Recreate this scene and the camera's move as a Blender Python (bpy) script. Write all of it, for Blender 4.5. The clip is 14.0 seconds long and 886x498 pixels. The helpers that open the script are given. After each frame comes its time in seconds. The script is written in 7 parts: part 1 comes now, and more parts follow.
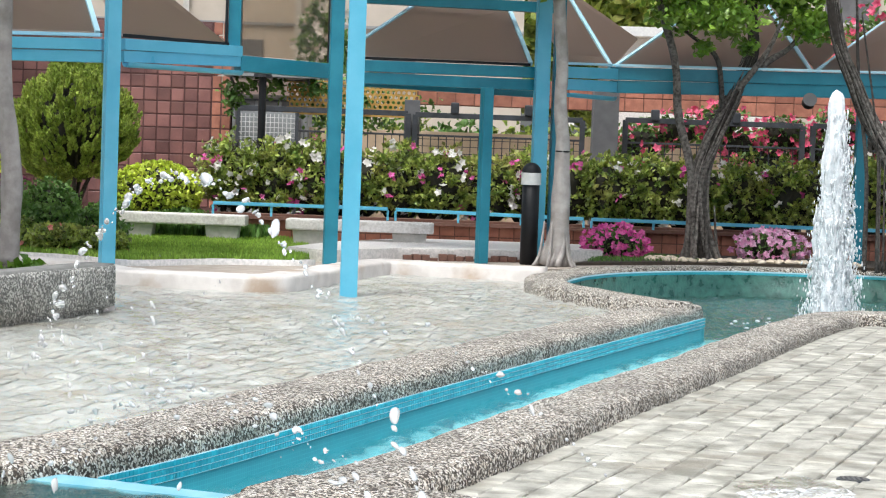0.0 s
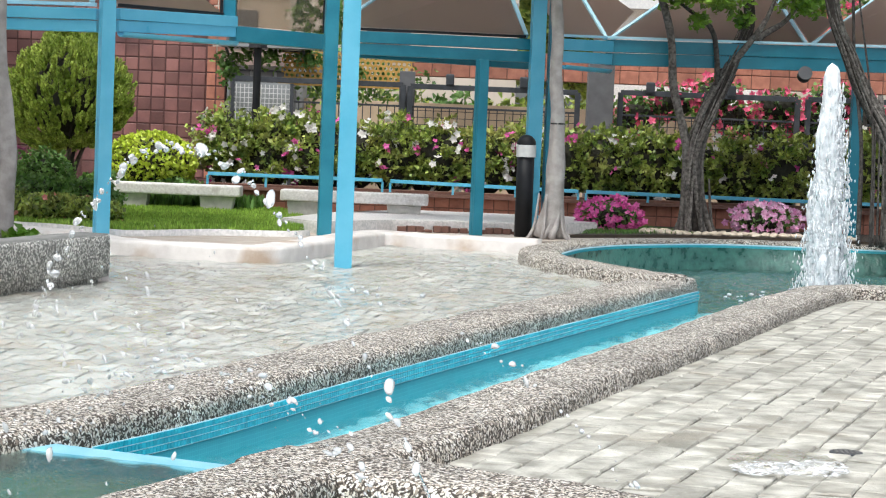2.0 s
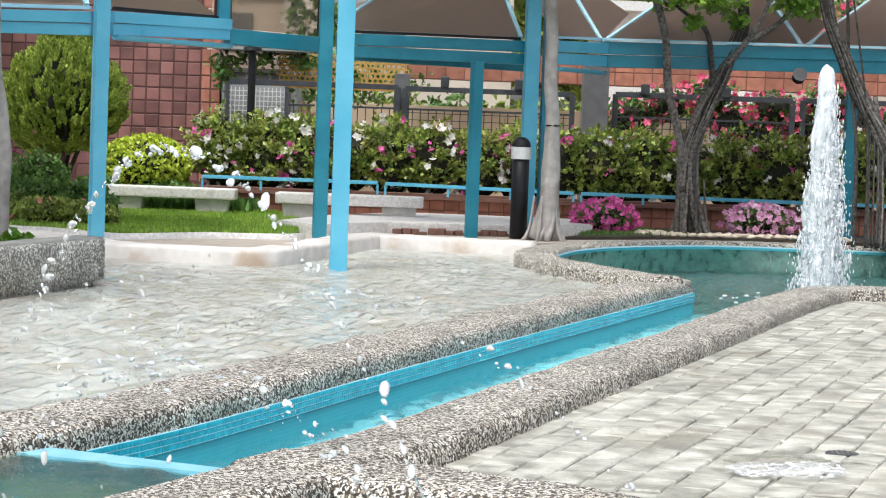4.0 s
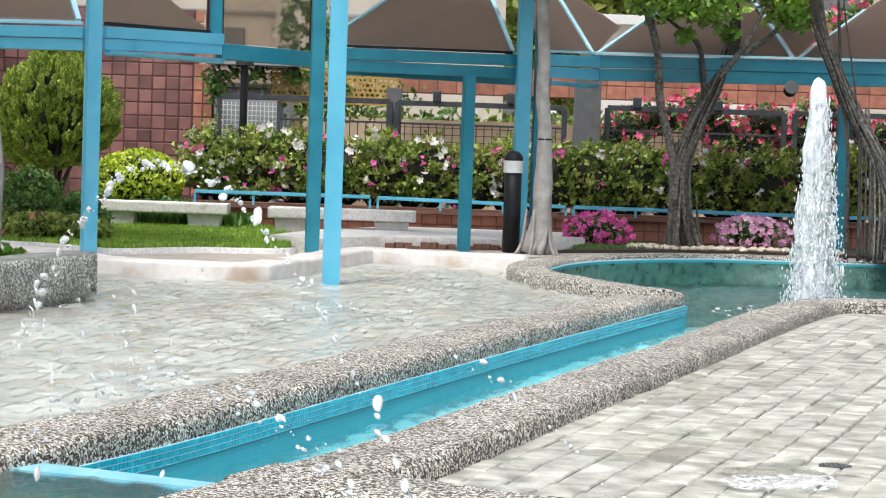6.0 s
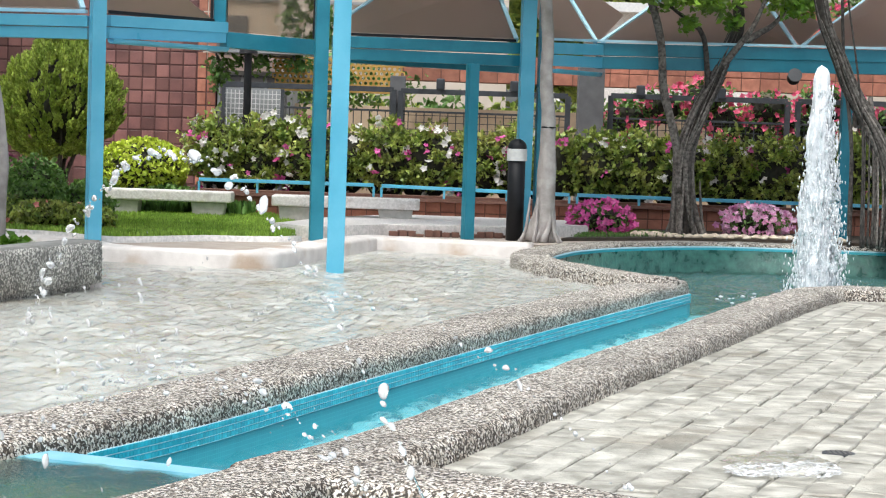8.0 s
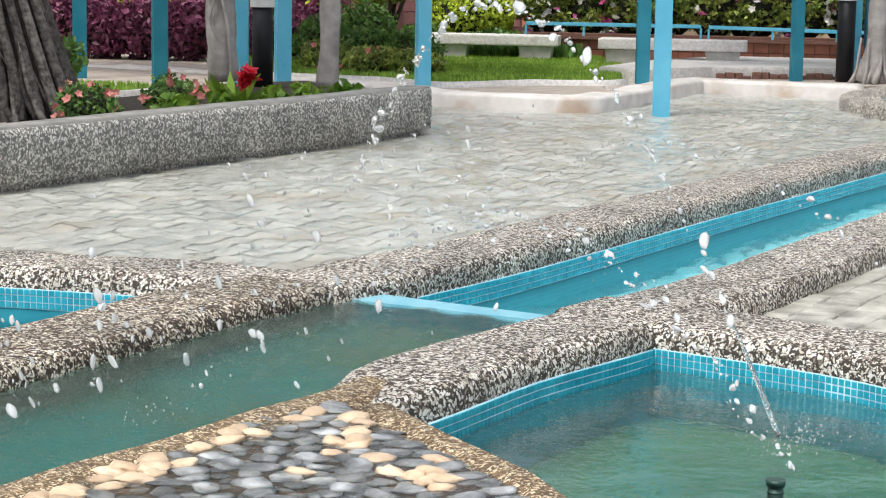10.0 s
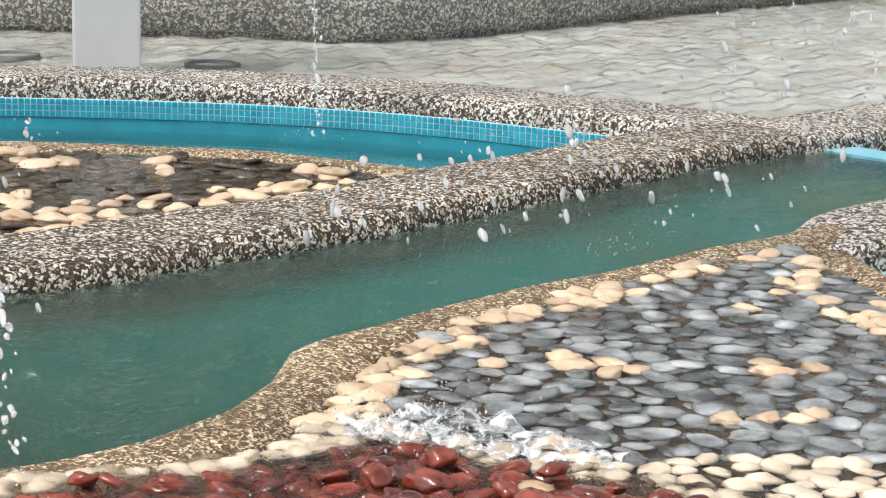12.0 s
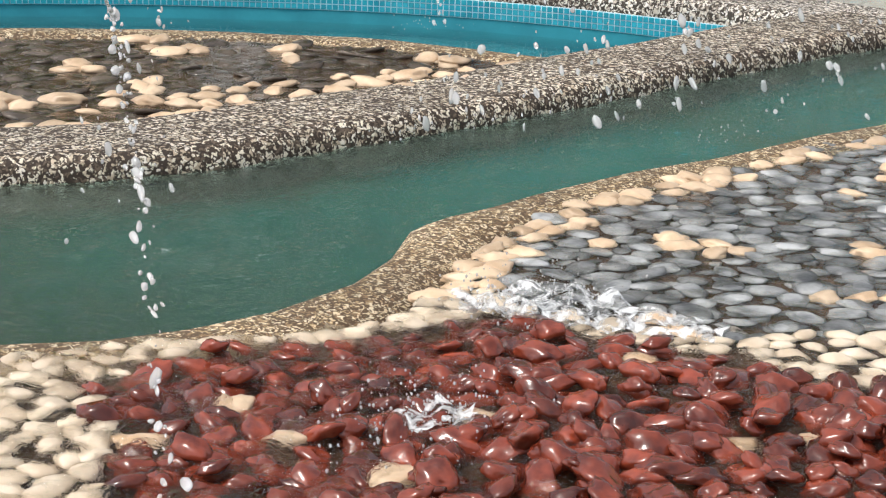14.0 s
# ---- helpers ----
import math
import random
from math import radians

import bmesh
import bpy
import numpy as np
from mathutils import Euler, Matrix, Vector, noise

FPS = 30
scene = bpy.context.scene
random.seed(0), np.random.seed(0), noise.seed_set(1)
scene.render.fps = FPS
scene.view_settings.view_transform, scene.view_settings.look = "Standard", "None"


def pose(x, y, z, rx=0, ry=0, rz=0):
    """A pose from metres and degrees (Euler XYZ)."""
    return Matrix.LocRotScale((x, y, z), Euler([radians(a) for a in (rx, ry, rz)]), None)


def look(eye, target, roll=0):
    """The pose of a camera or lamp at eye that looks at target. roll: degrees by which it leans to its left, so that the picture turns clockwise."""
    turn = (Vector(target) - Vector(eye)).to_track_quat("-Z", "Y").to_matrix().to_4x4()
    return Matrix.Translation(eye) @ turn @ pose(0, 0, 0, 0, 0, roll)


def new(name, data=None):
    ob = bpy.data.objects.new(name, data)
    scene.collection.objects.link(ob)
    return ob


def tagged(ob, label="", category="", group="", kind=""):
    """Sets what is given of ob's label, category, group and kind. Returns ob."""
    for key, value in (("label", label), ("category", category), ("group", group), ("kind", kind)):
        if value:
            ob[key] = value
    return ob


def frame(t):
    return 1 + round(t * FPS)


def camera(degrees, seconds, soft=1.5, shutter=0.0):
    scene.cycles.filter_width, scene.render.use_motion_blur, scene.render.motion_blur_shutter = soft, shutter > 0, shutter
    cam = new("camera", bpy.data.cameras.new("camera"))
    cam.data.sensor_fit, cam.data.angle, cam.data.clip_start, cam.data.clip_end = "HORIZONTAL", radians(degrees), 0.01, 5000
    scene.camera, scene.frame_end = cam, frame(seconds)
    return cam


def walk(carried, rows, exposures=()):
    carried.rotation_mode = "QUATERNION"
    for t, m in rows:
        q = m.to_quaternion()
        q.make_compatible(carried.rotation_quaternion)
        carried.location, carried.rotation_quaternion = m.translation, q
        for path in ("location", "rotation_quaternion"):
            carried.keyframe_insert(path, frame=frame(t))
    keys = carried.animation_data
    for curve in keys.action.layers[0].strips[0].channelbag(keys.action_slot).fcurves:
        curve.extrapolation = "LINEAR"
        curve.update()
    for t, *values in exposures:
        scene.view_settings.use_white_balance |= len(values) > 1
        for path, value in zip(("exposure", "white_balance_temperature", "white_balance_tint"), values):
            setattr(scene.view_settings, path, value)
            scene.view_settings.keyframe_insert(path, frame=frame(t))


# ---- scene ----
cam = camera(24.563, 14.0, 1.15)
# seconds, eye x y z, tilt, turn, roll
PATH = [
    (0, -0.000, 0.000, 1.250, 87.316, 0.000, 2.039),
    (0.5, 0.002, 0.001, 1.247, 86.969, -0.197, 2.035),
    (1, 0.002, 0.005, 1.241, 86.680, -0.373, 2.094),
    (1.5, 0.005, 0.007, 1.247, 86.584, -0.340, 2.058),
    (2, -0.004, -0.002, 1.249, 86.529, -0.197, 2.327),
    (4.5, -0.002, 0.007, 1.247, 86.673, -0.393, 2.088),
    (5, -0.002, 0.004, 1.247, 86.880, -0.550, 2.078),
    (5.5, -0.002, 0.000, 1.246, 86.931, -0.572, 1.974),
    (6, -0.002, 0.005, 1.247, 87.003, -0.515, 1.977),
    (6.5, -0.002, 0.000, 1.249, 86.924, -0.430, 2.011),
    (7, -0.004, -0.008, 1.253, 86.771, -0.416, 2.127),
    (7.2, -0.002, -0.012, 1.248, 86.749, -0.418, 1.913),
    (8.4, -0.020, -0.050, 1.260, 86.450, -0.450, 1.950),
    (9.3, -0.039, -0.109, 1.294, 84.483, 2.486, 1.371),
    (9.5, -0.031, -0.102, 1.291, 83.690, 4.147, 0.928),
    (10, 0.019, -0.179, 1.303, 81.920, 8.705, 0.937),
    (10.5, 0.075, -0.199, 1.309, 80.963, 12.956, 0.806),
    (11, 0.127, -0.274, 1.307, 80.388, 17.884, 0.684),
    (11.5, 0.195, -0.342, 1.317, 79.139, 21.790, 1.499),
    (12, 0.194, -0.375, 1.309, 77.468, 22.865, 1.417),
    (12.5, 0.203, -0.477, 1.320, 75.551, 23.918, 0.871),
    (13, 0.210, -0.542, 1.330, 74.735, 24.759, 0.799),
    (13.5, 0.259, -0.573, 1.334, 74.199, 25.332, 0.642),
    (14, 0.306, -0.570, 1.344, 74.317, 26.365, 0.989),
]
walk(cam, [(t, pose(x, y, z, rx, 0, rz) @ pose(0, 0, 0, 0, 0, roll)) for t, x, y, z, rx, rz, roll in PATH],
     [(0, 0.78, 6300, 8), (7.2, 0.78, 6300, 8), (9.5, 0.68, 6400, 9), (10.5, 0.46, 6450, 9), (12, 0.46, 6500, 9.5), (13, 0.48, 6550, 10), (14, 0.36, 6600, 10)])

# ---- light: bright overcast noon ----
world = bpy.data.worlds.new("sky_world")
scene.world = world
world.use_nodes = True
wn = world.node_tree
sky = wn.nodes.new("ShaderNodeTexSky")
sky.sky_type = "NISHITA"
sky.sun_disc = False
sky.sun_elevation = radians(66)
sky.sun_rotation = radians(211)
sky.air_density, sky.dust_density = 1.0, 4.0
pale = wn.nodes.new("ShaderNodeHueSaturation")
pale.inputs["Saturation"].default_value = 0.35
wn.links.new(sky.outputs[0], pale.inputs["Color"])
wn.links.new(pale.outputs[0], wn.nodes["Background"].inputs[0])
wn.nodes["Background"].inputs[1].default_value = 0.15
sun_data = bpy.data.lights.new("sun", "SUN")
sun_data.energy, sun_data.angle, sun_data.color = 1.3, radians(16), (1.0, 0.96, 0.9)
sun = new("sun", sun_data)
sun.matrix_world = look((-6, -2, 26), (0, 8, 0))

# ---- materials ----
def mat(name, a, b, scale=8.0, rough=0.6, bump=0.2, fine=120.0, metal=0.0, spec=0.5, c=None, vary=0.0, island=0.0, coat=0.0, thin=0.0):
    """Two-scale noise between the colours a and b, stained with c, with fine relief; vary: lightness by object, island: by loose piece."""
    m = bpy.data.materials.new(name)
    m.use_nodes = True
    nt, ln = m.node_tree, m.node_tree.links
    p = nt.nodes["Principled BSDF"]
    pos = nt.nodes.new("ShaderNodeNewGeometry")
    n1 = nt.nodes.new("ShaderNodeTexNoise")
    n1.inputs["Scale"].default_value, n1.inputs["Detail"].default_value = scale, 5
    n2 = nt.nodes.new("ShaderNodeTexNoise")
    n2.inputs["Scale"].default_value, n2.inputs["Detail"].default_value = fine, 3
    ln.new(pos.outputs["Position"], n1.inputs["Vector"])
    ln.new(pos.outputs["Position"], n2.inputs["Vector"])
    mix = nt.nodes.new("ShaderNodeMix")
    mix.data_type = "RGBA"
    mix.inputs[6].default_value, mix.inputs[7].default_value = (*a, 1), (*b, 1)
    mid = nt.nodes.new("ShaderNodeMath")
    mid.operation = "MULTIPLY_ADD"
    mid.inputs[1].default_value = 0.45
    mad = nt.nodes.new("ShaderNodeMapRange")
    mad.inputs[1].default_value, mad.inputs[2].default_value = 0.35, 0.65
    ln.new(n1.outputs[0], mad.inputs[0])
    ln.new(n2.outputs[0], mid.inputs[0])
    sub = nt.nodes.new("ShaderNodeMath")
    sub.operation = "SUBTRACT"
    sub.inputs[1].default_value = 0.22
    ln.new(mad.outputs[0], sub.inputs[0])
    ln.new(sub.outputs[0], mid.inputs[2])
    clamp = nt.nodes.new("ShaderNodeClamp")
    ln.new(mid.outputs[0], clamp.inputs[0])
    ln.new(clamp.outputs[0], mix.inputs[0])
    out = mix.outputs[2]
    if c:
        n3 = nt.nodes.new("ShaderNodeTexNoise")
        n3.inputs["Scale"].default_value, n3.inputs["Detail"].default_value = scale * 0.31, 6
        ln.new(pos.outputs["Position"], n3.inputs["Vector"])
        r3 = nt.nodes.new("ShaderNodeMapRange")
        r3.inputs[1].default_value, r3.inputs[2].default_value, r3.inputs[4].default_value = 0.54, 0.68, 0.8
        ln.new(n3.outputs[0], r3.inputs[0])
        m3 = nt.nodes.new("ShaderNodeMix")
        m3.data_type = "RGBA"
        m3.inputs[7].default_value = (*c, 1)
        ln.new(r3.outputs[0], m3.inputs[0])
        ln.new(out, m3.inputs[6])
        out = m3.outputs[2]
    for amount, node, socket in ((vary, "ShaderNodeObjectInfo", "Random"), (island, "ShaderNodeNewGeometry", "Random Per Island")):
        if amount:
            info = nt.nodes.new(node)
            rr = nt.nodes.new("ShaderNodeMapRange")
            rr.inputs[3].default_value, rr.inputs[4].default_value = 1 - amount, 1 + amount
            ln.new(info.outputs[socket], rr.inputs[0])
            hs = nt.nodes.new("ShaderNodeHueSaturation")
            ln.new(rr.outputs[0], hs.inputs["Value"])
            ln.new(out, hs.inputs["Color"])
            out = hs.outputs[0]
    ln.new(out, p.inputs["Base Color"])
    rg = nt.nodes.new("ShaderNodeMapRange")
    rg.inputs[3].default_value, rg.inputs[4].default_value = max(0.02, rough - 0.12), min(1, rough + 0.12)
    ln.new(n1.outputs[0], rg.inputs[0])
    ln.new(rg.outputs[0], p.inputs["Roughness"])
    p.inputs["Metallic"].default_value = metal
    p.inputs["Specular IOR Level"].default_value = spec
    p.inputs["Coat Weight"].default_value = coat
    if bump:
        bp = nt.nodes.new("ShaderNodeBump")
        bp.inputs["Strength"].default_value, bp.inputs["Distance"].default_value = bump, 0.01
        ln.new(n2.outputs[0], bp.inputs["Height"])
        ln.new(bp.outputs[0], p.inputs["Normal"])
    if thin:
        tl = nt.nodes.new("ShaderNodeBsdfTranslucent")
        ln.new(out, tl.inputs["Color"])
        ms = nt.nodes.new("ShaderNodeMixShader")
        ms.inputs[0].default_value = thin
        ln.new(p.outputs[0], ms.inputs[1])
        ln.new(tl.outputs[0], ms.inputs[2])
        ln.new(ms.outputs[0], nt.nodes["Material Output"].inputs["Surface"])
    return m


def aggregate(name, tones, matrix, scale=75.0, wet=0.0):
    """Exposed aggregate: small rounded chips of several tones in a dark mortar."""
    m = bpy.data.materials.new(name)
    m.use_nodes = True
    nt, ln = m.node_tree, m.node_tree.links
    p = nt.nodes["Principled BSDF"]
    pos = nt.nodes.new("ShaderNodeNewGeometry")
    warp = nt.nodes.new("ShaderNodeTexNoise")
    warp.inputs["Scale"].default_value = scale * 0.6
    add = nt.nodes.new("ShaderNodeMix")
    add.data_type, add.blend_type = "RGBA", "LINEAR_LIGHT"
    add.inputs[0].default_value = 0.026
    ln.new(pos.outputs["Position"], warp.inputs["Vector"])
    ln.new(pos.outputs["Position"], add.inputs[6])
    ln.new(warp.outputs["Color"], add.inputs[7])
    v = nt.nodes.new("ShaderNodeTexVoronoi")
    v.inputs["Scale"].default_value = scale
    ln.new(add.outputs[2], v.inputs["Vector"])
    sep = nt.nodes.new("ShaderNodeSeparateColor")
    ln.new(v.outputs["Color"], sep.inputs[0])
    ramp = nt.nodes.new("ShaderNodeValToRGB")
    ramp.color_ramp.interpolation = "CONSTANT"
    el = ramp.color_ramp.elements
    el[0].color = (*tones[0], 1)
    el[1].position, el[1].color = 1 / len(tones), (*tones[1], 1)
    for i, t in enumerate(tones[2:], 2):
        el.new(i / len(tones)).color = (*t, 1)
    ln.new(sep.outputs[0], ramp.inputs[0])
    gap = nt.nodes.new("ShaderNodeMapRange")
    gap.inputs[1].default_value, gap.inputs[2].default_value = 0.6, 0.42
    ln.new(v.outputs["Distance"], gap.inputs[0])
    mix = nt.nodes.new("ShaderNodeMix")
    mix.data_type = "RGBA"
    mix.inputs[6].default_value = (*matrix, 1)
    ln.new(gap.outputs[0], mix.inputs[0])
    ln.new(ramp.outputs[0], mix.inputs[7])
    dirt = nt.nodes.new("ShaderNodeTexNoise")
    dirt.inputs["Scale"].default_value, dirt.inputs["Detail"].default_value = 2.2, 6
    ln.new(pos.outputs["Position"], dirt.inputs["Vector"])
    dr = nt.nodes.new("ShaderNodeMapRange")
    dr.inputs[1].default_value, dr.inputs[2].default_value = 0.3, 0.7
    dr.inputs[3].default_value, dr.inputs[4].default_value = 0.68, 1.15
    ln.new(dirt.outputs[0], dr.inputs[0])
    hs = nt.nodes.new("ShaderNodeHueSaturation")
    ln.new(dr.outputs[0], hs.inputs["Value"])
    ln.new(mix.outputs[2], hs.inputs["Color"])
    ln.new(hs.outputs[0], p.inputs["Base Color"])
    p.inputs["Roughness"].default_value = 0.75 - wet
    bp = nt.nodes.new("ShaderNodeBump")
    bp.inputs["Strength"].default_value, bp.inputs["Distance"].default_value = 0.8, 0.006
    ln.new(gap.outputs[0], bp.inputs["Height"])
    ln.new(bp.outputs[0], p.inputs["Normal"])
    return m


def water(name, tint, scale, strength, clear=0.9, stretch=(1, 1, 1), distance=0.02):
    m = bpy.data.materials.new(name)
    m.use_nodes = True
    nt, ln = m.node_tree, m.node_tree.links
    p = nt.nodes["Principled BSDF"]
    p.inputs["Base Color"].default_value = (*tint, 1)
    p.inputs["Roughness"].default_value = 0.03
    p.inputs["IOR"].default_value = 1.33
    p.inputs["Transmission Weight"].default_value = clear
    pos = nt.nodes.new("ShaderNodeNewGeometry")
    mp = nt.nodes.new("ShaderNodeMapping")
    mp.inputs["Scale"].default_value = stretch
    ln.new(pos.outputs["Position"], mp.inputs[0])
    n1 = nt.nodes.new("ShaderNodeTexNoise")
    n1.inputs["Scale"].default_value, n1.inputs["Detail"].default_value = scale, 4
    n1.inputs["Distortion"].default_value = 0.6
    ln.new(mp.outputs[0], n1.inputs["Vector"])
    bp = nt.nodes.new("ShaderNodeBump")
    bp.inputs["Strength"].default_value, bp.inputs["Distance"].default_value = strength, distance
    ln.new(n1.outputs[0], bp.inputs["Height"])
    ln.new(bp.outputs[0], p.inputs["Normal"])
    return m


def mosaic(name, tile, tile2, grout, pitch, silt=None, near_dark=None):
    """Small square glass tiles with pale joints, on upright and flat faces alike."""
    m = bpy.data.materials.new(name)
    m.use_nodes = True
    nt, ln = m.node_tree, m.node_tree.links
    p = nt.nodes["Principled BSDF"]
    pos = nt.nodes.new("ShaderNodeNewGeometry")
    rot = nt.nodes.new("ShaderNodeMapping")
    rot.inputs["Rotation"].default_value = (0, 0, radians(20.3))
    ln.new(pos.outputs["Position"], rot.inputs[0])
    sep = nt.nodes.new("ShaderNodeSeparateXYZ")
    ln.new(rot.outputs[0], sep.inputs[0])
    lines = []
    for axis in range(3):
        f = nt.nodes.new("ShaderNodeMath")
        f.operation = "PINGPONG"
        f.inputs[1].default_value = pitch / 2
        ln.new(sep.outputs[axis], f.inputs[0])
        g = nt.nodes.new("ShaderNodeMath")
        g.operation = "LESS_THAN"
        g.inputs[1].default_value = pitch * 0.07
        ln.new(f.outputs[0], g.inputs[0])
        lines.append(g.outputs[0])
    mx = nt.nodes.new("ShaderNodeMath")
    mx.operation = "MAXIMUM"
    ln.new(lines[1], mx.inputs[0])
    ln.new(lines[2], mx.inputs[1])
    n1 = nt.nodes.new("ShaderNodeTexNoise")
    n1.inputs["Scale"].default_value, n1.inputs["Detail"].default_value = 14, 6
    ln.new(pos.outputs["Position"], n1.inputs["Vector"])
    base = nt.nodes.new("ShaderNodeMix")
    base.data_type = "RGBA"
    base.inputs[6].default_value, base.inputs[7].default_value = (*tile, 1), (*tile2, 1)
    ln.new(n1.outputs[0], base.inputs[0])
    mix = nt.nodes.new("ShaderNodeMix")
    mix.data_type = "RGBA"
    mix.inputs[7].default_value = (*grout, 1)
    ln.new(mx.outputs[0], mix.inputs[0])
    ln.new(base.outputs[2], mix.inputs[6])
    out = mix.outputs[2]
    if silt:
        n2 = nt.nodes.new("ShaderNodeTexNoise")
        n2.inputs["Scale"].default_value, n2.inputs["Detail"].default_value = 1.1, 5
        ln.new(pos.outputs["Position"], n2.inputs["Vector"])
        r2 = nt.nodes.new("ShaderNodeMapRange")
        r2.inputs[1].default_value, r2.inputs[2].default_value, r2.inputs[4].default_value = 0.5, 0.68, 0.8
        ln.new(n2.outputs[0], r2.inputs[0])
        m2 = nt.nodes.new("ShaderNodeMix")
        m2.data_type = "RGBA"
        m2.inputs[7].default_value = (*silt, 1)
        ln.new(r2.outputs[0], m2.inputs[0])
        ln.new(out, m2.inputs[6])
        out = m2.outputs[2]
    if near_dark:
        # dark reflections painted into the floor, thinning along the channel, with a ragged edge
        xyz = nt.nodes.new("ShaderNodeSeparateXYZ")
        ln.new(pos.outputs["Position"], xyz.inputs[0])
        edge = nt.nodes.new("ShaderNodeMath")
        edge.operation = "MULTIPLY_ADD"
        edge.inputs[1].default_value = 2.4
        ln.new(n2.outputs[0], edge.inputs[0])
        ln.new(xyz.outputs[1], edge.inputs[2])
        r3 = nt.nodes.new("ShaderNodeMapRange")
        r3.inputs[1].default_value, r3.inputs[2].default_value, r3.inputs[4].default_value = 6.2, 3.9, 0.9
        ln.new(edge.outputs[0], r3.inputs[0])
        m3 = nt.nodes.new("ShaderNodeMix")
        m3.data_type = "RGBA"
        m3.inputs[7].default_value = (*near_dark, 1)
        ln.new(r3.outputs[0], m3.inputs[0])
        ln.new(out, m3.inputs[6])
        out = m3.outputs[2]
    ln.new(out, p.inputs["Base Color"])
    p.inputs["Roughness"].default_value = 0.55
    return m


AGG = aggregate("exposed_aggregate", [(0.82, 0.78, 0.7), (0.7, 0.64, 0.55), (0.3, 0.25, 0.2), (0.87, 0.84, 0.79), (0.64, 0.57, 0.48), (0.82, 0.78, 0.7)], (0.055, 0.043, 0.033), 68)
AGG_BROWN = aggregate("brown_aggregate", [(0.82, 0.68, 0.46), (0.2, 0.13, 0.07), (0.86, 0.75, 0.55), (0.52, 0.38, 0.21), (0.76, 0.62, 0.4), (0.34, 0.22, 0.12)], (0.12, 0.075, 0.04), 84)
AGG_WARM = aggregate("warm_aggregate", [(0.88, 0.81, 0.67), (0.56, 0.46, 0.34), (0.15, 0.11, 0.078), (0.9, 0.84, 0.74), (0.64, 0.55, 0.42), (0.13, 0.095, 0.068), (0.82, 0.75, 0.61)], (0.045, 0.03, 0.02), 72)
AGG_GREY = aggregate("grey_aggregate", [(0.8, 0.78, 0.72), (0.4, 0.38, 0.34), (0.86, 0.84, 0.78), (0.66, 0.64, 0.58), (0.8, 0.78, 0.72), (0.5, 0.47, 0.42)], (0.2, 0.195, 0.175), 54)
STONE_PAVER = mat("grey_stone_paver", (0.23, 0.22, 0.185), (0.53, 0.515, 0.455), 7, 0.5, 0.8, 32, vary=0.13, island=0.11, c=(0.25, 0.225, 0.18))
# same stone, made paler to carry the sky reflected in the water
BASIN_PAVER = mat("sky_pale_paver", (0.38, 0.385, 0.36), (0.58, 0.585, 0.55), 5.0, 0.45, 1.0, 48, vary=0.07, island=0.06, c=(0.42, 0.37, 0.3))
JOINT = mat("sandy_paver_joint", (0.13, 0.125, 0.11), (0.27, 0.26, 0.23), 5, 0.8, 0.4, 60)
BASIN_JOINT = mat("pale_basin_joint", (0.22, 0.215, 0.195), (0.34, 0.335, 0.31), 6, 0.8)
PAVER_BED = mat("paver_joint", (0.085, 0.083, 0.075), (0.14, 0.135, 0.122), 6, 0.8)
WHITE_RIM = mat("worn_white_paint", (0.58, 0.54, 0.51), (0.72, 0.68, 0.645), 5, 0.6, 0.3, 70, c=(0.36, 0.25, 0.16))
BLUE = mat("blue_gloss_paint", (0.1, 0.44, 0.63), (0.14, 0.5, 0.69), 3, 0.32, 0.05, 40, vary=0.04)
# a darker blue for most beams and some of the posts
BLUE_DARK = mat("dark_teal_blue", (0.008, 0.17, 0.245), (0.02, 0.215, 0.3), 4, 0.4, 0.06, 50, vary=0.06)
BLUE_PALE = mat("pale_blue_paint", (0.36, 0.62, 0.74), (0.45, 0.68, 0.78), 4, 0.35, 0.05)
BLACK = mat("black_enamel", (0.006, 0.0065, 0.008), (0.012, 0.013, 0.016), 6, 0.5, 0.05, spec=0.3)
BAND = mat("reflective_band", (0.62, 0.62, 0.62), (0.72, 0.72, 0.7), 20, 0.4, 0.05)
TAN_PATH = mat("tan_path_paving", (0.36, 0.30, 0.25), (0.46, 0.40, 0.34), 5, 0.8, 0.3, 80)
SOIL = mat("dark_soil", (0.03, 0.022, 0.015), (0.06, 0.045, 0.03), 12, 0.9, 0.6, 90)
LAWN = mat("lawn_turf", (0.11, 0.2, 0.025), (0.18, 0.29, 0.045), 6, 0.85, 0.6, 90)
GRASS = mat("grass_blade", (0.2, 0.34, 0.04), (0.35, 0.5, 0.08), 3, 0.6, 0, island=0.3, thin=0.35)
BENCH_TOP = mat("pale_granite", (0.54, 0.52, 0.49), (0.74, 0.7, 0.67), 30, 0.5, 0.15, 200)
BENCH_SLAB = mat("white_granite", (0.58, 0.55, 0.53), (0.74, 0.71, 0.69), 40, 0.5, 0.15, 200, c=(0.48, 0.44, 0.41))
COPING = mat("grey_coping", (0.24, 0.235, 0.215), (0.34, 0.33, 0.305), 9, 0.8, 0.3, 70, c=(0.16, 0.155, 0.14))
BENCH_LEG = mat("cast_concrete", (0.42, 0.41, 0.38), (0.55, 0.53, 0.5), 12, 0.8, 0.3, 90)
BOUNDARY = mat("tan_boundary_wall", (0.46, 0.35, 0.24), (0.58, 0.45, 0.32), 3, 0.8, 0.2, 40)
BRICK = mat("terracotta_block", (0.31, 0.12, 0.078), (0.42, 0.175, 0.115), 9, 0.75, 0.3, 80, vary=0.22)
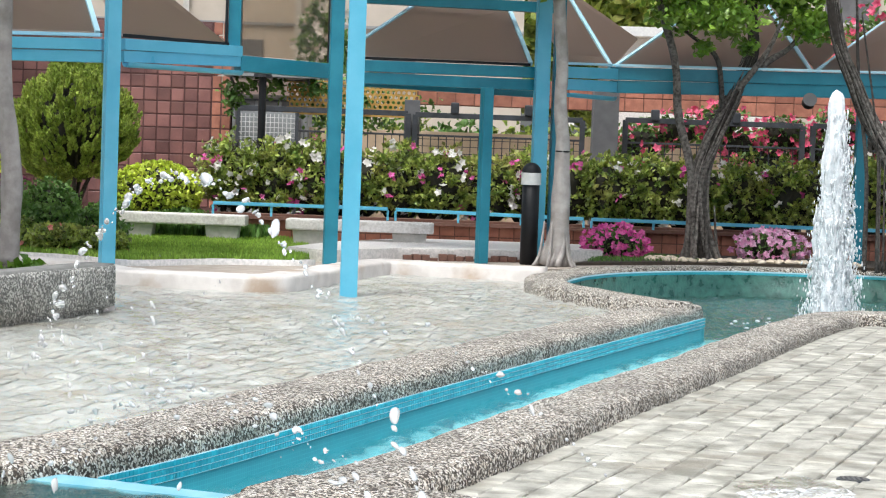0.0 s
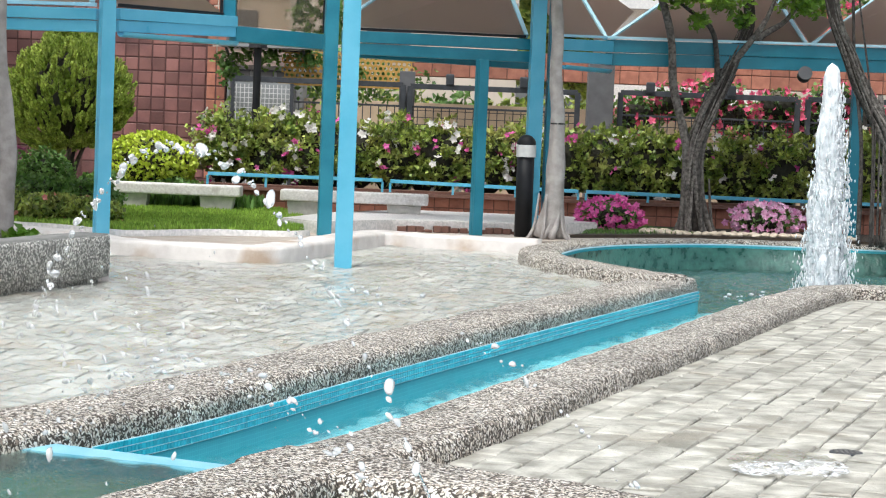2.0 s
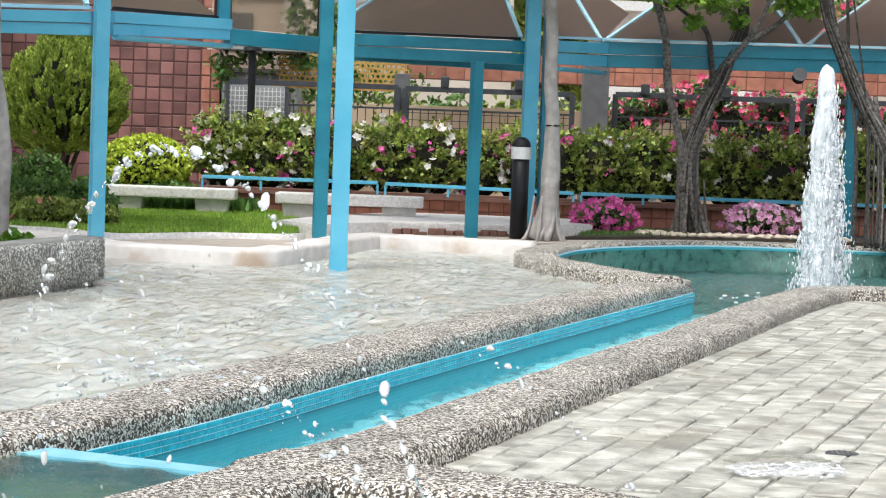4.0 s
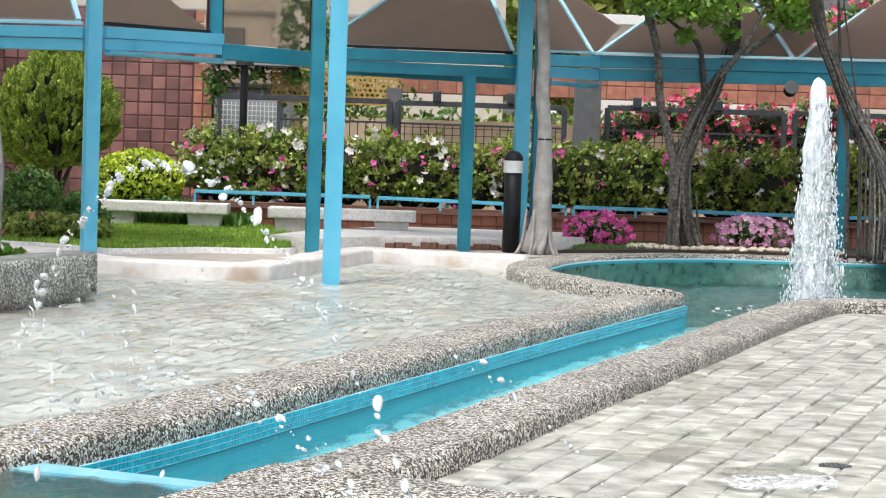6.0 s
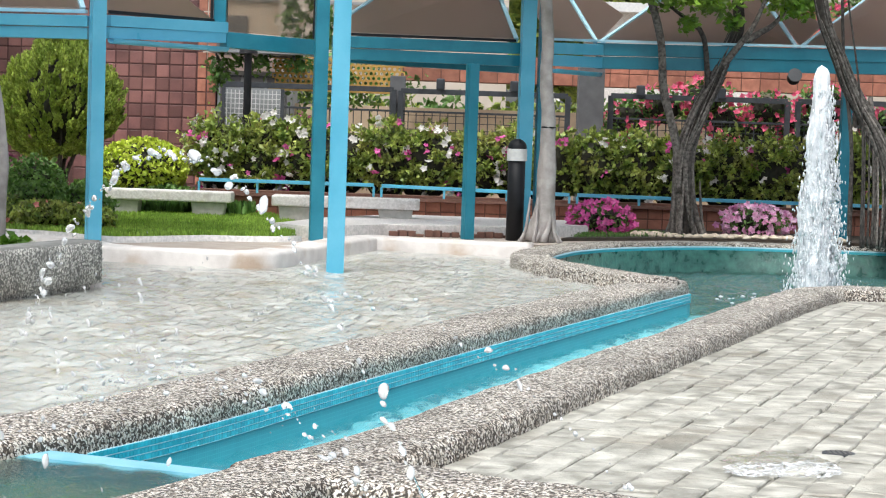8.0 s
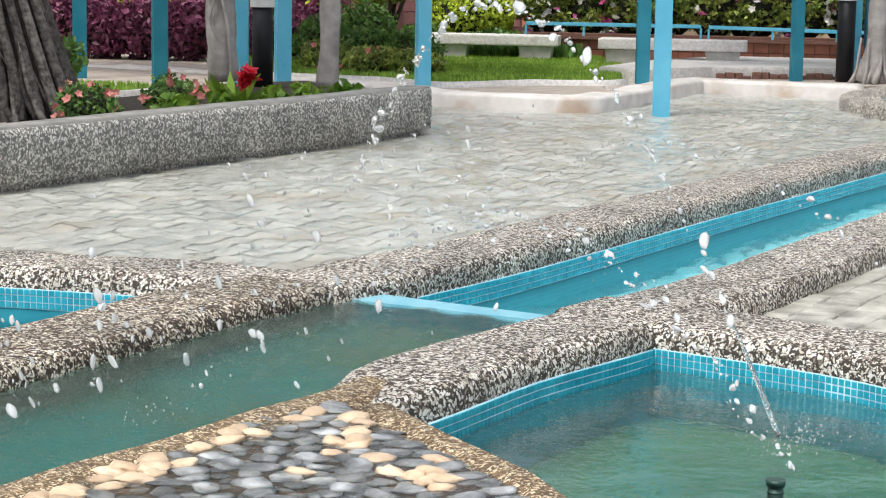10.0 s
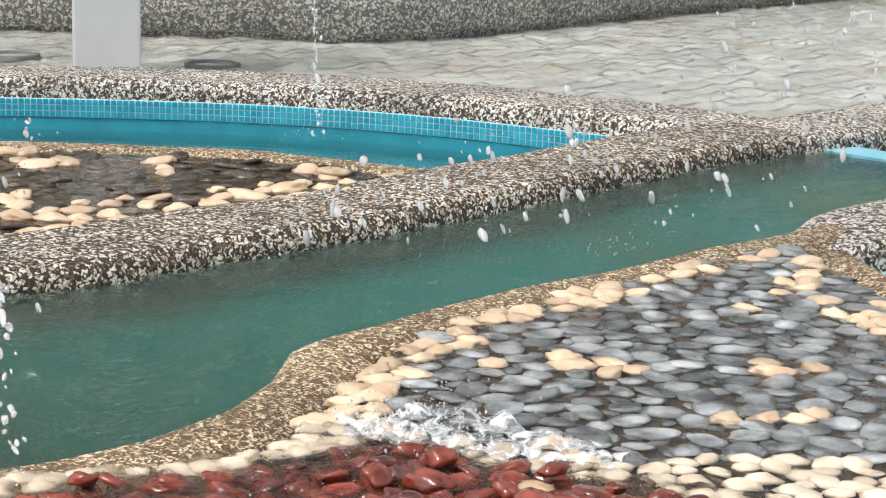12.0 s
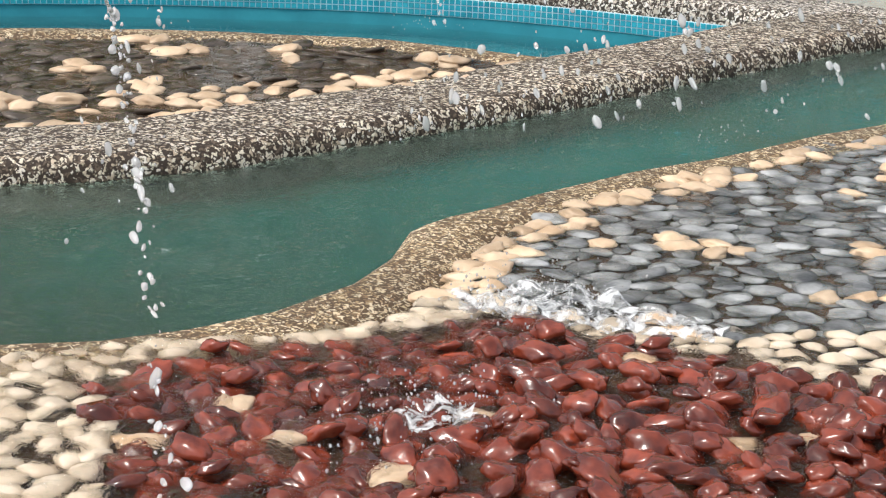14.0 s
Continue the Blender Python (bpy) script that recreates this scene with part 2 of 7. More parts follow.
BRICK_JOINT = mat("brown_mortar", (0.14, 0.07, 0.05), (0.2, 0.1, 0.075), 20, 0.9)
WALL_TILE = mat("rose_wall_tile", (0.12, 0.055, 0.055), (0.26, 0.12, 0.105), 1.6, 0.4, 0.15, 40, vary=0.38)
WALL_JOINT = mat("wall_joint", (0.09, 0.04, 0.04), (0.12, 0.058, 0.052), 10, 0.85)
ROOF_PANEL = mat("bronze_roof_sheet", (0.085, 0.06, 0.049), (0.115, 0.083, 0.068), 1.5, 0.55, 0.04, 30)
rn = ROOF_PANEL.node_tree
passing = rn.nodes.new("ShaderNodeBsdfTranslucent")
passing.inputs["Color"].default_value = (0.76, 0.66, 0.61, 1)
both = rn.nodes.new("ShaderNodeMixShader")
both.inputs[0].default_value = 0.68
rn.links.new(rn.nodes["Principled BSDF"].outputs[0], both.inputs[1])
rn.links.new(passing.outputs[0], both.inputs[2])
rn.links.new(both.outputs[0], rn.nodes["Material Output"].inputs["Surface"])
CREAM_WALL = mat("cream_render", (0.45, 0.395, 0.33), (0.53, 0.47, 0.4), 1.5, 0.8, 0.15, 40)
GREY_WALL = mat("grey_panel", (0.22, 0.23, 0.235), (0.28, 0.29, 0.295), 1.2, 0.6, 0.1, 30)
DARK_STEEL = mat("dark_steel", (0.03, 0.034, 0.04), (0.055, 0.06, 0.07), 8, 0.5, 0.1)
SLATE = mat("slate_render", (0.10, 0.10, 0.105), (0.14, 0.14, 0.145), 5, 0.8, 0.2)
LATTICE = mat("ochre_timber", (0.4, 0.23, 0.05), (0.52, 0.32, 0.08), 10, 0.7, 0.2, 60)
# near-black: shade between trunk strands is put into the bark colour
BARK = mat("furrow_dark_bark", (0.02, 0.016, 0.013), (0.065, 0.054, 0.046), 18, 0.9, 1.0, 60, c=(0.045, 0.036, 0.03))
BARK_MID = mat("root_bark", (0.05, 0.042, 0.036), (0.2, 0.178, 0.16), 26, 0.9, 0.8, 70, vary=0.6)
BARK_PALE = mat("pale_bark", (0.30, 0.275, 0.26), (0.42, 0.39, 0.37), 9, 0.85, 0.5, 60, c=(0.2, 0.18, 0.16))
LEAF = mat("hedge_leaf", (0.1, 0.175, 0.03), (0.4, 0.46, 0.1), 7, 0.45, 0, island=0.6, c=(0.42, 0.4, 0.12), thin=0.22)
LEAF_DARK = mat("dark_leaf", (0.055, 0.135, 0.024), (0.16, 0.29, 0.06), 5, 0.5, 0, island=0.4, thin=0.22)
# near-black colour that stands for the shade deep inside foliage
FOLIAGE_SHADE = mat("foliage_shade", (0.012, 0.012, 0.007), (0.03, 0.028, 0.016), 20, 0.95, 0.6, 60)
LEAF_LIME = mat("lime_leaf", (0.38, 0.5, 0.03), (0.6, 0.68, 0.08), 6, 0.5, 0, island=0.35, thin=0.22)
LEAF_CONIFER = mat("conifer_spray", (0.2, 0.29, 0.04), (0.45, 0.54, 0.11), 5, 0.7, 0, island=0.45, thin=0.22)
LEAF_PURPLE = mat("purple_leaf", (0.15, 0.035, 0.08), (0.31, 0.09, 0.17), 5, 0.5, 0, island=0.45, thin=0.22)
LEAF_TREE = mat("tree_leaf", (0.1, 0.22, 0.02), (0.26, 0.4, 0.05), 3, 0.4, 0, island=0.4, thin=0.22)
PETAL_WHITE = mat("white_petal", (0.75, 0.72, 0.68), (0.85, 0.82, 0.8), 20, 0.6, 0, island=0.1, thin=0.35)
PETAL_PINK = mat("magenta_petal", (0.62, 0.06, 0.3), (0.82, 0.2, 0.5), 15, 0.6, 0, island=0.25, thin=0.35)
PETAL_LILAC = mat("lilac_petal", (0.68, 0.24, 0.48), (0.85, 0.6, 0.74), 15, 0.6, 0, island=0.2, thin=0.35)
PETAL_RED = mat("red_petal", (0.55, 0.015, 0.03), (0.7, 0.04, 0.07), 15, 0.5, 0, island=0.25, thin=0.35)
PETAL_CERISE = mat("cerise_petal", (0.66, 0.06, 0.15), (0.84, 0.18, 0.3), 15, 0.5, 0, island=0.25, thin=0.35)
PETAL_CORAL = mat("coral_petal", (0.7, 0.22, 0.2), (0.8, 0.35, 0.3), 15, 0.6, 0, island=0.2, thin=0.35)
TILE_BLUE = mat("blue_glass_tile", (0.02, 0.34, 0.46), (0.035, 0.42, 0.54), 6, 0.2, 0.05, 60, island=0.14)
GROUT = mat("pale_blue_grout", (0.34, 0.59, 0.68), (0.44, 0.67, 0.75), 10, 0.7, 0.1)
POOL_TILE = mosaic("pool_mosaic", (0.01, 0.27, 0.35), (0.025, 0.36, 0.44), (0.04, 0.37, 0.45), 0.0215)
CHANNEL_TILE = mosaic("channel_floor_mosaic", (0.2, 0.62, 0.68), (0.29, 0.72, 0.77), (0.36, 0.74, 0.79), 0.0215)
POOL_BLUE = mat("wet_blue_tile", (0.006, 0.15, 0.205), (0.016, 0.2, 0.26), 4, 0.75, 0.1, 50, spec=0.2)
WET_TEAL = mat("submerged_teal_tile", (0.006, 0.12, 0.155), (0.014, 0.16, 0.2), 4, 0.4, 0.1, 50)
DEEP_TEAL = mat("deep_teal_floor", (0.005, 0.12, 0.16), (0.014, 0.17, 0.21), 2, 0.6, 0.1, 30)
POOL_FLOOR = mat("pool_floor_algae", (0.06, 0.16, 0.11), (0.11, 0.21, 0.135), 1.6, 0.7, 0.2, 30)
# dark green noise paints rippled, reflecting water onto the pool wall
ROUND_WATER_LOOK = mat("water_look_wall", (0.01, 0.07, 0.056), (0.045, 0.16, 0.13), 9, 0.3, 0.6, 30)
ROUND_FLOOR = mat("round_pool_floor", (0.015, 0.085, 0.08), (0.03, 0.125, 0.115), 1.6, 0.7, 0.2, 30)
# the last colour darkens the near end in place of dark reflections
CHANNEL_FLOOR = mosaic("green_channel_floor", (0.002, 0.05, 0.042), (0.03, 0.2, 0.175), (0.06, 0.25, 0.21), 0.026, (0.085, 0.095, 0.04), (0.012, 0.03, 0.01))
WEIR = mat("pale_blue_weir", (0.15, 0.42, 0.53), (0.25, 0.52, 0.62), 6, 0.4, 0.1)
STONE_GREY = mat("grey_pebble", (0.07, 0.075, 0.08), (0.3, 0.31, 0.315), 12, 0.4, 0.15, 90, vary=0.42, island=0.3)
STONE_CREAM = mat("cream_pebble", (0.5, 0.35, 0.22), (0.7, 0.54, 0.38), 14, 0.35, 0.1, 90, vary=0.2, island=0.1)
STONE_WHITE = mat("ivory_pebble", (0.52, 0.42, 0.31), (0.68, 0.59, 0.47), 14, 0.35, 0.1, 90, vary=0.14, island=0.12)
STONE_RED = mat("oxblood_pebble", (0.075, 0.013, 0.007), (0.22, 0.042, 0.02), 18, 0.12, 0.12, 60, vary=0.45, island=0.2, coat=0.45)
STONE_DARK = mat("dark_pebble", (0.045, 0.035, 0.026), (0.13, 0.1, 0.076), 8, 0.25, 0.1, 80, vary=0.4)
BED = mat("wet_brown_bed", (0.045, 0.027, 0.016), (0.1, 0.06, 0.036), 10, 0.2, 0.4, 60)
GREY_POST = mat("grey_painted_post", (0.62, 0.64, 0.63), (0.68, 0.7, 0.69), 3, 0.45, 0.05, 40)
WATER_FILM = water("thin_water", (0.97, 0.99, 0.98), 18, 0.85, 1.0, (1, 1, 1), 0.02)
BED_FILM = water("pebble_film", (0.93, 0.93, 0.91), 52, 1.0, 1.0, (1, 1, 1), 0.03)
CALM_FILM = water("calm_film", (0.93, 0.93, 0.91), 30, 0.5, 1.0, (1, 1, 1), 0.012)
WATER_CHANNEL = water("channel_water", (0.78, 0.96, 0.96), 16, 0.5, 0.97, (1, 1, 1), 0.02)
WATER_GREEN = water("green_water", (0.5, 0.8, 0.74), 42, 0.6, 0.98, (1, 1, 1), 0.02)
WATER_POOL = water("pool_water", (0.45, 0.78, 0.78), 22, 0.13, 0.97, (1, 1, 1), 0.02)
FOAM = mat("white_water", (0.62, 0.66, 0.69), (0.88, 0.9, 0.92), 16, 0.2, 0.5, 60)
NOZZLE = mat("verdigris_bronze", (0.02, 0.05, 0.04), (0.06, 0.12, 0.1), 20, 0.4, 0.2, 80, metal=0.5)
FOAM_THIN = mat("thin_foam", (0.72, 0.75, 0.77), (0.88, 0.9, 0.91), 14, 0.3, 0.8, 90)
DROP = mat("water_drop", (0.93, 0.94, 0.95), (0.99, 0.99, 0.99), 30, 0.03, 0, spec=0.8)
DROP.node_tree.nodes["Principled BSDF"].inputs["Transmission Weight"].default_value = 0.62
DROP.node_tree.nodes["Principled BSDF"].inputs["IOR"].default_value = 1.33
CLEAR_THREAD = water("clear_thread", (0.98, 0.99, 0.99), 40, 0.6, 0.94)
# lacy foam: holes where the noise is low
fn = FOAM_THIN.node_tree
lace = fn.nodes.new("ShaderNodeTexNoise")
lace.inputs["Scale"].default_value, lace.inputs["Detail"].default_value, lace.inputs["Distortion"].default_value = 26, 5, 1.2
holes = fn.nodes.new("ShaderNodeMapRange")
holes.inputs[1].default_value, holes.inputs[2].default_value, holes.inputs[4].default_value = 0.41, 0.62, 0.88
clear = fn.nodes.new("ShaderNodeBsdfTransparent")
half = fn.nodes.new("ShaderNodeMixShader")
spot = fn.nodes.new("ShaderNodeNewGeometry")
fn.links.new(spot.outputs["Position"], lace.inputs["Vector"])
fn.links.new(lace.outputs[0], holes.inputs[0])
fn.links.new(holes.outputs[0], half.inputs[0])
fn.links.new(clear.outputs[0], half.inputs[1])
fn.links.new(fn.nodes["Principled BSDF"].outputs[0], half.inputs[2])
fn.links.new(half.outputs[0], fn.nodes["Material Output"].inputs["Surface"])
CAST_IRON = mat("cast_iron", (0.10, 0.10, 0.095), (0.17, 0.165, 0.155), 12, 0.6, 0.3, metal=0.3)
GLASS_BRONZE = water("bronze_glazing", (0.52, 0.45, 0.37), 0.5, 0.0, 0.95)


# ---- mesh helpers ----
def part(name, bm, material, parent=None, label=""):
    """Links a bmesh or a mesh as one object, under a thing or a part."""
    if isinstance(bm, bpy.types.Mesh):
        me = bm
    else:
        me = bpy.data.meshes.new(name)
        bm.to_mesh(me)
        bm.free()
    if not me.materials:
        me.materials.append(material)
    ob = new(name, me)
    if parent:
        ob.parent = parent
    if label:
        ob["label"] = label
    return ob


def empty(name, label, category, group="", at=(0, 0, 0), kind=""):
    ob = new(name)
    ob.location = at
    return tagged(ob, label, category, group, kind)


def smooth(me):
    me.polygons.foreach_set("use_smooth", [True] * len(me.polygons))
    return me


def from_arrays(name, verts, faces, shade=False):
    me = bpy.data.meshes.new(name)
    me.from_pydata([tuple(v) for v in verts], [], [tuple(f) for f in faces])
    me.update()
    return smooth(me) if shade else me


def box(bm, lo, hi, m=None, bevel=0.0):
    lo, hi = Vector(lo), Vector(hi)
    made = bmesh.ops.create_cube(bm, size=1.0)["verts"]
    for v in made:
        v.co = Vector(((lo[i] + hi[i]) / 2 + v.co[i] * (hi[i] - lo[i]) for i in range(3)))
    if bevel:
        edges = list({e for v in made for e in v.link_edges})
        made = list({v for f in bmesh.ops.bevel(bm, geom=edges, offset=bevel, segments=2, profile=0.6, affect="EDGES")["faces"] for v in f.verts} | {v for v in made if v.is_valid})
    if m:
        bmesh.ops.transform(bm, matrix=m, verts=made)
    return made


def boxed(name, lo, hi, material, parent=None, label="", bevel=0.004, m=None):
    bm = bmesh.new()
    box(bm, lo, hi, m, bevel)
    return part(name, bm, material, parent, label)


def bar(name, a, b, w, h, material, parent=None, label="", bevel=0.004):
    """A straight rectangular member from a to b, w wide and h high."""
    a, b = Vector(a), Vector(b)
    d = b - a
    turn = d.to_track_quat("Y", "Z").to_matrix().to_4x4()
    return boxed(name, (-w / 2, 0, -h / 2), (w / 2, d.length, h / 2), material, parent, label, bevel, Matrix.Translation(a) @ turn)


def curve_points(pts, step=0.15):
    """A smooth line through the points."""
    p = [Vector(q) for q in pts]
    p = [p[0] * 2 - p[1], *p, p[-1] * 2 - p[-2]]
    out = []
    for i in range(1, len(p) - 2):
        n = max(1, int((p[i + 1] - p[i]).length / step))
        for k in range(n):
            t = k / n
            out.append(0.5 * (2 * p[i] + (p[i + 1] - p[i - 1]) * t + (2 * p[i - 1] - 5 * p[i] + 4 * p[i + 1] - p[i + 2]) * t * t
                              + (3 * p[i] - p[i - 1] - 3 * p[i + 1] + p[i + 2]) * t ** 3))
    return out + [p[-2]]


def side_normals(path):
    out = []
    for i in range(len(path)):
        d = path[min(i + 1, len(path) - 1)] - path[max(i - 1, 0)]
        out.append(Vector((-d.y, d.x)).normalized())
    return out


def sweep(pts, profile, lift=0.0, rough=0.004, step=0.15, caps=True, taper=0.0):
    """A profile of (to the left, height) carried along a line in plan; taper: how long its first stretch sinks and narrows."""
    path = curve_points([Vector(p[:2]) for p in pts], step)
    nor = side_normals(path)
    k = len(profile)
    verts, faces = [], []
    run = 0.0
    for i, (p, n) in enumerate(zip(path, nor)):
        run += (p - path[i - 1]).length if i else 0.0
        k_ = min(1.0, run / taper) if taper else 1.0
        k_ = k_ * k_ * (3 - 2 * k_)
        for u, z in profile:
            u, z = u * (0.45 + 0.55 * k_), z - 0.035 * (1 - k_)
            q = p + n * u
            w = noise.noise(Vector((q.x * 2.3, q.y * 2.3, z * 9))) * rough * 2 + noise.noise(Vector((q.x * 11, q.y * 11, z * 30))) * rough
            verts.append((q.x + n.x * w, q.y + n.y * w, z + lift + (w if z > -0.3 else 0)))
    for i in range(len(path) - 1):
        for j in range(k - 1):
            a = i * k + j
            faces.append((a, a + k, a + k + 1, a + 1))
    if caps:
        faces.append(tuple(range(k)))
        faces.append(tuple(reversed(range(len(verts) - k, len(verts)))))
    return from_arrays("sweep", verts, faces, True)


def sheet(pts, z, name="sheet", thick=0.0):
    bm = bmesh.new()
    f = bm.faces.new([bm.verts.new((*p[:2], z)) for p in pts])
    if f.normal.z < 0 or f.calc_area() and sum((b[0] - a[0]) * (b[1] + a[1]) for a, b in zip(pts, [*pts[1:], pts[0]])) > 0:
        f.normal_flip()
    if thick:
        ex = bmesh.ops.extrude_face_region(bm, geom=[f])
        for v in ex["geom"]:
            if isinstance(v, bmesh.types.BMVert):
                v.co.z -= thick
    bmesh.ops.triangulate(bm, faces=bm.faces[:])
    bmesh.ops.recalc_face_normals(bm, faces=bm.faces[:]) if thick else None
    return bm


def inside(p, poly):
    x, y, hit = p[0], p[1], False
    for (x0, y0), (x1, y1) in zip(poly, [*poly[1:], poly[0]]):
        if (y0 > y) != (y1 > y) and x < (x1 - x0) * (y - y0) / (y1 - y0) + x0:
            hit = not hit
    return hit


def offset(pts, d, step=0.15):
    path = curve_points([Vector(p) for p in pts], step)
    return [tuple(p + n * d) for p, n in zip(path, side_normals(path))]


def kerb_profile(w, edge=0.10, foot=0.7):
    h = w / 2
    return [(-h, -foot), (-h, -edge - 0.02), (-h + 0.003, -edge * 0.6), (-h + 0.014, -edge * 0.28), (-h + 0.036, -edge * 0.08), (-h + 0.075, 0),
            (h - 0.075, 0), (h - 0.036, -edge * 0.08), (h - 0.014, -edge * 0.28), (h - 0.003, -edge * 0.6), (h, -edge - 0.02), (h, -foot)]


def ripples(poly, z, step, height, lengths, seed, x0=-9.0, x1=9.0, name="water"):
    """A water surface: a fine grid inside a polygon, raised and lowered by many small crossing waves."""
    q = np.random.RandomState(seed)
    xs = np.arange(max(x0, min(p[0] for p in poly)) - step, min(x1, max(p[0] for p in poly)) + step, step)
    ys = np.arange(min(p[1] for p in poly) - step, max(p[1] for p in poly) + step, step)
    gx, gy = np.meshgrid(xs, ys, indexing="ij")
    hz = np.zeros_like(gx)
    for k in range(26):
        l = q.uniform(*lengths)
        a = q.uniform(0, math.tau)
        w = 0.6 + 0.4 * np.sin(gx * q.uniform(0.5, 1.6) + q.uniform(0, 6)) * np.sin(gy * q.uniform(0.5, 1.6) + q.uniform(0, 6))
        ph = (gx * math.cos(a) + gy * math.sin(a)) * math.tau / l + q.uniform(0, math.tau)
        ph += 0.8 * np.sin(gx * q.uniform(2, 5) + gy * q.uniform(2, 5))
        hz += w * (l / lengths[1]) * np.sin(ph)
    hz *= height / hz.std()
    cx, cy = (gx[:-1, :-1] + step / 2).ravel(), (gy[:-1, :-1] + step / 2).ravel()
    hit = np.zeros(cx.shape, bool)
    for (ax, ay), (bx, by) in zip(poly, [*poly[1:], poly[0]]):
        if ay != by:
            hit ^= ((ay > cy) != (by > cy)) & (cx < (bx - ax) * (cy - ay) / (by - ay) + ax)
    n = len(ys)
    idx = np.arange(gx.size).reshape(gx.shape)
    faces = np.stack([idx[:-1, :-1].ravel(), idx[1:, :-1].ravel(), idx[1:, 1:].ravel(), idx[:-1, 1:].ravel()], 1)[hit]
    used = np.unique(faces)
    back = np.full(gx.size, -1)
    back[used] = np.arange(len(used))
    co = np.stack([gx.ravel(), gy.ravel(), hz.ravel() + z], 1)[used]
    faces = back[faces].astype(np.int32)
    me = bpy.data.meshes.new(name)
    me.vertices.add(len(co))
    me.vertices.foreach_set("co", co.ravel())
    me.loops.add(faces.size)
    me.loops.foreach_set("vertex_index", faces.ravel())
    me.polygons.add(len(faces))
    me.polygons.foreach_set("loop_start", (np.arange(len(faces)) * 4).astype(np.int32))
    me.update(calc_edges=True)
    return smooth(me)


# ---- plan of the fountain court ----
KERB_L = [(-4.6, 3.45), (-3.62, 4.02), (-3.2, 4.4), (-3.0, 4.82), (-2.83, 5.2), (-2.66, 5.62), (-2.53, 6.02), (-2.3, 6.72), (-2.07, 7.4), (-1.86, 7.86), (-1.6, 8.32),
          (-1.2, 9.25), (-0.45, 11.32), (0.65, 14.25), (2.08, 17.95)]
FAR_RIM = [(2.02, 17.45), (1.82, 17.75), (1.48, 18.48), (1.13, 19.47), (1.03, 20.35), (1.2, 21.25), (1.5, 22.1), (2.05, 22.95), (3.1, 23.8), (4.2, 23.95), (6.2, 23.7), (8.2, 22.6), (9, 20.5), (8.4, 18.6), (7.2, 17.9)]
KERB_R = [(-1.25, 5.66), (-1.08, 6.08), (-0.88, 6.62), (-0.62, 7.12), (-0.05, 8.39), (0.80, 10.72), (1.66, 13.0), (2.34, 14.9), (3.24, 17.2), (3.62, 17.66), (4.1, 17.78), (5.5, 17.75), (7.4, 17.75)]
POOL_R_RIM = [(-0.62, 7.66), (-0.33, 7.51), (0.215, 7.21), (0.58, 6.95), (0.93, 6.55), (1.12, 6.24), (1.35, 5.6), (1.48, 4.8), (1.38, 4.0), (1.0, 3.2), (0.6, 2.6)]
POOL_L_RIM = [(-8.2, 5.2), (-6.9, 6.7), (-5.65, 7.55), (-4.65, 8.0), (-4.0, 8.17), (-3.5, 8.22), (-3.0, 8.2), (-2.4, 8.12), (-1.9, 7.98)]
BANK_WATER = [(-4.6, 1.0), (-3.4, 1.9), (-2.6, 2.45), (-2.32, 2.67), (-2.19, 2.79), (-2.08, 2.95), (-1.99, 3.14), (-1.92, 3.4), (-1.945, 3.66), (-2.04, 3.93), (-2.017, 4.06),
              (-1.91, 4.38), (-1.77, 4.78), (-1.58, 5.2), (-1.38, 5.68), (-1.2, 6.15), (-1.05, 6.5)]
BED_R = [(-2.45, 2.38), (-2.24, 2.57), (-2.1, 2.76), (-1.83, 2.97), (-1.67, 3.18), (-1.71, 3.55), (-1.76, 3.9), (-1.74, 4.34), (-1.49, 5.01), (-1.35, 5.43), (-1.2, 5.68),
         (-0.945, 5.31), (-0.743, 5.07), (-0.55, 4.79), (-0.376, 4.49), (-0.2, 4.1), (0.0, 3.5), (0.2, 2.8), (0.3, 1.5), (-2.2, 1.5), (-2.9, 1.9)]
POOL_R_NEAR = [(-1.02, 5.72), (-0.905, 5.52), (-0.78, 5.35), (-0.68, 5.22), (-0.5, 4.96), (-0.38, 4.74), (-0.26, 4.5), (-0.1, 4.15), (0.12, 3.55), (0.34, 2.8), (0.5, 2.4)]
BED_L = [(-5.6, 4.8), (-5.0, 5.4), (-4.36, 5.83), (-3.99, 6.04), (-3.57, 6.17), (-3.14, 6.25), (-2.84, 6.2), (-2.62, 6.12), (-2.8, 5.6), (-3.0, 5.15), (-3.2, 4.75), (-3.4, 4.4), (-3.9, 4.1), (-4.7, 3.7)]
BED_L_BACK = [(-6.3, 4.2), (-5.2, 5.5), (-4.48, 6.0), (-4.1, 6.2), (-3.67, 6.34), (-3.2, 6.39), (-2.85, 6.37), (-2.55, 6.3)]

PUDDLE = [(1.25, 8.48), (1.33, 8.66), (1.43, 8.7), (1.5, 8.8), (1.62, 8.82), (1.7, 8.66), (1.76, 8.46), (1.62, 8.38), (1.52, 8.26), (1.4, 8.32), (1.31, 8.28)]
WHITE_PATH = [(-7.5, 22.3), (-4.9, 20.95), (-4.05, 20.35), (-3.3, 19.55), (-2.9, 19.1), (-1.78, 18.8), (-1.62, 18.86), (-1.48, 19.25), (-0.9, 21.6), (-0.72, 22.25), (-0.5, 22.3), (0.3, 22.0), (1.1, 21.82)]

# ground far out, round the sunken court
bm = bmesh.new()
for x0, y0, x1, y1 in ((-900, -900, 900, -2), (-900, -2, -40, 90), (40, -2, 900, 90), (-900, 90, 900, 900)):
    bm.faces.new([bm.verts.new(v) for v in ((x0, y0, -0.1), (x1, y0, -0.1), (x1, y1, -0.1), (x0, y1, -0.1))])
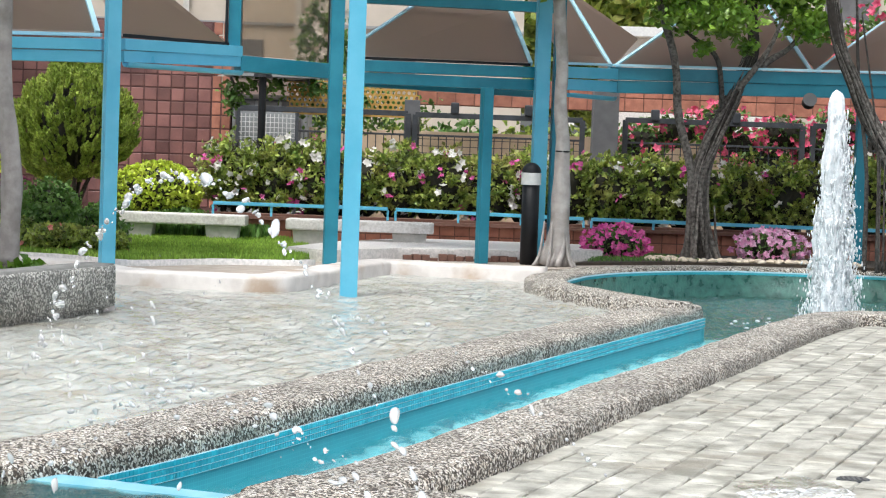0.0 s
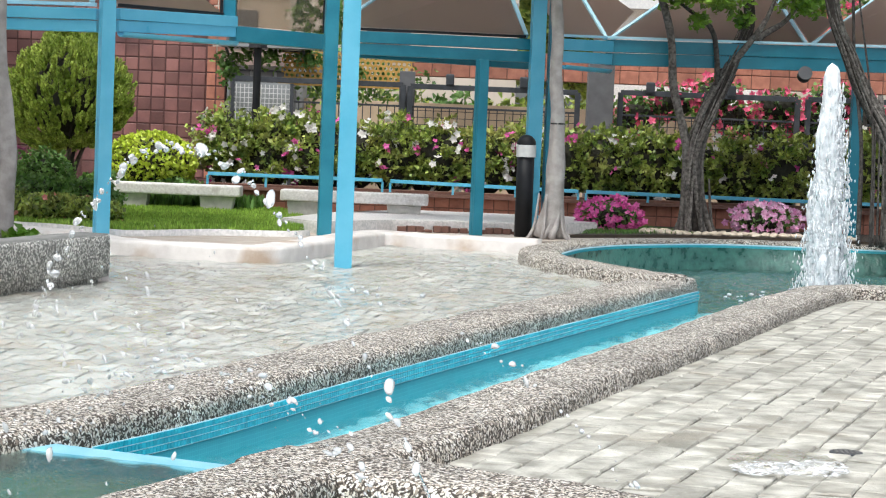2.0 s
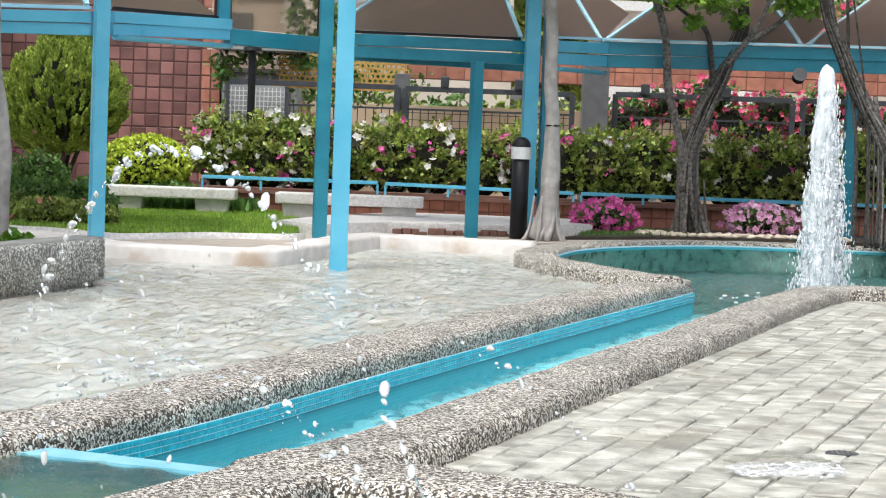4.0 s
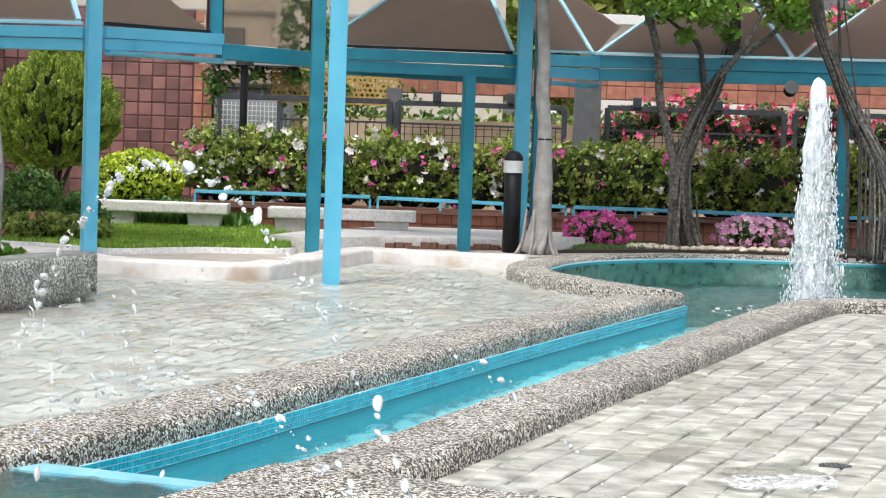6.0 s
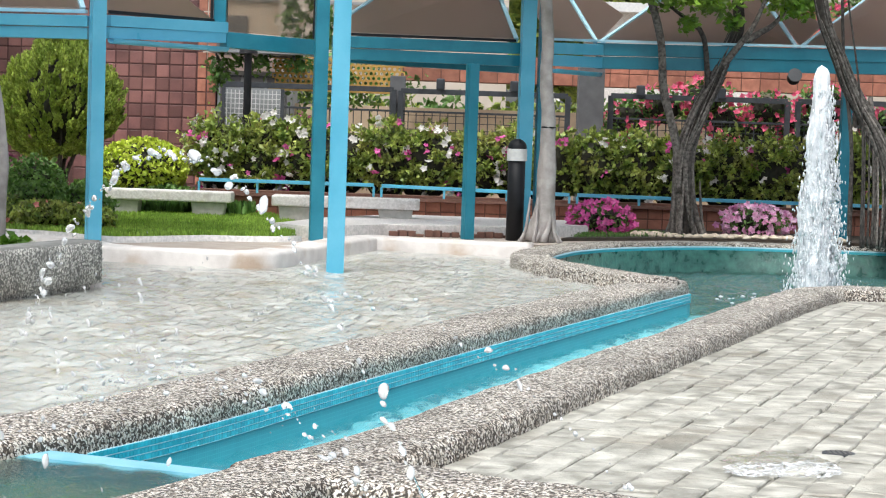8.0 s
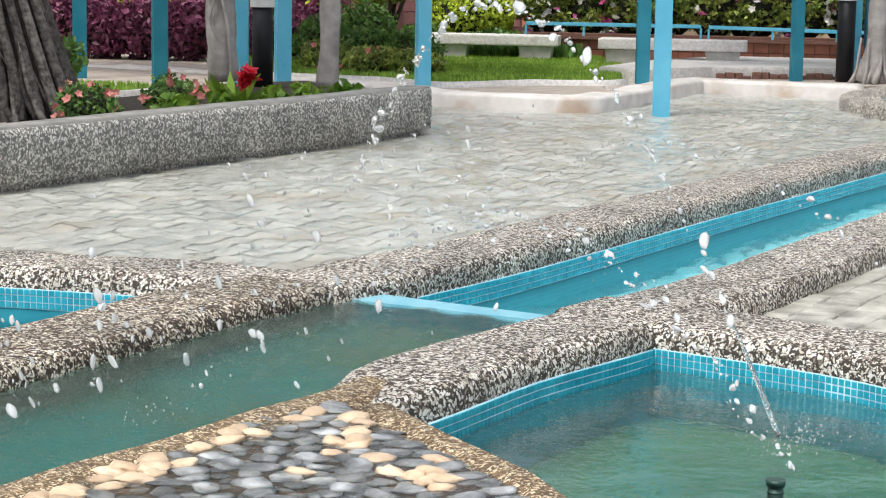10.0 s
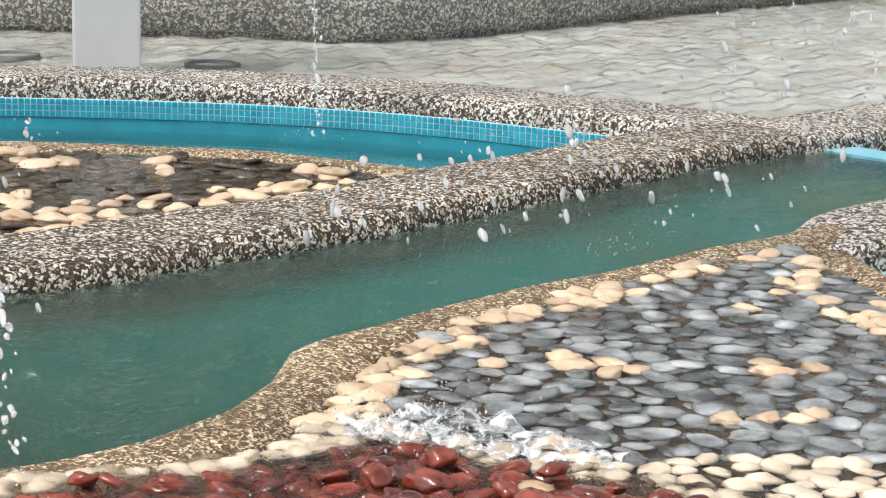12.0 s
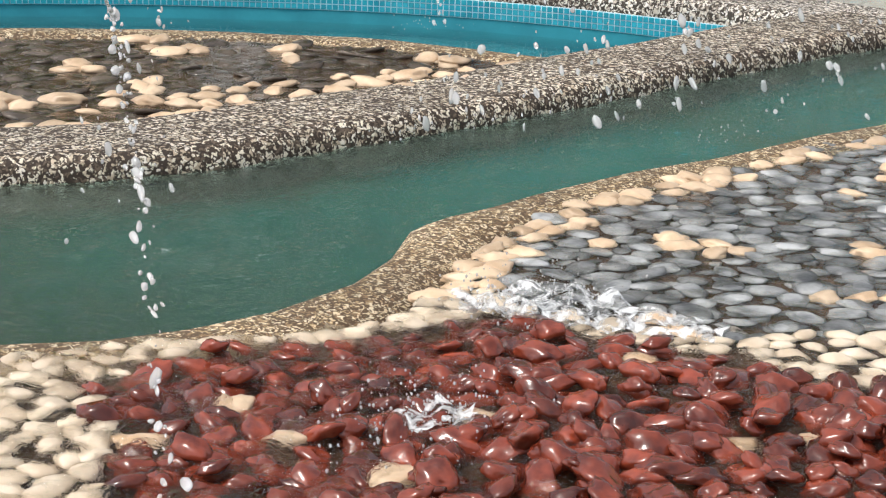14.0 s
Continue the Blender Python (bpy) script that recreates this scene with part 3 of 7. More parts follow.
bm.faces.new([bm.verts.new(v) for v in ((-40, -2, -1.3), (40, -2, -1.3), (40, 90, -1.3), (-40, 90, -1.3))])
tagged(part("ground", bm, PAVER_BED), "grey paved ground under and round the fountain court", "ground", kind="structure")

# the wide shallow basin
BASIN = [(-12, 6.0), (-8.2, 5.6), (-6.9, 6.75), (-5.65, 7.6), (-4.65, 8.02), (-3.5, 8.25), (-2.4, 8.12), (-1.75, 8.1), (-1.2, 9.25), (-0.45, 11.32), (0.65, 14.25), (1.9, 17.6), (1.48, 18.48), (1.13, 19.47),
         (1.03, 20.35), (1.15, 21.9), (0.3, 22.1), (-0.66, 22.4), (-0.95, 21.6), (-1.5, 19.4), (-1.78, 18.9), (-2.9, 19.2), (-4.6, 19.9), (-12, 19.9)]
basin_floor = tagged(part("basin_floor", sheet(BASIN, -0.128, thick=0.5), BASIN_JOINT), "grey paved floor of the wide shallow basin", "floor", kind="structure")
film = tagged(part("basin_water", ripples(BASIN, -0.08, 0.03, 0.0064, (0.09, 0.34), 1), WATER_FILM), "thin rippled sheet of water over grey paving", "water", kind="structure")
film.visible_shadow = False

# dry paving beside the channel
RIGHT_PAVING = [(-0.3, 7.5), (-0.05, 8.39), (0.80, 10.72), (1.66, 13.0), (2.34, 14.9), (3.24, 17.2), (3.62, 17.66), (4.1, 17.78), (7.5, 17.75), (20, 17.75), (20, 1.0), (1.0, 1.0), (0.7, 2.4), (1.0, 3.2), (1.38, 4.0), (1.48, 4.8),
                (1.35, 5.6), (1.12, 6.24), (0.93, 6.55), (0.58, 6.95), (0.215, 7.21)]
paving = tagged(part("pavement", sheet(RIGHT_PAVING, -0.118, thick=0.4), JOINT), "grey stone block pavement, damp in patches", "pavement", kind="structure")
front = tagged(part("pavement_front", sheet([(-40, -2), (20, -2), (20, 1.0), (1, 1.0), (0.5, 1.55), (-2.5, 1.5), (-4.6, 0.9), (-12, 0.5), (-40, 0.5)], -0.1, thick=0.5), STONE_PAVER), "grey stone pavement before the fountain", "pavement", kind="structure")

tagged(part("pavement_corner", sheet([(0.3, 1.45), (0.2, 2.5), (0.45, 2.35), (0.8, 2.45), (1.05, 0.98), (0.9, 0.98), (0.5, 1.5)], -0.112, thick=0.4), STONE_PAVER), "grey stone pavement by the end of the pool", "pavement", kind="structure")
tagged(part("puddle", ripples(PUDDLE, -0.0985, 0.02, 0.0012, (0.06, 0.25), 12), WATER_FILM), "thin puddle of water on the grey pavement", "water", kind="structure").visible_shadow = False
# kerbs of washed aggregate
for pts, w, lift, what in ((KERB_L[9:], 0.5, 0.0, "rounded aggregate kerb between channel and basin"),
                           (KERB_R, 0.44, -0.003, "rounded aggregate kerb along the dry paving"), (POOL_R_RIM, 0.48, -0.008, "curved aggregate rim of the tiled pool"),
                           (POOL_L_RIM, 0.5, -0.006, "curved aggregate rim of the pebble pool")):
    tagged(part("kerb", sweep(pts, kerb_profile(w), lift, taper=0.55 if pts is KERB_R else 0.0), AGG), what, "kerb", kind="structure")
tagged(part("kerb", sweep(KERB_L[:10], kerb_profile(0.5), 0.002), AGG_WARM), "rounded kerb of warm brown aggregate along the green channel", "kerb", kind="structure")
tagged(part("kerb", sweep(FAR_RIM, [(-0.21, -0.7), (-0.21, 0.0), (-0.2, 0.03), (-0.17, 0.043), (0.17, 0.043), (0.2, 0.03), (0.21, 0.0), (0.21, -0.7)]), AGG), "curved flat-topped aggregate rim of the round pool", "kerb", kind="structure")
tagged(part("bank_border", sweep(offset(BANK_WATER, -0.1), [(-0.14, -0.5), (-0.13, -0.035), (-0.04, -0.012), (0.05, -0.01), (0.085, -0.03), (0.1, -0.08), (0.1, -0.5)], 0.0), AGG_BROWN), "low wavy aggregate border of the pebble bed", "border", kind="structure")
tagged(part("pool_border", sweep(offset(POOL_R_NEAR, -0.06), [(-0.09, -0.5), (-0.085, -0.04), (-0.03, -0.016), (0.03, -0.014), (0.055, -0.04), (0.06, -0.1), (0.06, -0.5)], 0.0), AGG_BROWN), "thin aggregate border between pebbles and tiled pool", "border", kind="structure")
tagged(part("bed_border", sweep(offset(BED_L_BACK, -0.08), [(-0.1, -0.5), (-0.095, -0.05), (-0.04, -0.02), (0.04, -0.016), (0.07, -0.04), (0.08, -0.1), (0.08, -0.5)], 0.0), AGG_BROWN), "thin aggregate border round the dark pebble bed", "border", kind="structure")


# channel, pools and their water
def liner(pts, d, top, bottom, material, name="pool_wall", label="blue mosaic pool wall"):
    """An upright lining, 8 mm thick, beside a kerb line."""
    s = 0.008 if d > 0 else -0.008
    prof = [(d, bottom), (d, top), (d + s, top), (d + s, bottom)]
    me = sweep(pts, prof if d > 0 else prof[::-1], 0, 0.0)
    return tagged(part(name, me, material), label, "wall", kind="structure")


CH_L = KERB_L[10:]
CH_R = KERB_R[3:10]
CHANNEL = [*CH_L, (2.2, 18.3), *reversed(CH_R)]
NEAR = [*KERB_L[:10], (-1.8, 7.92), (-0.57, 7.47), (-0.55, 7.2), *reversed(offset(BANK_WATER, -0.08, 0.4))]
tagged(part("channel_floor", sheet([(-1.9, 7.6), *KERB_L[10:], (1.5, 18.5), (1.1, 20.3), (1.5, 22.1), (2.1, 23), (3.5, 23.9), (6.2, 23.7), (8.9, 21), (7.4, 17.7), (3.6, 17.7), *reversed(KERB_R[3:9])], -0.6), CHANNEL_TILE),
       "blue mosaic floor of channel and round pool", "floor", kind="structure")
tagged(part("round_pool_floor", sheet([(1.1, 20.3), (1.5, 18.6), (2.3, 18.1), (3.4, 17.9), (8.2, 17.9), (8.8, 20.6), (8, 22.5), (6.2, 23.5), (4.2, 23.8), (2.8, 23.5), (1.7, 22.6)], -0.55), ROUND_FLOOR), "dark green floor of the round pool", "floor", kind="structure")
w1 = tagged(part("channel_water", ripples([(-1.68, 8.1), *KERB_L[11:], (1.5, 18.5), (1.1, 20.3), (1.5, 22.1), (2.1, 23), (3.5, 23.9), (6.2, 23.7), (8.9, 21), (7.4, 17.7), (3.6, 17.66), *reversed(KERB_R[4:9]), (-0.55, 7.78)], -0.29, 0.03, 0.0085, (0.09, 0.34), 5), WATER_CHANNEL),
            "clear rippled turquoise water", "water", kind="structure")
tagged(part("near_floor", sheet(NEAR, -0.42), CHANNEL_FLOOR), "green silted channel floor", "floor", kind="structure")
w2 = tagged(part("near_water", ripples(NEAR, -0.075, 0.03, 0.003, (0.08, 0.3), 2), WATER_GREEN), "still green channel water", "water", kind="structure")
POOL_R = [(-1.05, 5.8), (-0.88, 6.62), (-0.62, 7.12), *POOL_R_RIM, *reversed(POOL_R_NEAR[:-1])]
tagged(part("pool_floor", sheet(POOL_R, -0.9), POOL_FLOOR), "pale green pool floor", "floor", kind="structure")
w3 = tagged(part("pool_water", ripples(POOL_R, -0.17, 0.03, 0.0009, (0.1, 0.4), 3), WATER_POOL), "teal water in the tiled pool", "water", kind="structure")
POOL_L = [*POOL_L_RIM, *reversed(KERB_L[6:10]), *reversed(BED_L_BACK)]
tagged(part("pool_floor_west", sheet(POOL_L, -0.5), DEEP_TEAL), "pale green pool floor", "floor", kind="structure")
w4 = tagged(part("pool_water_west", ripples(POOL_L, -0.245, 0.04, 0.0007, (0.1, 0.4), 4), WATER_POOL), "teal water in the pool behind the pebbles", "water", kind="structure")
for w in (w1, w2, w3, w4):
    w.visible_shadow = False
liner(CH_L, -0.252, -0.203, -0.62, POOL_TILE)
liner(CH_R, 0.222, -0.105, -0.62, POOL_TILE)
liner(FAR_RIM[1:], -0.212, -0.012, -0.04, POOL_TILE)
liner(FAR_RIM[1:], -0.214, 0.004, -0.0115, GROUT, label="pale blue tile edge")
# painted reflection: this wall is coloured to pass as water
liner(FAR_RIM[1:], -0.214, -0.041, -0.62, ROUND_WATER_LOOK, label="pool wall painted like dark reflecting water")

# the two pebble beds
def cut(poly, y, above):
    """The part of a polygon on one side of a line of constant y."""
    out = []
    for a, b in zip(poly, [*poly[1:], poly[0]]):
        ka, kb = (a[1] > y) == above, (b[1] > y) == above
        if ka:
            out.append(a)
        if ka != kb:
            t = (y - a[1]) / (b[1] - a[1])
            out.append((a[0] + (b[0] - a[0]) * t, y))
    return out


for name, poly, z in (("pebble_ground", BED_R, -0.045), ("pebble_ground_west", BED_L, -0.05)):
    tagged(part(name, sheet(poly, z, thick=0.4), BED), "wet brown mortar bed for pebbles", "ground", kind="structure")
for name, poly, z, h, step in (("bed_water", cut(BED_R, 3.36, False), -0.006, 0.0042, 0.011), ("bed_water_upper", cut(BED_R, 3.36, True), -0.013, 0.0011, 0.015), ("bed_water_west", BED_L, -0.026, 0.0012, 0.02)):
    tagged(part(name, ripples(poly, z, step, h, (0.035, 0.12), 8), BED_FILM if name == "bed_water" else CALM_FILM), "thin clear water over pebbles", "water", kind="structure").visible_shadow = False
# weir at the head of the channel
bm = bmesh.new()
vs = [bm.verts.new(v) for v in ((-1.84, 7.93, -0.072), (-0.55, 7.455, -0.072), (-0.48, 7.56, -0.072), (-1.76, 8.15, -0.072))]
f = bm.faces.new(vs)
ex = bmesh.ops.extrude_face_region(bm, geom=[f])
for v in ex["geom"]:
    if isinstance(v, bmesh.types.BMVert):
        v.co.z = -0.115
bmesh.ops.recalc_face_normals(bm, faces=bm.faces[:])
bmesh.ops.bevel(bm, geom=[e for e in bm.edges if all(v.co.z > -0.2 for v in e.verts)], offset=0.012, segments=2, affect="EDGES")
tagged(part("weir", bm, WEIR), "pale blue weir slab across the channel", "weir", kind="structure")
# added wall; its dark teal stands for the dark water before the slab
tagged(part("weir_dark_fill", sheet([(-1.82, 7.95), (-0.55, 7.48), (-0.5, 7.55), (-1.75, 8.13)], -0.112, thick=0.5), WET_TEAL), "added wall under the weir slab, painted dark teal for dark water", "wall", kind="structure")

# white worn rim behind the basin
tagged(part("white_rim", sweep(WHITE_PATH, [(-0.2, -0.6), (-0.2, 0.03), (-0.188, 0.055), (-0.165, 0.066), (0.12, 0.068), (0.2, 0.055), (0.2, -0.6)], 0, 0.006, 0.09), WHITE_RIM),
       "low rim painted white, worn and stained brown", "rim", kind="structure")
# terrace behind
TERRACE = [(1.05, 21.9), (0.3, 22.15), (-0.6, 22.5), (-0.85, 22.0), (-1.5, 19.4), (-1.72, 18.98), (-2.9, 19.2), (-3.4, 19.8), (-4.3, 20.5), (-4.9, 18.6), (-5.2, 16.5), (-5.9, 13.8), (-6.6, 12.4), (-9, 11.4), (-40, 11),
           (-40, 90), (40, 90), (40, 23), (9.2, 21), (8.2, 22.8), (6.2, 23.85), (4.2, 24.1), (3.0, 23.95), (1.95, 23.1), (1.4, 22.3)]
tagged(part("terrace", sheet(TERRACE, 0.04, thick=0.6), TAN_PATH), "tan paved terrace behind the basin", "pavement", kind="structure")


# ---- covered walkway ----
walkway = empty("covered_walkway", "blue painted steel walkway canopy with bronze roof sheets", "walkway")


def post(x, y, z0, z1, w, material=BLUE, turn=0.0, name="post"):
    bm = bmesh.new()
    box(bm, (-w / 2, -w / 2, z0), (w / 2, w / 2, z1), pose(x, y, 0, 0, 0, turn), 0.006)
    # shallow ribs that the folded steel shows on its faces
    box(bm, (-w / 2 - 0.004, -w * 0.1, z0), (-w / 2, w * 0.1, z1), pose(x, y, 0, 0, 0, turn))
    return part(name, bm, material, walkway)


POST_TOP = 4.2
post(-3.26, 19.72, 0.04, POST_TOP, 0.135, BLUE, 25)
post(-0.85, 18.58, -0.12, POST_TOP, 0.155, BLUE, 4)
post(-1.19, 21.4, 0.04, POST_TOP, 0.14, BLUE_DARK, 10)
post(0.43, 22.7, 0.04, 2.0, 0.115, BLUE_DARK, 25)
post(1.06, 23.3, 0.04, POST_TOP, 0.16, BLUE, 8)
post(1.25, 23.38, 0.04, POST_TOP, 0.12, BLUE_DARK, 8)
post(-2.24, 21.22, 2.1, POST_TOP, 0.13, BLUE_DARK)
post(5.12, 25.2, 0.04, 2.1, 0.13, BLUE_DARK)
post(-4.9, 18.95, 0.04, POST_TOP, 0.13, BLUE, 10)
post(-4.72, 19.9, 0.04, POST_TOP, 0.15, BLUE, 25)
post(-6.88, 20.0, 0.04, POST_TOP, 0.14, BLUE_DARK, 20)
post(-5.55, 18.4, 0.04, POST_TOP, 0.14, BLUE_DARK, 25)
bar("post_tie", (-4.95, 20.8, 1.185), (-4.6, 20.8, 1.185), 0.08, 0.13, BLUE, walkway)


def beam(a, b, z0, z1, material=BLUE_DARK, w=0.14, split=True):
    """A beam in two flanges with a recessed gap, its top and bottom given at both ends."""
    (ax, ay), (bx, by) = a, b
    za, zb = z0
    ya, yb = z1
    ma, mb = za + (ya - za) * 0.5, zb + (yb - zb) * 0.5
    if not split:
        bar("beam", (ax, ay, (za + ya) / 2), (bx, by, (zb + yb) / 2), w, ya - za, material, walkway)
        return
    bar("beam", (ax, ay, (za + ma) / 2), (bx, by, (zb + mb) / 2), w * 0.8, (ya - za) * 0.48, material, walkway)
    bar("beam", (ax, ay, (ma + ya) / 2 + 0.003), (bx, by, (mb + yb) / 2 + 0.003), w, (ya - za) * 0.48, material, walkway)


beam((-9.5, 20.6), (-3.36, 19.8), (1.99, 2.01), (2.22, 2.24), BLUE)
bar("roof_edge", (-9.5, 20.65, 2.27), (-3.4, 19.9, 2.285), 0.06, 0.035, BLUE_PALE, walkway)
bar("roof_edge", (1.26, 23.44, 2.335), (1.94, 24.54, 2.385), 0.05, 0.03, BLUE_PALE, walkway)
bar("roof_edge", (1.95, 24.54, 2.385), (9.5, 24.62, 2.44), 0.05, 0.03, BLUE_PALE, walkway)
bar("glazing_frame", (-3.2, 20.02, 2.295), (-2.3, 21.12, 2.3), 0.04, 0.035, BLACK, walkway)
bar("glazing_frame", (-0.95, 22.58, 2.275), (0.92, 23.36, 2.3), 0.04, 0.03, BLACK, walkway)
beam((-3.22, 19.95), (-2.2, 21.2), (2.03, 2.08), (2.26, 2.28), BLUE)
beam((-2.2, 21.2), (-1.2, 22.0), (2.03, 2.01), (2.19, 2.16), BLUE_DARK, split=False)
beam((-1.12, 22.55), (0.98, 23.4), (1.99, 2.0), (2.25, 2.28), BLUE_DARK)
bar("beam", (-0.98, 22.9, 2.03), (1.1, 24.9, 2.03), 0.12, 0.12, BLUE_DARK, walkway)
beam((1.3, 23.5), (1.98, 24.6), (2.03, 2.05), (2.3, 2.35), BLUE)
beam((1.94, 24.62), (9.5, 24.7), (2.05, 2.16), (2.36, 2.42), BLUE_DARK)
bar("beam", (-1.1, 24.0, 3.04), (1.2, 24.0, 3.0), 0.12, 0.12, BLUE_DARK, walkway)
# half-round gutter under the second bay
prof = [(math.cos(a) * 0.05, math.sin(a) * 0.05) for a in [math.pi + i * math.pi / 6 for i in range(7)]]
prof += [(u * 0.85, z * 0.85) for u, z in reversed(prof)]
part("gutter", sweep([(-3.16, 19.9), (-2.16, 21.12)], prof, 2.03, 0.0), BLUE, walkway)
part("gutter", sweep([(1.36, 23.45), (1.98, 24.5)], prof, 2.0, 0.0), BLUE, walkway)


def roof_panel(pts, edges=(), thick=0.025, material=ROOF_PANEL):
    """A flat roof sheet; edges: corner pairs that carry a pale rafter."""
    p = [Vector(q) for q in pts]
    n = (p[1] - p[0]).cross(p[2] - p[0]).normalized()
    bm = bmesh.new()
    a = [bm.verts.new(q) for q in p]
    b = [bm.verts.new(q + n * thick) for q in p]
    bm.faces.new(a)
    bm.faces.new(b[::-1])
    k = len(p)
    for i in range(k):
        bm.faces.new((a[i], b[i], b[(i + 1) % k], a[(i + 1) % k]))
    bmesh.ops.recalc_face_normals(bm, faces=bm.faces[:])
    part("roof_panel", bm, material, walkway)
    for i, j in edges:
        bar("rafter", p[i] + Vector((0, -0.03, 0)), p[j] + Vector((0, -0.03, 0)), 0.05, 0.055, BLUE_PALE, walkway)


roof_panel([(-9.0, 20.7, 2.3), (-3.46, 20.05, 2.31), (-4.3, 22.0, 3.9), (-8.6, 22.4, 3.9)], [(1, 2)])
roof_panel([(-3.24, 20.15, 2.29), (-2.3, 21.25, 2.27), (-3.9, 22.6, 3.45), (-4.2, 22.2, 3.5)])
roof_panel([(-0.95, 22.68, 2.28), (0.93, 23.48, 2.31), (0.68, 24.4, 3.0), (-0.46, 24.2, 2.96), (-0.99, 23.2, 2.5)], [(1, 2), (4, 3)])
roof_panel([(1.33, 23.6, 2.34), (1.94, 24.66, 2.37), (1.44, 25.4, 3.25), (0.9, 25.0, 3.2)], [(1, 2)])
roof_panel([(1.98, 24.68, 2.37), (2.3, 25.1, 2.72), (1.5, 25.6, 3.3), (1.44, 25.45, 3.25)])
roof_panel([(2.02, 24.66, 2.38), (4.36, 24.7, 2.4), (3.95, 26.6, 3.5), (3.2, 26.6, 3.5), (2.87, 25.95, 3.0)], [(0, 4), (1, 2)])
roof_panel([(4.42, 24.7, 2.4), (4.75, 25.1, 2.68), (4.1, 26.3, 3.35), (4.05, 26.2, 3.3)])
roof_panel([(4.44, 24.66, 2.4), (7.6, 24.75, 2.45), (6.9, 26.4, 3.6), (6.2, 26.4, 3.55), (5.5, 26.0, 3.1)], [(0, 4)])
roof_panel([(-2.17, 21.24, 2.2), (-1.26, 21.98, 2.18), (-1.28, 21.98, 4.0), (-2.19, 21.24, 4.0)], thick=0.012, material=GLASS_BRONZE)
# black frame strips by the glazing
bar("glazing_frame", (-2.32, 21.14, 2.28), (-2.32, 21.14, 4.0), 0.03, 0.03, BLACK, walkway)
bar("glazing_frame", (-1.3, 21.9, 2.18), (-1.3, 21.9, 4.0), 0.03, 0.03, BLACK, walkway)
# small floodlight hung under the far beam
lamp = empty("floodlight", "small round black floodlight under a blue beam", "light", at=(4.33, 24.5, 2.03))
bm = bmesh.new()
bmesh.ops.create_cone(bm, cap_ends=True, segments=20, radius1=0.08, radius2=0.065, depth=0.12, matrix=pose(0, 0, 0, 70, 0, 0))
part("housing", bm, BLACK, lamp)
bm = bmesh.new()
bmesh.ops.create_cone(bm, cap_ends=True, segments=20, radius1=0.085, radius2=0.085, depth=0.02, matrix=pose(0, -0.055, 0.02, 70, 0, 0))
part("lens_ring", bm, SLATE, lamp)
boxed("bracket", (-0.015, -0.01, 0.05), (0.015, 0.01, 0.1), BLACK, lamp)


# ---- bollards ----
def bollard(x, y, z, h=1.15, r=0.108):
    b = empty("bollard", "black domed bollard with a white reflective band", "bollard", "bollards by the walkway", (x, y, z))
    bm = bmesh.new()
    bmesh.ops.create_cone(bm, cap_ends=True, segments=28, radius1=r * 0.9, radius2=r * 0.9, depth=h - r, matrix=pose(0, 0, (h - r) / 2))
    part("shaft", smooth_bm(bm), BLACK, b)
    bm = bmesh.new()
    bmesh.ops.create_uvsphere(bm, u_segments=28, v_segments=12, radius=r)
    bmesh.ops.delete(bm, geom=[v for v in bm.verts if v.co.z < -0.001], context="VERTS")
    bmesh.ops.translate(bm, vec=(0, 0, h - r), verts=bm.verts)
    part("cap", smooth_bm(bm), BLACK, b, "black domed cap")
    bm = bmesh.new()
    bmesh.ops.create_cone(bm, cap_ends=False, segments=28, radius1=r + 0.004, radius2=r + 0.004, depth=0.135, matrix=pose(0, 0, h - r - 0.075))
    part("band", smooth_bm(bm), BAND, b, "white reflective band")
    return b


def smooth_bm(bm):
    for f in bm.faces:
        f.smooth = len(f.verts) == 4
    return bm


bollard(0.96, 22.8, 0.04, 1.145)
bollard(-4.5, 18.15, 0.04, 1.06)


# ---- benches ----
def bench(x0, x1, y, z):
    b = empty("bench", "pale granite slab bench on two tapered concrete legs", "bench", "garden benches", ((x0 + x1) / 2, y, z))
    half = (x1 - x0) / 2
    boxed("seat", (-half, -0.21, 0.215), (half, 0.21, 0.345), BENCH_SLAB, b, "", 0.02)
    for s in (-1, 1):
        bm = bmesh.new()
        vs = box(bm, (-0.21, -0.15, 0.0), (0.21, 0.15, 0.214), None, 0.015)
        for v in bm.verts:
            v.co.x *= 0.86 + 0.65 * v.co.z
            v.co.x += s * (half - 0.29)
        part("leg", bm, BENCH_LEG, b)
    return b


bench(-4.05, -2.42, 25.0, 0.06)
bench(-1.9, -0.12, 24.6, 0.06)

# raised walkway floor slab
bm = sheet([(-1.72, 22.35), (-1.25, 21.75), (-0.5, 22.85), (1.0, 23.3), (1.9, 24.2), (1.9, 25.6), (-0.4, 25.7), (-1.2, 24.3)], 0.17, thick=0.15)
bmesh.ops.bevel(bm, geom=[e for e in bm.edges if all(v.co.z > 0.1 for v in e.verts) and len(e.link_faces) == 2 and abs(e.link_faces[0].normal.z - e.link_faces[1].normal.z) > 0.5], offset=0.015, segments=2, affect="EDGES")
tagged(part("walkway_floor", bm, BENCH_TOP), "raised pale speckled stone walkway floor", "floor", kind="structure")
rng = random.Random(5)
for i in range(14):
    x = -0.4 + i * 0.1
    y = 22.82 + (x + 0.4) * 0.3
    ob = boxed("edge_stone", (-0.045, -0.05, 0), (0.045, 0.05, 0.03 + 0.05 * rng.random()), BRICK_JOINT, None, "", 0.01, None)
    ob.matrix_world = pose(x, y, 0.04, 0, 0, rng.uniform(-20, 20))
    tagged(ob, "small rough grey edging stone by the walkway floor", "edging stone", "edging stones")


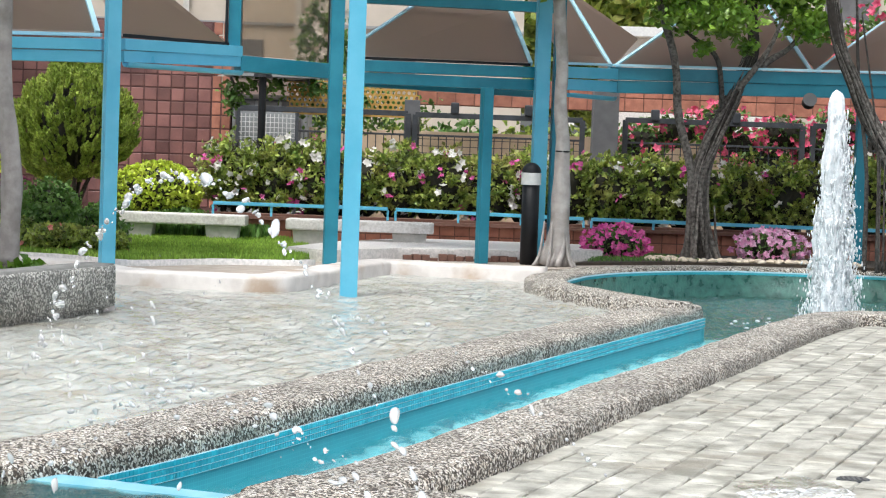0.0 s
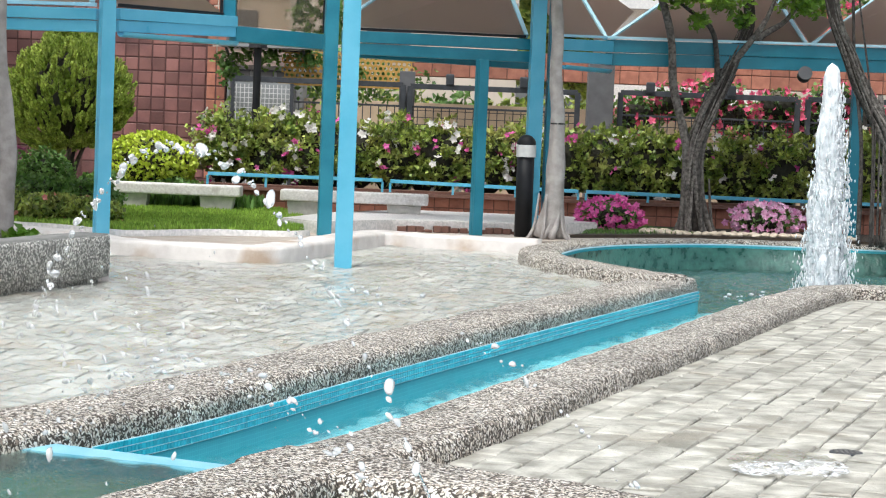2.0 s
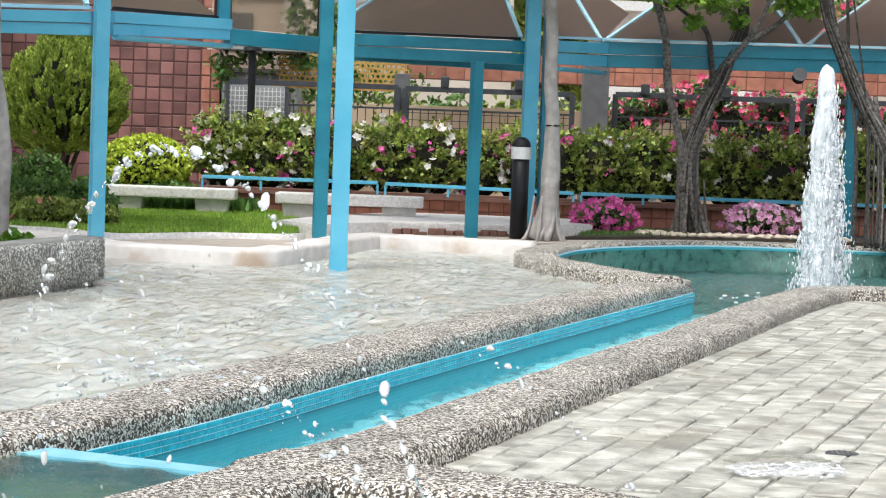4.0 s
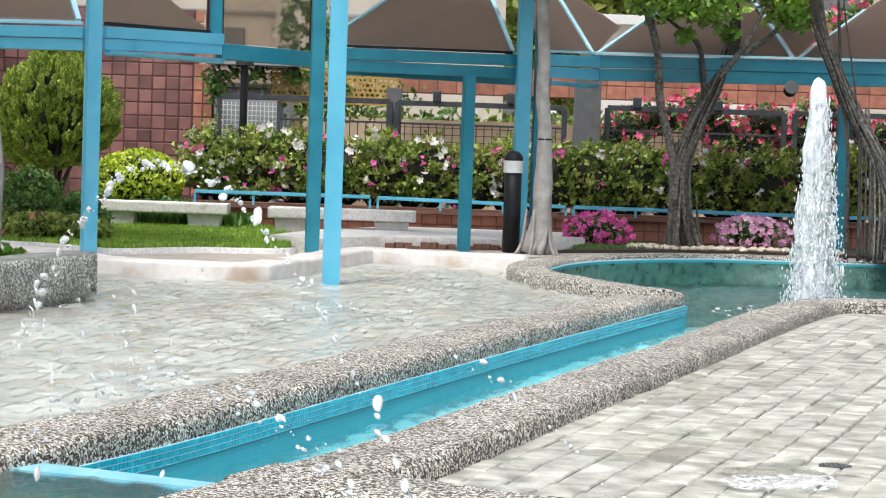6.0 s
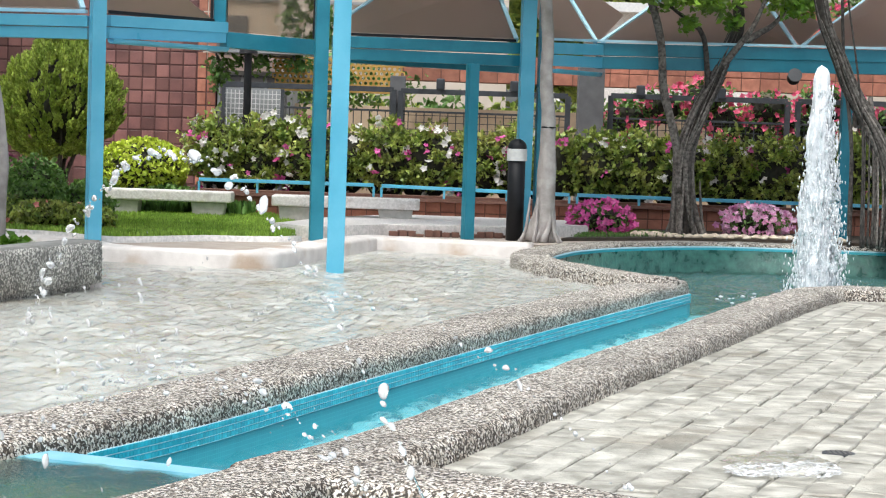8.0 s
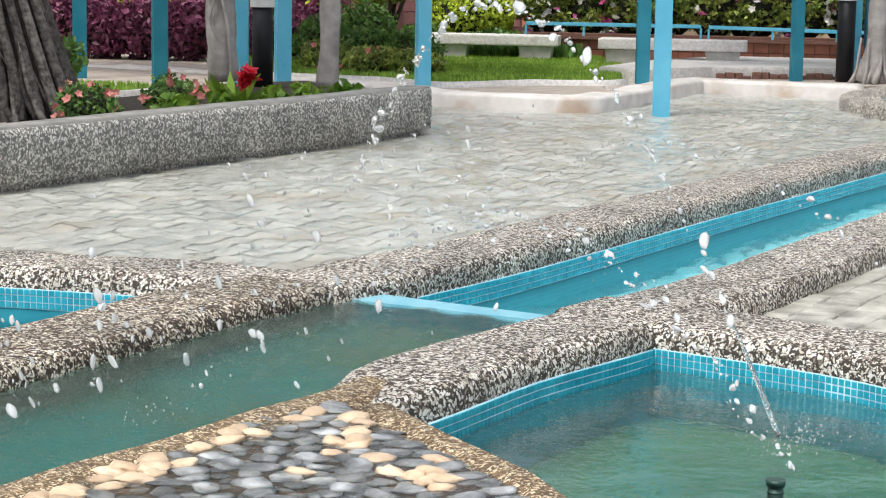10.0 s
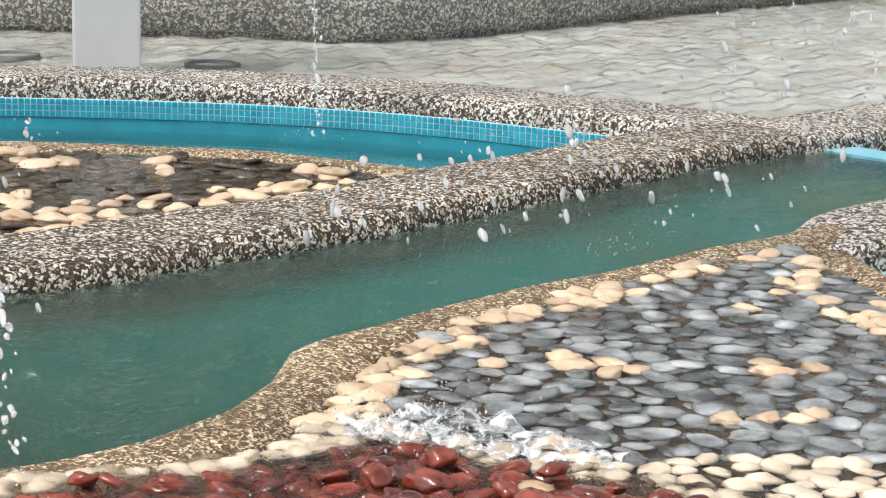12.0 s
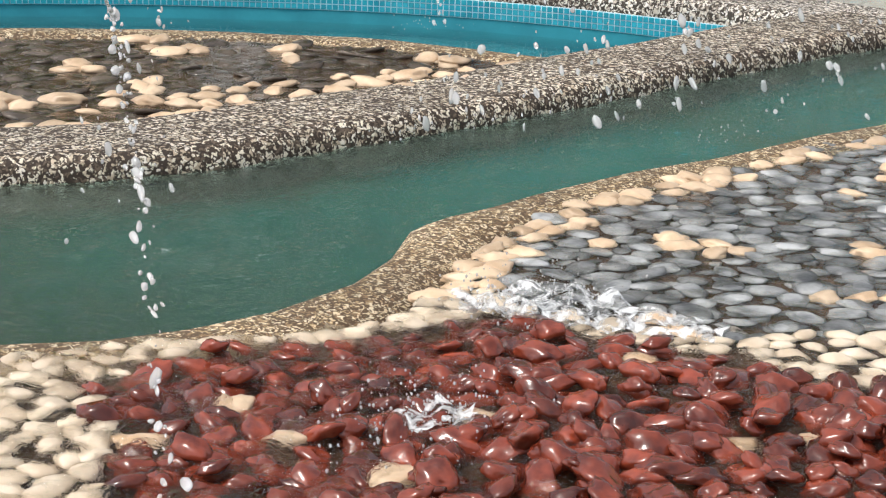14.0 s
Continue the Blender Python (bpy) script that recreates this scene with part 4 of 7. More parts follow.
# ---- low terracotta wall, rail, tiled building and far setting ----
low_wall = tagged(boxed("low_wall", (-3.3, 26.06, 0.0), (9.5, 26.3, 0.40), BRICK_JOINT, None, "", 0.004), "low terracotta block wall before the hedge", "wall", kind="structure")
tagged(boxed("hedge_bed", (-3.3, 26.3, 0.0), (9.5, 27.6, 0.34), SOIL), "dark soil of the raised hedge bed", "ground", kind="structure")
rail = empty("handrail", "thin blue painted steel rail along the low wall", "rail", at=(0, 0, 0))
for a, b in (((-2.95, 0.52), (-0.72, 0.52)), ((-0.62, 0.515), (1.78, 0.48)), ((1.88, 0.48), (9, 0.45))):
    bar("rail", (a[0], 25.95, a[1]), (b[0], 25.95, b[1]), 0.045, 0.045, BLUE, rail)
    n = max(2, round((b[0] - a[0]) / 0.78))
    for i in range(n + 1):
        x = a[0] + (b[0] - a[0]) * i / n
        bar("baluster", (x, 25.95, 0.36), (x, 25.95, a[1] + (b[1] - a[1]) * i / n - 0.02), 0.03, 0.03, BLUE, rail)
bm = bmesh.new()
box(bm, (-2.98, 25.92, 0.33), (9.0, 26.06, 0.37))
part("wall_cap", bm, BRICK_JOINT, low_wall)

tile_wall = tagged(boxed("wall_tiled", (-6.9, 31.0, 0.0), (-3.57, 31.5, 3.12), WALL_JOINT), "building wall faced with square rose tiles", "wall", kind="structure")
pier = tagged(boxed("wall_pier", (-3.55, 30.62, 0.0), (-3.26, 31.2, 2.2), WALL_JOINT), "wall pier faced with paler square tiles", "wall", kind="structure")
grey_wall = tagged(boxed("wall_grey", (-30, 29.0, 0.0), (-6.95, 29.5, 8.0), GREY_WALL), "plain grey panelled building wall", "wall", kind="structure")
for x in (-7.3, -8.9, -10.5):
    boxed("panel_joint", (x, 28.985, 0.0), (x + 0.02, 29.0, 8.0), BLACK, grey_wall, "", 0.0)
boxed("dado", (-30, 28.98, 0.0), (-6.95, 29.0, 0.85), SLATE, grey_wall, "", 0.0)
cream_wall = tagged(boxed("wall_cream", (-2.9, 31.0, 0.0), (14, 31.25, 1.58), BOUNDARY), "low tan boundary wall behind the fence", "wall", kind="structure")
parapet = tagged(boxed("wall_parapet", (-0.5, 30.4, 1.97), (14, 30.7, 2.38), BRICK_JOINT), "band of terracotta blocks over the opening", "wall", kind="structure")

building = empty("apartment_building", "pale cream rendered apartment building behind the walkway", "building")
boxed("wall", (-15, 42, 0), (1.5, 50, 8.6), CREAM_WALL, building)
for z in (3.75, 6.6, 8.5):
    boxed("string_course", (-15, 41.95, z), (1.5, 42, z + 0.06), GREY_WALL, building, "", 0.0)
for x in (-5.5, -3.2):
    boxed("downpipe", (x, 41.9, 0), (x + 0.12, 42, 8.6), BENCH_LEG, building, "", 0.0)
for i, x in enumerate((-4.75, -1.6, -9.0)):
    w = boxed("window", (x, 41.93, 2.75), (x + 0.9, 42.02, 3.45), SLATE, building, "", 0.01)
    boxed("sill", (x - 0.08, 41.84, 2.68), (x + 0.98, 41.95, 2.75), BENCH_LEG, w, "", 0.005)
right_building = empty("tall_building", "cream and terracotta apartment building beyond the trees", "building")
boxed("wall", (7.6, 46, 0), (22, 56, 20), CREAM_WALL, right_building)
for z in (3.2, 6.2, 9.2):
    boxed("wall_band", (7.55, 45.94, z), (22, 46, z + 1.0), BRICK, right_building, "", 0.0)
for i in range(4):
    w = boxed("window", (8.4 + i * 2.4, 45.93, 4.5), (9.6 + i * 2.4, 46.02, 5.9), SLATE, right_building, "", 0.01)
    boxed("sill", (8.3 + i * 2.4, 45.85, 4.42), (9.7 + i * 2.4, 45.95, 4.5), BENCH_LEG, w, "", 0.005)
shed = empty("white_roofed_house", "low house with a white roof slab in the distance", "house")
boxed("wall", (3.5, 44, 0), (6.8, 48, 3.9), BENCH_TOP, shed)
boxed("roof", (3.2, 43.6, 3.9), (7.1, 48.2, 4.1), BAND, shed)

# dark fence
fence = empty("fence", "dark grey steel fence with square hoops", "fence")
for x0, x1, z in ((-2.95, -0.56, 1.8), (-0.46, 1.92, 1.79), (2.53, 5.05, 1.82), (5.2, 8.4, 1.83)):
    bar("top_rail", (x0, 29, z), (x1, 29, z), 0.06, 0.075, DARK_STEEL, fence)
    for x in (x0, x1):
        bar("fence_post", (x, 29, 0.3), (x, 29, z), 0.075, 0.075, DARK_STEEL, fence)
    bar("mid_rail", (x0, 29.02, 1.5), (x1, 29.02, 1.5), 0.03, 0.03, DARK_STEEL, fence)
    n = int((x1 - x0) / 0.11)
    for i in range(1, n):
        x = x0 + (x1 - x0) * i / n
        bar("picket", (x, 29.05, 0.35), (x, 29.05, 1.5), 0.014, 0.014, DARK_STEEL, fence, "", 0.0)
for x0, x1 in ((-0.46, 1.92), (2.53, 5.05), (5.2, 8.4)):
    for k in range(8):
        bar("wire", (x0, 29.07, 0.75 + k * 0.1), (x1, 29.07, 0.75 + k * 0.1), 0.01, 0.01, DARK_STEEL, fence, "", 0.0)
for i, x in enumerate((0.1, 1.15, 2.95, 4.1)):
    post_cap = boxed("fence_lamp", (x - 0.06, 28.94, 1.82), (x + 0.06, 29.06, 1.98), DARK_STEEL, fence, "", 0.02)
tagged(boxed("pillar_dark", (2.04, 28.6, 0.0), (2.4, 28.95, 2.2), SLATE, None, "", 0.01), "dark grey rendered pillar by the fence", "pillar", kind="structure")
tagged(boxed("pillar_dark", (-0.62, 29.1, 0.0), (-0.4, 29.4, 2.0), SLATE, None, "", 0.01), "dark grey rendered pillar by the fence", "pillar", kind="structure")

# ochre lattice screen
lattice = empty("lattice_screen", "ochre timber lattice screen with round holes", "screen")
cols, rows_, p = 25, 6, 0.075
verts, faces = [], []
for i in range(cols):
    for j in range(rows_):
        cx, cz = -2.33 + (i + 0.5) * p + (0.5 * p if j % 2 else 0), 1.78 + (j + 0.5) * p * 0.95
        k = len(verts)
        for a in range(8):
            t = a * math.pi / 4 + math.pi / 8
            verts.append((cx + math.cos(t) * 0.026, 29.45, cz + math.sin(t) * 0.026))
        for dx, dz in ((1, 1), (-1, 1), (-1, -1), (1, -1)):
            verts.append((cx + dx * p / 2, 29.45, cz + dz * p * 0.475))
        c = [k + 8, k + 9, k + 10, k + 11]
        faces += [(k + 0, k + 1, c[0]), (k + 1, k + 2, c[1], c[0]), (k + 2, k + 3, c[1]), (k + 3, k + 4, c[2], c[1]), (k + 4, k + 5, c[2]), (k + 5, k + 6, c[3], c[2]), (k + 6, k + 7, c[3]), (k + 7, k + 0, c[0], c[3])]
me = from_arrays("lattice", verts, faces)
ob = part("lattice", me, LATTICE, lattice)
sol = ob.modifiers.new("depth", "SOLIDIFY")
sol.thickness = 0.02
for z in (1.76, 2.22):
    bar("frame_rail", (-2.38, 29.44, z), (-0.4, 29.44, z), 0.03, 0.035, LATTICE, lattice)

# wire-mesh gate panel, lamp post and awning by the tiled wall
gate = empty("mesh_gate", "pale grey wire mesh gate panel", "gate")
bar("gate_frame", (-2.95, 28.7, 0.04), (-2.95, 28.7, 1.75), 0.05, 0.05, DARK_STEEL, gate)
bar("gate_frame", (-2.12, 28.7, 0.04), (-2.12, 28.7, 1.75), 0.05, 0.05, DARK_STEEL, gate)
for i in range(14):
    bar("wire", (-2.9 + i * 0.058, 28.7, 0.3), (-2.9 + i * 0.058, 28.7, 1.72), 0.009, 0.009, BAND, gate, "", 0.0)
for i in range(20):
    bar("wire", (-2.93, 28.7, 0.34 + i * 0.07), (-2.14, 28.7, 0.34 + i * 0.07), 0.009, 0.009, BAND, gate, "", 0.0)
boxed("back_panel", (-2.93, 28.8, 0.3), (-2.14, 28.82, 1.75), GREY_WALL, gate, "", 0.0)
lamp_post = empty("lamp_post", "slim black lamp post behind the roses", "lamp post", at=(-2.48, 27.2, 0.3))
bm = bmesh.new()
bmesh.ops.create_cone(bm, cap_ends=True, segments=12, radius1=0.055, radius2=0.05, depth=2.3, matrix=pose(0, 0, 0.85))
part("pole", bm, BLACK, lamp_post)
bm = bmesh.new()
bmesh.ops.create_cone(bm, cap_ends=True, segments=16, radius1=0.13, radius2=0.1, depth=0.1, matrix=pose(0, 0, 1.93))
part("head", bm, BLACK, lamp_post)
awning = empty("awning", "grey sheet metal awning beside the tiled wall", "awning")
boxed("sheet", (-3.2, 28.9, 2.2), (-1.9, 30.2, 2.24), GREY_WALL, awning, "", 0.0, pose(0, 0, 0.05, 0, 0, 0))
for x in (-3.1, -2.0):
    bar("strut", (x, 29.0, 2.22), (x, 30.6, 1.95), 0.03, 0.03, DARK_STEEL, awning)

# kerb of the lawn and a low concrete wall further along
tagged(part("lawn_edging", sweep([(-5.2, 20.9), (-3.9, 20.55), (-3.2, 19.95), (-2.9, 20.05), (-2.3, 20.65), (-1.5, 20.95), (-1.35, 21.2)], [(-0.03, 0.0), (-0.03, 0.1), (0.03, 0.1), (0.03, 0.0)], 0, 0.002), BENCH_TOP), "thin cream stone edging of the lawn", "edging", kind="structure")
tagged(boxed("garden_wall", (-12.0, 18.35, 0.0), (-7.95, 18.6, 0.2), BENCH_LEG, None, "", 0.015), "low weathered concrete garden wall", "wall", kind="structure")
tagged(boxed("garden_wall", (-7.94, 18.55, 0.0), (-6.7, 18.8, 0.27), BENCH_LEG, None, "", 0.015), "low weathered concrete garden wall", "wall", kind="structure")
tagged(part("lawn_kerb", sweep([(-9.5, 14.6), (-7.5, 16.0), (-6.5, 16.55), (-5.7, 17.2), (-5.3, 18.3)], [(-0.05, 0.0), (-0.05, 0.1), (0.05, 0.1), (0.05, 0.0)], 0, 0.002), BENCH_TOP), "thin cream stone edging of the lawn", "edging", kind="structure")
LAWNS = ([(-5.2, 20.95), (-3.9, 20.6), (-3.2, 20.0), (-2.9, 20.1), (-2.3, 20.7), (-1.5, 21.0), (-1.42, 22.2), (-1.6, 24.2), (-2.0, 25.9), (-7, 25.9)],
         [(-9.6, 14.7), (-7.55, 16.05), (-6.55, 16.6), (-5.75, 17.25), (-5.4, 18.4), (-6.6, 18.5), (-8, 18.3), (-12, 18.3)],
         [(1.5, 22.95), (2.85, 23.95), (4.2, 24.2), (6.2, 23.95), (8.3, 22.9), (9.5, 24), (9.5, 26.0), (2.0, 26.0), (1.9, 24.1)])
for i, poly in enumerate(LAWNS):
    tagged(part("lawn", sheet(poly, 0.075, thick=0.05), LAWN if i < 2 else SOIL), "short green lawn" if i < 2 else "dark planted soil strip", "ground", kind="structure")

# ---- raised planter ----
PLANTER_FRONT = [(-2.56, 15.95), (-3.1, 14.25), (-3.6, 13.0), (-4.0, 11.8), (-4.36, 10.82), (-4.62, 10.35), (-5.0, 10.06), (-5.5, 9.93), (-6.4, 9.6), (-8.5, 9.0)]
PLANTER_BACK = [(-2.56, 15.95), (-3.0, 16.6), (-3.7, 18.2), (-4.3, 19.3)]
prof = [(-0.085, -0.4), (-0.085, -0.05), (-0.14, -0.03), (-0.14, 0.255), (-0.125, 0.283), (-0.1, 0.29), (0.1, 0.29), (0.13, 0.28), (0.14, 0.25), (0.14, -0.03), (0.085, -0.05), (0.085, -0.4)]
tagged(part("planter_wall", sweep(offset(PLANTER_FRONT, -0.14), prof, 0, 0.004), AGG_GREY), "raised planter wall of grey aggregate concrete", "planter", kind="structure")
tagged(part("planter_coping", sweep(offset(PLANTER_FRONT, -0.14), [(-0.122, 0.19), (-0.122, 0.297), (0.118, 0.297), (0.118, 0.19)], 0, 0.002), COPING), "smooth grey concrete top of the planter wall", "planter", kind="structure")
tagged(part("planter_back_kerb", sweep(offset(PLANTER_BACK, 0.12), [(-0.12, -0.4), (-0.12, 0.07), (-0.1, 0.085), (0.1, 0.085), (0.12, 0.07), (0.12, -0.4)], 0, 0.004), WHITE_RIM), "low worn white kerb behind the planter", "kerb", kind="structure")
tagged(part("planter_soil", sheet([*[(x - 0.15, y + 0.1) for x, y in PLANTER_FRONT], (-9, 11.4), (-6.6, 12.4), (-5.9, 13.8), (-5.2, 16.5), (-4.9, 18.6), (-4.3, 19.2), (-3.75, 18.1), (-3.05, 16.6)], 0.12, thick=0.2), SOIL), "dark planter soil", "ground", kind="structure")

# grey pillar standing in the basin and the two drain rings
pillar = empty("pillar", "light grey painted pillar standing on the pool rim", "pillar", at=(-5.28, 8.25, -0.14))
boxed("shaft", (-0.165, -0.165, 0.0), (0.165, 0.165, 4.2), GREY_POST, pillar, "", 0.015, pose(0, 0, 0, 0, 0, 32))
for x, y in ((-4.97, 8.76), (-6.02, 8.5)):
    ring = empty("drain_ring", "round cast iron drain ring in the basin floor", "drain", "drain rings", (x, y, -0.094))
    prof = [(0.145, 0.0), (0.145, 0.035), (0.12, 0.04), (0.12, 0.0)]
    verts, faces = [], []
    for i in range(32):
        a = i * math.tau / 32
        verts += [(math.cos(a) * r, math.sin(a) * r, z) for r, z in prof]
        for j in range(3):
            q, s = i * 4 + j, ((i + 1) % 32) * 4 + j
            faces.append((q, s, s + 1, q + 1))
    part("ring", from_arrays("ring", verts, faces, True), CAST_IRON, ring)
    bm = bmesh.new()
    bmesh.ops.create_circle(bm, cap_ends=True, segments=32, radius=0.12, matrix=pose(0, 0, 0.022))
    part("cover", bm, BASIN_JOINT, ring)
# grey gatehouse front beside the tiled wall
gatehouse = empty("gatehouse", "small grey gatehouse with a dark glazed front", "building")
boxed("wall", (-3.24, 30.66, 0.0), (-2.1, 31.6, 2.04), GREY_WALL, gatehouse)
boxed("fascia", (-3.34, 30.55, 2.044), (-2.3, 31.6, 2.24), ROOF_PANEL, gatehouse, "dark brown fascia")
for x in (-3.2, -2.85, -2.5):
    win = boxed("window", (x, 30.645, 1.0), (x + 0.3, 30.658, 1.94), SLATE, gatehouse, "dark window")
    boxed("frame", (x - 0.02, 30.63, 1.94), (x + 0.32, 30.66, 1.97), DARK_STEEL, win)


# ---- plants ----
def leaf_cloud(pts, size, seed=1, flat=0.5, long=1.6, fold=0.3, up=None):
    """One small folded leaf (four triangles' worth) at each point, turned at random or along up."""
    r = np.random.RandomState(seed)
    n = len(pts)
    pts = np.asarray(pts, float)
    d = r.normal(size=(n, 3))
    if up is not None:
        d = d * (1 - flat) + np.asarray(up, float) * flat * 2
    d /= np.linalg.norm(d, axis=1)[:, None]
    o = np.cross(d, r.normal(size=(n, 3)))
    o /= np.linalg.norm(o, axis=1)[:, None] + 1e-9
    q = np.cross(d, o)
    s = size * r.uniform(0.6, 1.35, size=(n, 1))
    a = pts - d * s * long * 0.5
    b = pts + d * s * long * 0.5
    l = pts + o * s * 0.5 + q * s * fold
    m = pts - o * s * 0.5 + q * s * fold
    verts = np.stack([a, l, b, m], 1).reshape(-1, 3)
    k = np.arange(n) * 4
    faces = np.concatenate([np.stack([k, k + 1, k + 2], 1), np.stack([k, k + 2, k + 3], 1)])
    me = bpy.data.meshes.new("leaves")
    me.vertices.add(len(verts))
    me.vertices.foreach_set("co", verts.ravel())
    me.loops.add(faces.size)
    me.loops.foreach_set("vertex_index", faces.ravel().astype(np.int32))
    me.polygons.add(len(faces))
    me.polygons.foreach_set("loop_start", (np.arange(len(faces)) * 3).astype(np.int32))
    me.update(calc_edges=True)
    return me


def blob_points(n, centre, radii, seed, inner=0.55, lumps=0.22, power=2.0):
    """Points near the skin of an uneven ellipsoid, with gaps."""
    r = np.random.RandomState(seed)
    out = []
    c, ra = np.array(centre), np.array(radii)
    while len(out) < n:
        d = r.normal(size=3)
        d /= np.linalg.norm(d)
        l = noise.noise(Vector(d * 3.1) + Vector((seed * 3.7, 0, 0))) + 0.5 * noise.noise(Vector(d * 7.3) + Vector((0, seed * 1.3, 0)))
        t = inner + (1 - inner) * r.uniform() ** 0.6
        if noise.noise(Vector(d * 5.7) + Vector((0, 0, seed))) < -0.3 and t > 0.85:
            continue
        out.append(c + d * ra * t * (1 + lumps * l))
    return np.array(out)


def flower_heads(centres, size, seed, petals=5):
    """Open flower heads: a ring of small petals at each centre."""
    r = np.random.RandomState(seed)
    verts, faces = [], []
    for c in centres:
        n = r.normal(size=3) + np.array((0, -1.2, 0.5))
        n /= np.linalg.norm(n)
        u = np.cross(n, (0.3, 0.2, 1.0))
        u /= np.linalg.norm(u)
        v = np.cross(n, u)
        s = size * r.uniform(0.7, 1.3)
        for i in range(petals):
            a = i * math.tau / petals + r.uniform(0, 0.5)
            d, e = u * math.cos(a) + v * math.sin(a), v * math.cos(a) - u * math.sin(a)
            k = len(verts)
            verts += [c - n * s * 0.1, c + d * s * 0.35 + e * s * 0.3 + n * s * 0.1, c + d * s * 0.75 + n * s * 0.22, c + d * s * 0.35 - e * s * 0.3 + n * s * 0.1]
            faces += [(k, k + 1, k + 2), (k, k + 2, k + 3)]
    return from_arrays("petals", verts, faces)


def tube(points, radii, segs=10, flute=0.0, seed=0, jag=0.0):
    """A tapered, slightly gnarled limb through the points."""
    pts = curve_points([Vector(p) for p in points], 0.08)
    n = len(pts)
    verts, faces = [], []
    for i, p in enumerate(pts):
        d = (pts[min(i + 1, n - 1)] - pts[max(i - 1, 0)]).normalized()
        u = d.cross(Vector((0.31, 1, 0.17))).normalized()
        v = d.cross(u)
        f = i / max(1, n - 1) * (len(radii) - 1)
        k = min(int(f), len(radii) - 2)
        r = radii[k] + (radii[k + 1] - radii[k]) * (f - k)
        for j in range(segs):
            a = j * math.tau / segs
            w = 1 + flute * math.sin(a * 5 + noise.noise(p * 2.0) * 3) + jag * noise.noise(Vector((math.cos(a) * 2, math.sin(a) * 2, p.z * 3 + seed)))
            verts.append(p + (u * math.cos(a) + v * math.sin(a)) * r * w)
    for i in range(n - 1):
        for j in range(segs):
            a, b = i * segs + j, i * segs + (j + 1) % segs
            faces.append((a, b, b + segs, a + segs))
    faces.append(tuple(range(segs))[::-1])
    faces.append(tuple(range(len(verts) - segs, len(verts))))
    return from_arrays("limb", verts, faces, True)


def joined(name, meshes, material, parent=None, label=""):
    bm = bmesh.new()
    for me in meshes:
        bm.from_mesh(me)
        bpy.data.meshes.remove(me)
    return part(name, bm, material, parent, label)


def clumps(centres, axes, n, spread, seed):
    """n points in a small upright tuft round each centre, and the way each leaf points."""
    r = np.random.RandomState(seed)
    c = np.repeat(np.asarray(centres), n, 0)
    a = np.repeat(np.asarray(axes), n, 0)
    d = r.normal(size=c.shape) * np.asarray(spread)
    return c + d + a * (r.uniform(0, 1, (len(c), 1)) * spread[2]), a + d * 9


def fans(centres, axes, n, r, l, seed):
    """n leaves on an upright flame-shaped spray at each centre, and the way each leaf points."""
    q = np.random.RandomState(seed)
    c, a = np.repeat(np.asarray(centres), n, 0), np.repeat(np.asarray(axes), n, 0)
    side = np.cross(a, q.normal(size=a.shape))
    side /= np.linalg.norm(side, axis=1)[:, None] + 1e-9
    t = q.uniform(0, 1, (len(c), 1))
    k = np.repeat(q.uniform(0.7, 1.25, (len(centres), 1)), n, 0)
    return c + k * (a * (t - 0.3) * l + side * r * np.sin(math.pi * (0.15 + 0.85 * t)) ** 0.7 * q.uniform(0.3, 1, (len(c), 1))), a * 1.4 + side * 0.6


rs = np.random.RandomState(11)

# long flowering hedge, shrub by shrub
x, i = -2.75, 0
